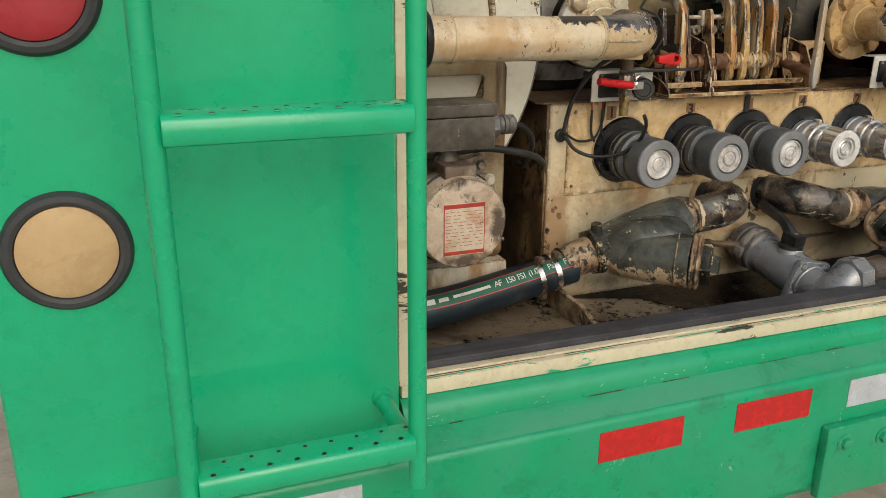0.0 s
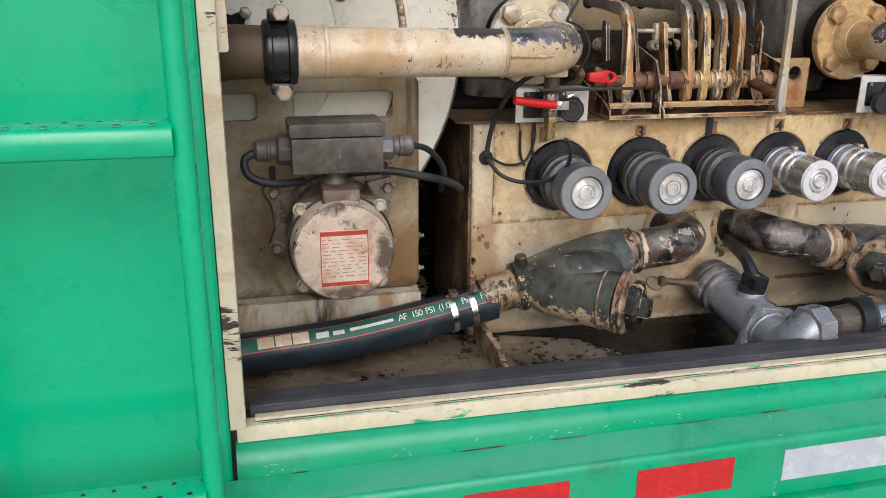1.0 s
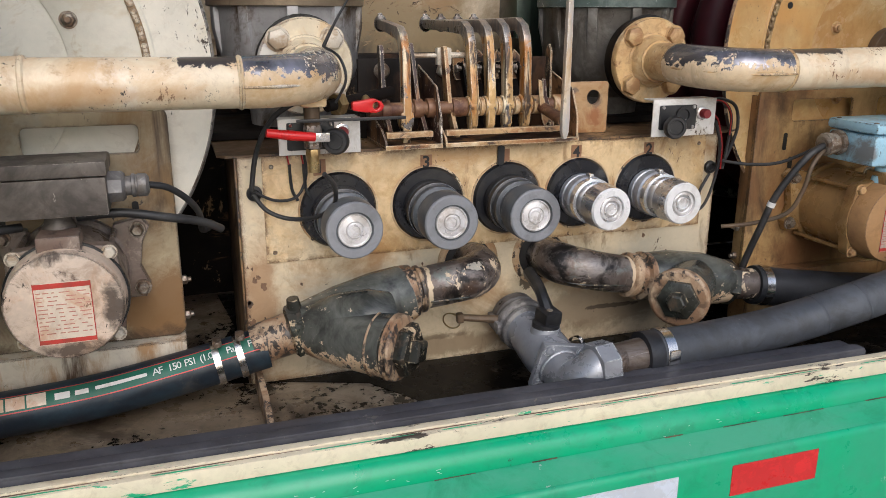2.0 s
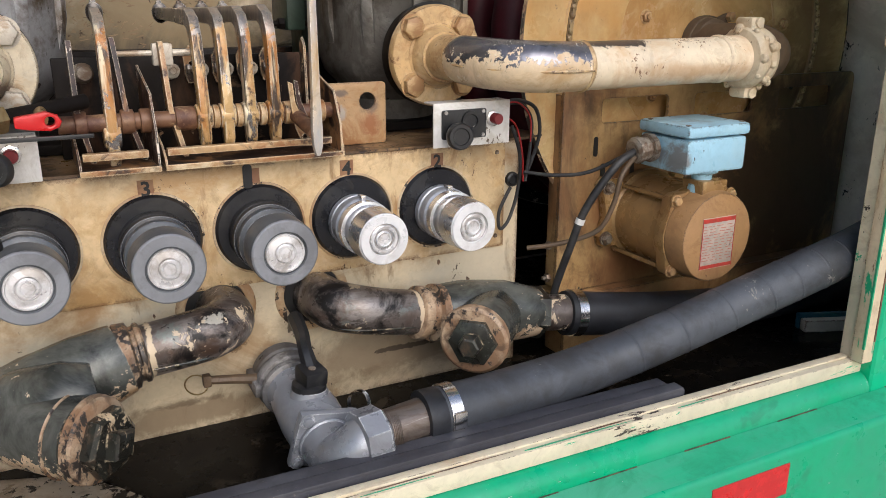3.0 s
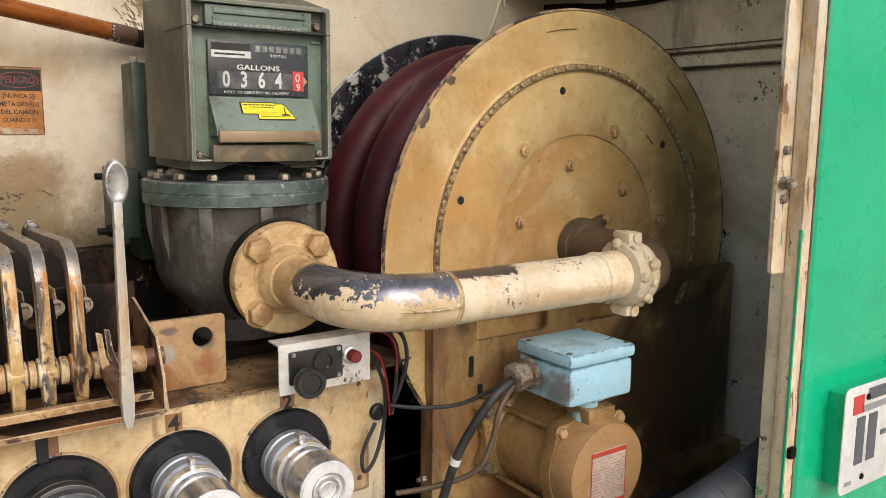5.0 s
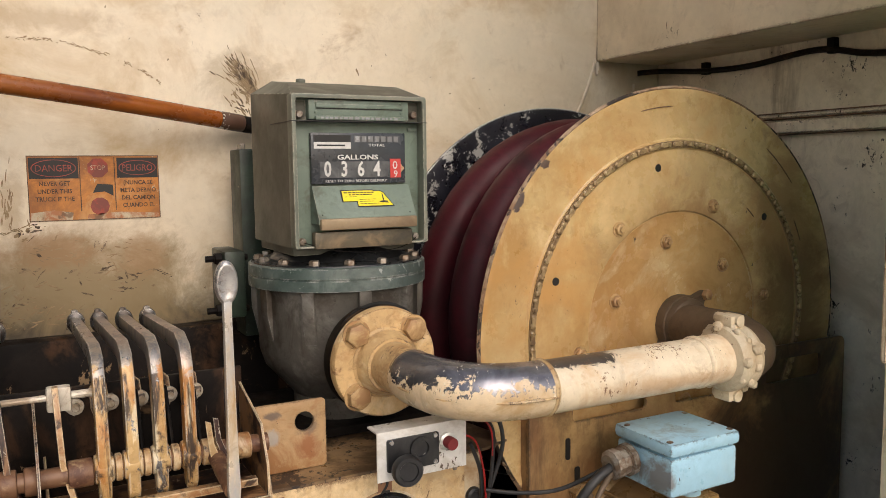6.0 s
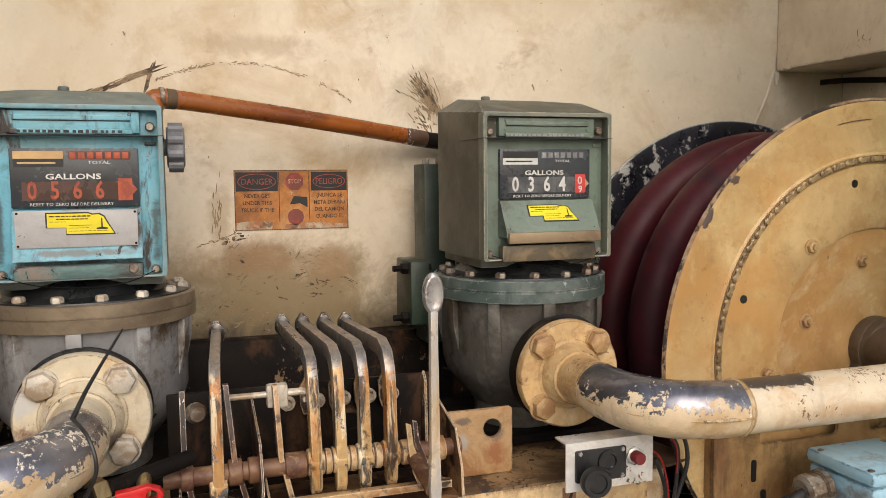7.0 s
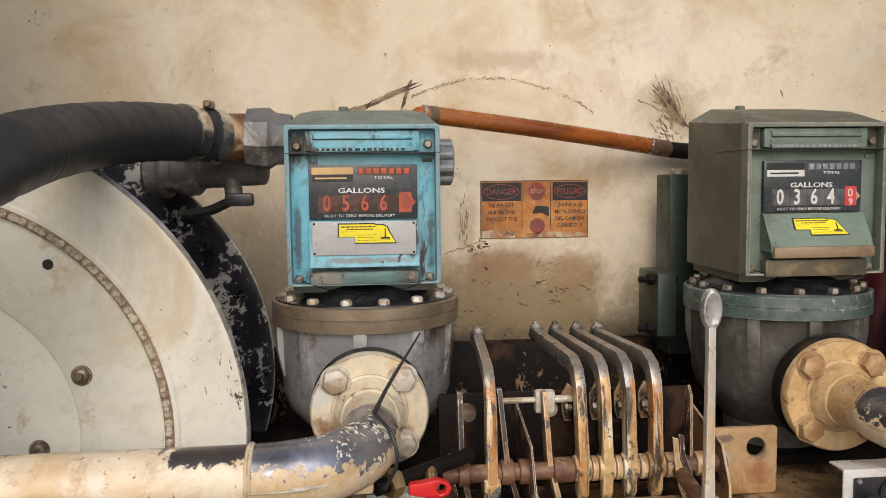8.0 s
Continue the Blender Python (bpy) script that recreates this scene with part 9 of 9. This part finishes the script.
bv = thing("bleed_valve", (0.845, 1.280, 1.30), "small ball valve with bright red lever on the elbow", "valve", "bleed valves")
part("boss", Shape().box(0.826, 0.866, 1.258, 1.300, 1.366, 1.392, 0.004), "flange", bv)
part("nipple", Shape().cyl((0.845, 1.278, 1.305), (0.845, 1.278, 1.372), 0.0125, 16), "swivel_dark", bv)
part("body", Shape().lathe((0.845, 1.278, 1.312), (0, 0, 1), [(0, 0.012), (0.003, 0.0145), (0.014, 0.0150), (0.026, 0.013)], 8), "thread_steel", bv)
part("hex_nut", Shape().hexa((0.845, 1.278, 1.290), (0, 0, 1), 0.0112, 0.012).hexa((0.845, 1.278, 1.276), (0, 0, 1), 0.0092, 0.010).cyl((0.845, 1.278, 1.264), (0.845, 1.278, 1.30), 0.009, 14), "brass", bv)
part("hex_body", Shape().hexa((0.845, 1.278, 1.302), (0, 0, 1), 0.0140, 0.020), "thread_steel", bv)
part("lever_arm", Shape().box(0.835, 0.868, 1.254, 1.257, 1.314, 1.328, 0.001).lathe((0.858, 1.257, 1.322), (0, -1, 0), [(0, 0.007), (0.006, 0.007)], 6), "chrome", bv)
part("grip", Shape().tube([(0.845, 1.256, 1.322), (0.81, 1.254, 1.326), (0.772, 1.252, 1.332)], [0.0068, 0.0078, 0.0066], 14), "red_vinyl", bv, "red vinyl grip")
b2 = thing("bleed_valve", (0.93, 1.30, 1.36), "small brass valve with a red moulded handle beside the elbow", "valve", "bleed valves")
part("pipe", Shape().cyl((0.868, 1.275, 1.366), (0.99, 1.345, 1.378), 0.0095, 16), "dark_steel", b2)
part("hex_nut", Shape().hexa((0.882, 1.283, 1.367), (0.12, 0.07, 0.01), 0.018, 0.018), "brass", b2)
part("stem", Shape().cyl((0.936, 1.314, 1.372), (0.936, 1.276, 1.366), 0.008, 12), "brass", b2)
part("handle", Shape().slab([(0.914, 1.355), (0.930, 1.352), (0.952, 1.350), (0.962, 1.354), (0.965, 1.361), (0.961, 1.368), (0.948, 1.373), (0.930, 1.370), (0.914, 1.368)], 1.268, 1.282, [ring_pts(0.952, 1.3615, 0.0055, 12)], bevel=0.003).move(Matrix.Translation((-0.007, 0, 0.003))), "red_vinyl", b2, "red moulded handle")
part("tag", Shape().box(0.818, 0.99, 1.256, 1.261, 1.344, 1.349, 0.001), "black_plastic", b2)

# black hose and valve above the cream reel
h = thing("overhead_hose", (0.45, 1.58, 1.80), "black wrapped hose with steel clamps and a hex union", "hose")
BH = [(-0.11, 1.12, 1.64), (0.15, 1.05, 1.64), (0.34, 1.02, 1.665), (0.44, 1.05, 1.695), (0.49, 1.10, 1.727), (0.518, 1.156, 1.752), (0.526, 1.217, 1.766), (0.538, 1.296, 1.779),
      (0.557, 1.375, 1.789), (0.584, 1.455, 1.796), (0.613, 1.523, 1.798), (0.648, 1.566, 1.795)]
part("hose_body", Shape().tube(BH, 0.0385, 32, 8, ribs=0.0006, pitch=0.030), "hose_black", h)
for k in range(11):
    p, d = along(BH, 3.5 + 0.6 * k)
    part("wrap_edge", Shape().lathe(p, d + Vector((0, 0, 0.08)), [(-0.006, 0.0384), (0.0, 0.0393), (0.002, 0.0384)], 32), "hose_black", h)
for u, wd in ((10.0, 0.021), (10.75, 0.017)):
    p, d = along(BH, u)
    clamp(h, p, d, 0.0395, u > 10.5, wd)
part("nipple", Shape().tube([(0.640, 1.560, 1.795), (0.668, 1.578, 1.795), (0.70, 1.584, 1.795)], [0.0350, 0.0355, 0.0355], 28, smooth=False), "shaft", h)
part("union", Shape().lathe((0.686, 1.585, 1.795), (1, 0, -0.05), [(0, 0.034), (0.003, 0.044), (0.036, 0.047), (0.046, 0.040), (0.068, 0.038)], 8, 0.3), "camlock_grey", h)
v = thing("shutoff_valve", (0.62, 1.66, 1.76), "grey cast valve with a black lever behind the reel", "valve")
part("body", Shape().lathe((0.52, 1.68, 1.745), (1, -0.25, 0.05), [(0, 0.030), (0.01, 0.042), (0.03, 0.042), (0.034, 0.034), (0.05, 0.034), (0.055, 0.040), (0.08, 0.040), (0.09, 0.030), (0.19, 0.030)], 28), "camlock_grey", v)
part("stem", Shape().cyl((0.655, 1.64, 1.755), (0.66, 1.625, 1.705), 0.014, 16), "meter_dark", v)
part("lever_handle", Shape().box(0.648, 0.690, 1.605, 1.635, 1.692, 1.712, 0.005).tube([(0.655, 1.62, 1.70), (0.62, 1.625, 1.685), (0.58, 1.63, 1.68)], 0.008, 10), "black_plastic", v, "black lever handle")

# cable clipped under the shelf
c = thing("clipped_cable", (2.48, 1.6, 1.93), "dark cable clipped along under the shelf", "cable")
part("cable_run", Shape().tube([(2.44, 1.905, 1.925), (2.475, 1.86, 1.926), (2.50, 1.75, 1.916), (2.507, 1.62, 1.913), (2.507, 1.45, 1.925), (2.507, 1.33, 1.903), (2.507, 1.15, 1.895)], 0.0065, 10), "grease", c)
part("clip", Shape().box(2.502, 2.519, 1.742, 1.758, 1.908, 1.936, 0.002), "dark_steel", c)
part("clip", Shape().box(2.502, 2.519, 1.412, 1.428, 1.914, 1.945, 0.002), "dark_steel", c)


# ---- oil spatter and smears on the tank end ----
def smear(name, flecks, mat, label):
    rnd = random.Random(len(flecks) * 7 + 3)
    sh = Shape()
    y = WB - 0.0066
    for x, z, ln, wd, ang in flecks:
        pts = []
        n = 9
        for k in range(n):
            w = 2 * math.pi * k / n
            r = rnd.uniform(0.7, 1.2)
            a, b = ln * r * math.cos(w), wd * r * math.sin(w)
            pts.append((x + a * math.cos(ang) - b * math.sin(ang), z + a * math.sin(ang) + b * math.cos(ang)))
        sh.add([(p[0], y, p[1]) for p in pts] + [(x, y - 0.0004, z)], [(k, (k + 1) % n, n) for k in range(n)])
    return single(name, sh, mat, label, "stain", kind="stuff")


rnd = random.Random(11)
fl = []
for k in range(260):   # fan of brushed splashes above the green register
    a = rnd.gauss(2.25, 0.16)
    d = rnd.uniform(0.0, 0.085) + abs(rnd.gauss(0, 0.01))
    fl.append((1.50 + d * math.cos(a) + rnd.gauss(0, 0.004), 1.830 + d * math.sin(a), rnd.uniform(0.003, 0.016), rnd.uniform(0.0004, 0.0014), a + rnd.gauss(0, 0.14)))
for k in range(50):
    fl.append((1.462 + rnd.gauss(0, 0.012), 1.828 + rnd.gauss(0, 0.016), rnd.uniform(0.002, 0.009), rnd.uniform(0.0006, 0.0020), 2.3 + rnd.gauss(0, 0.3)))
smear("oil_splash", fl, "stain", "fan of dried oil splashes on the cream tank end")
fl = []
for k in range(150):   # arc scraped by a hose
    s = rnd.uniform(0, 1) ** 1.3
    x = 0.955 + 0.36 * s
    fl.append((x, 1.925 - 0.10 * (s - 0.42) ** 2 * 2.0 + rnd.gauss(0, 0.0016), rnd.uniform(0.001, 0.005), rnd.uniform(0.0004, 0.0011), rnd.gauss(0.35 - s * 0.8, 0.5)))
smear("scuff_arc", fl, "stain_pale", "curved brown scuff marks on the tank end")
fl = []
for k in range(110):   # smear above the blue register
    s = rnd.uniform(0, 1)
    fl.append((0.83 + 0.13 * s, 1.858 + 0.055 * s + rnd.gauss(0, 0.0028), rnd.uniform(0.005, 0.018), rnd.uniform(0.0005, 0.0016), 0.42 + rnd.gauss(0, 0.06)))
for k in range(22):
    s = rnd.uniform(0, 1)
    fl.append((0.935 + 0.02 * s + rnd.gauss(0, 0.002), 1.87 + 0.05 * s, rnd.uniform(0.006, 0.014), rnd.uniform(0.0006, 0.0018), 1.2 + rnd.gauss(0, 0.1)))
smear("oil_smear", fl, "stain", "diagonal oil smear above the blue register")
fl = []
for k in range(120):   # grime below the sticker, in loose clusters
    cx, cz = rnd.choice(((1.06, 1.47), (1.10, 1.53), (1.18, 1.52), (1.23, 1.50), (1.03, 1.44), (1.15, 1.44), (1.08, 1.60)))
    fl.append((cx + rnd.gauss(0, 0.022), cz + rnd.gauss(0, 0.012), abs(rnd.gauss(0, 0.0045)) + 0.001, abs(rnd.gauss(0, 0.0011)) + 0.0005, rnd.gauss(0.1, 0.5)))
for k in range(16):
    fl.append((1.275 + 0.004 * k - 0.02, 1.508 + 0.010 * math.sin(k * 0.25) + rnd.gauss(0, 0.001), 0.004, 0.0009, 0.25))
    fl.append((1.02 + 0.005 * k, 1.588 + 0.0013 * k + rnd.gauss(0, 0.002), 0.005, 0.0009, 0.3))
smear("oil_spatter", fl, "stain", "spattered dark grime low on the tank end")
fl = []
for k in range(130):   # brown runs and dabs round the sticker
    cx, cz, sx, sz = rnd.choice(((1.055, 1.655, 0.006, 0.03), (1.06, 1.50, 0.03, 0.02), (1.22, 1.535, 0.04, 0.02), (1.13, 1.56, 0.04, 0.012), (1.10, 1.45, 0.05, 0.02)))
    fl.append((cx + rnd.gauss(0, sx), cz + rnd.gauss(0, sz), rnd.uniform(0.002, 0.011), rnd.uniform(0.0006, 0.0016), rnd.gauss(1.5, 0.15) if sz > 0.025 else rnd.gauss(0.15, 0.4)))
smear("brown_runs", fl, "stain_pale", "pale brown runs and dabs around the sticker")
fl = [(rnd.uniform(0.2, 2.3), rnd.uniform(1.75, 2.2), rnd.uniform(0.0008, 0.0028), rnd.uniform(0.0006, 0.0014), rnd.uniform(0, 3)) for k in range(40)]
fl += [(1.70, 1.895, 0.008, 0.0018, -1.2)]
smear("fly_specks", fl, "stain", "scattered dark specks on the cream tank end")
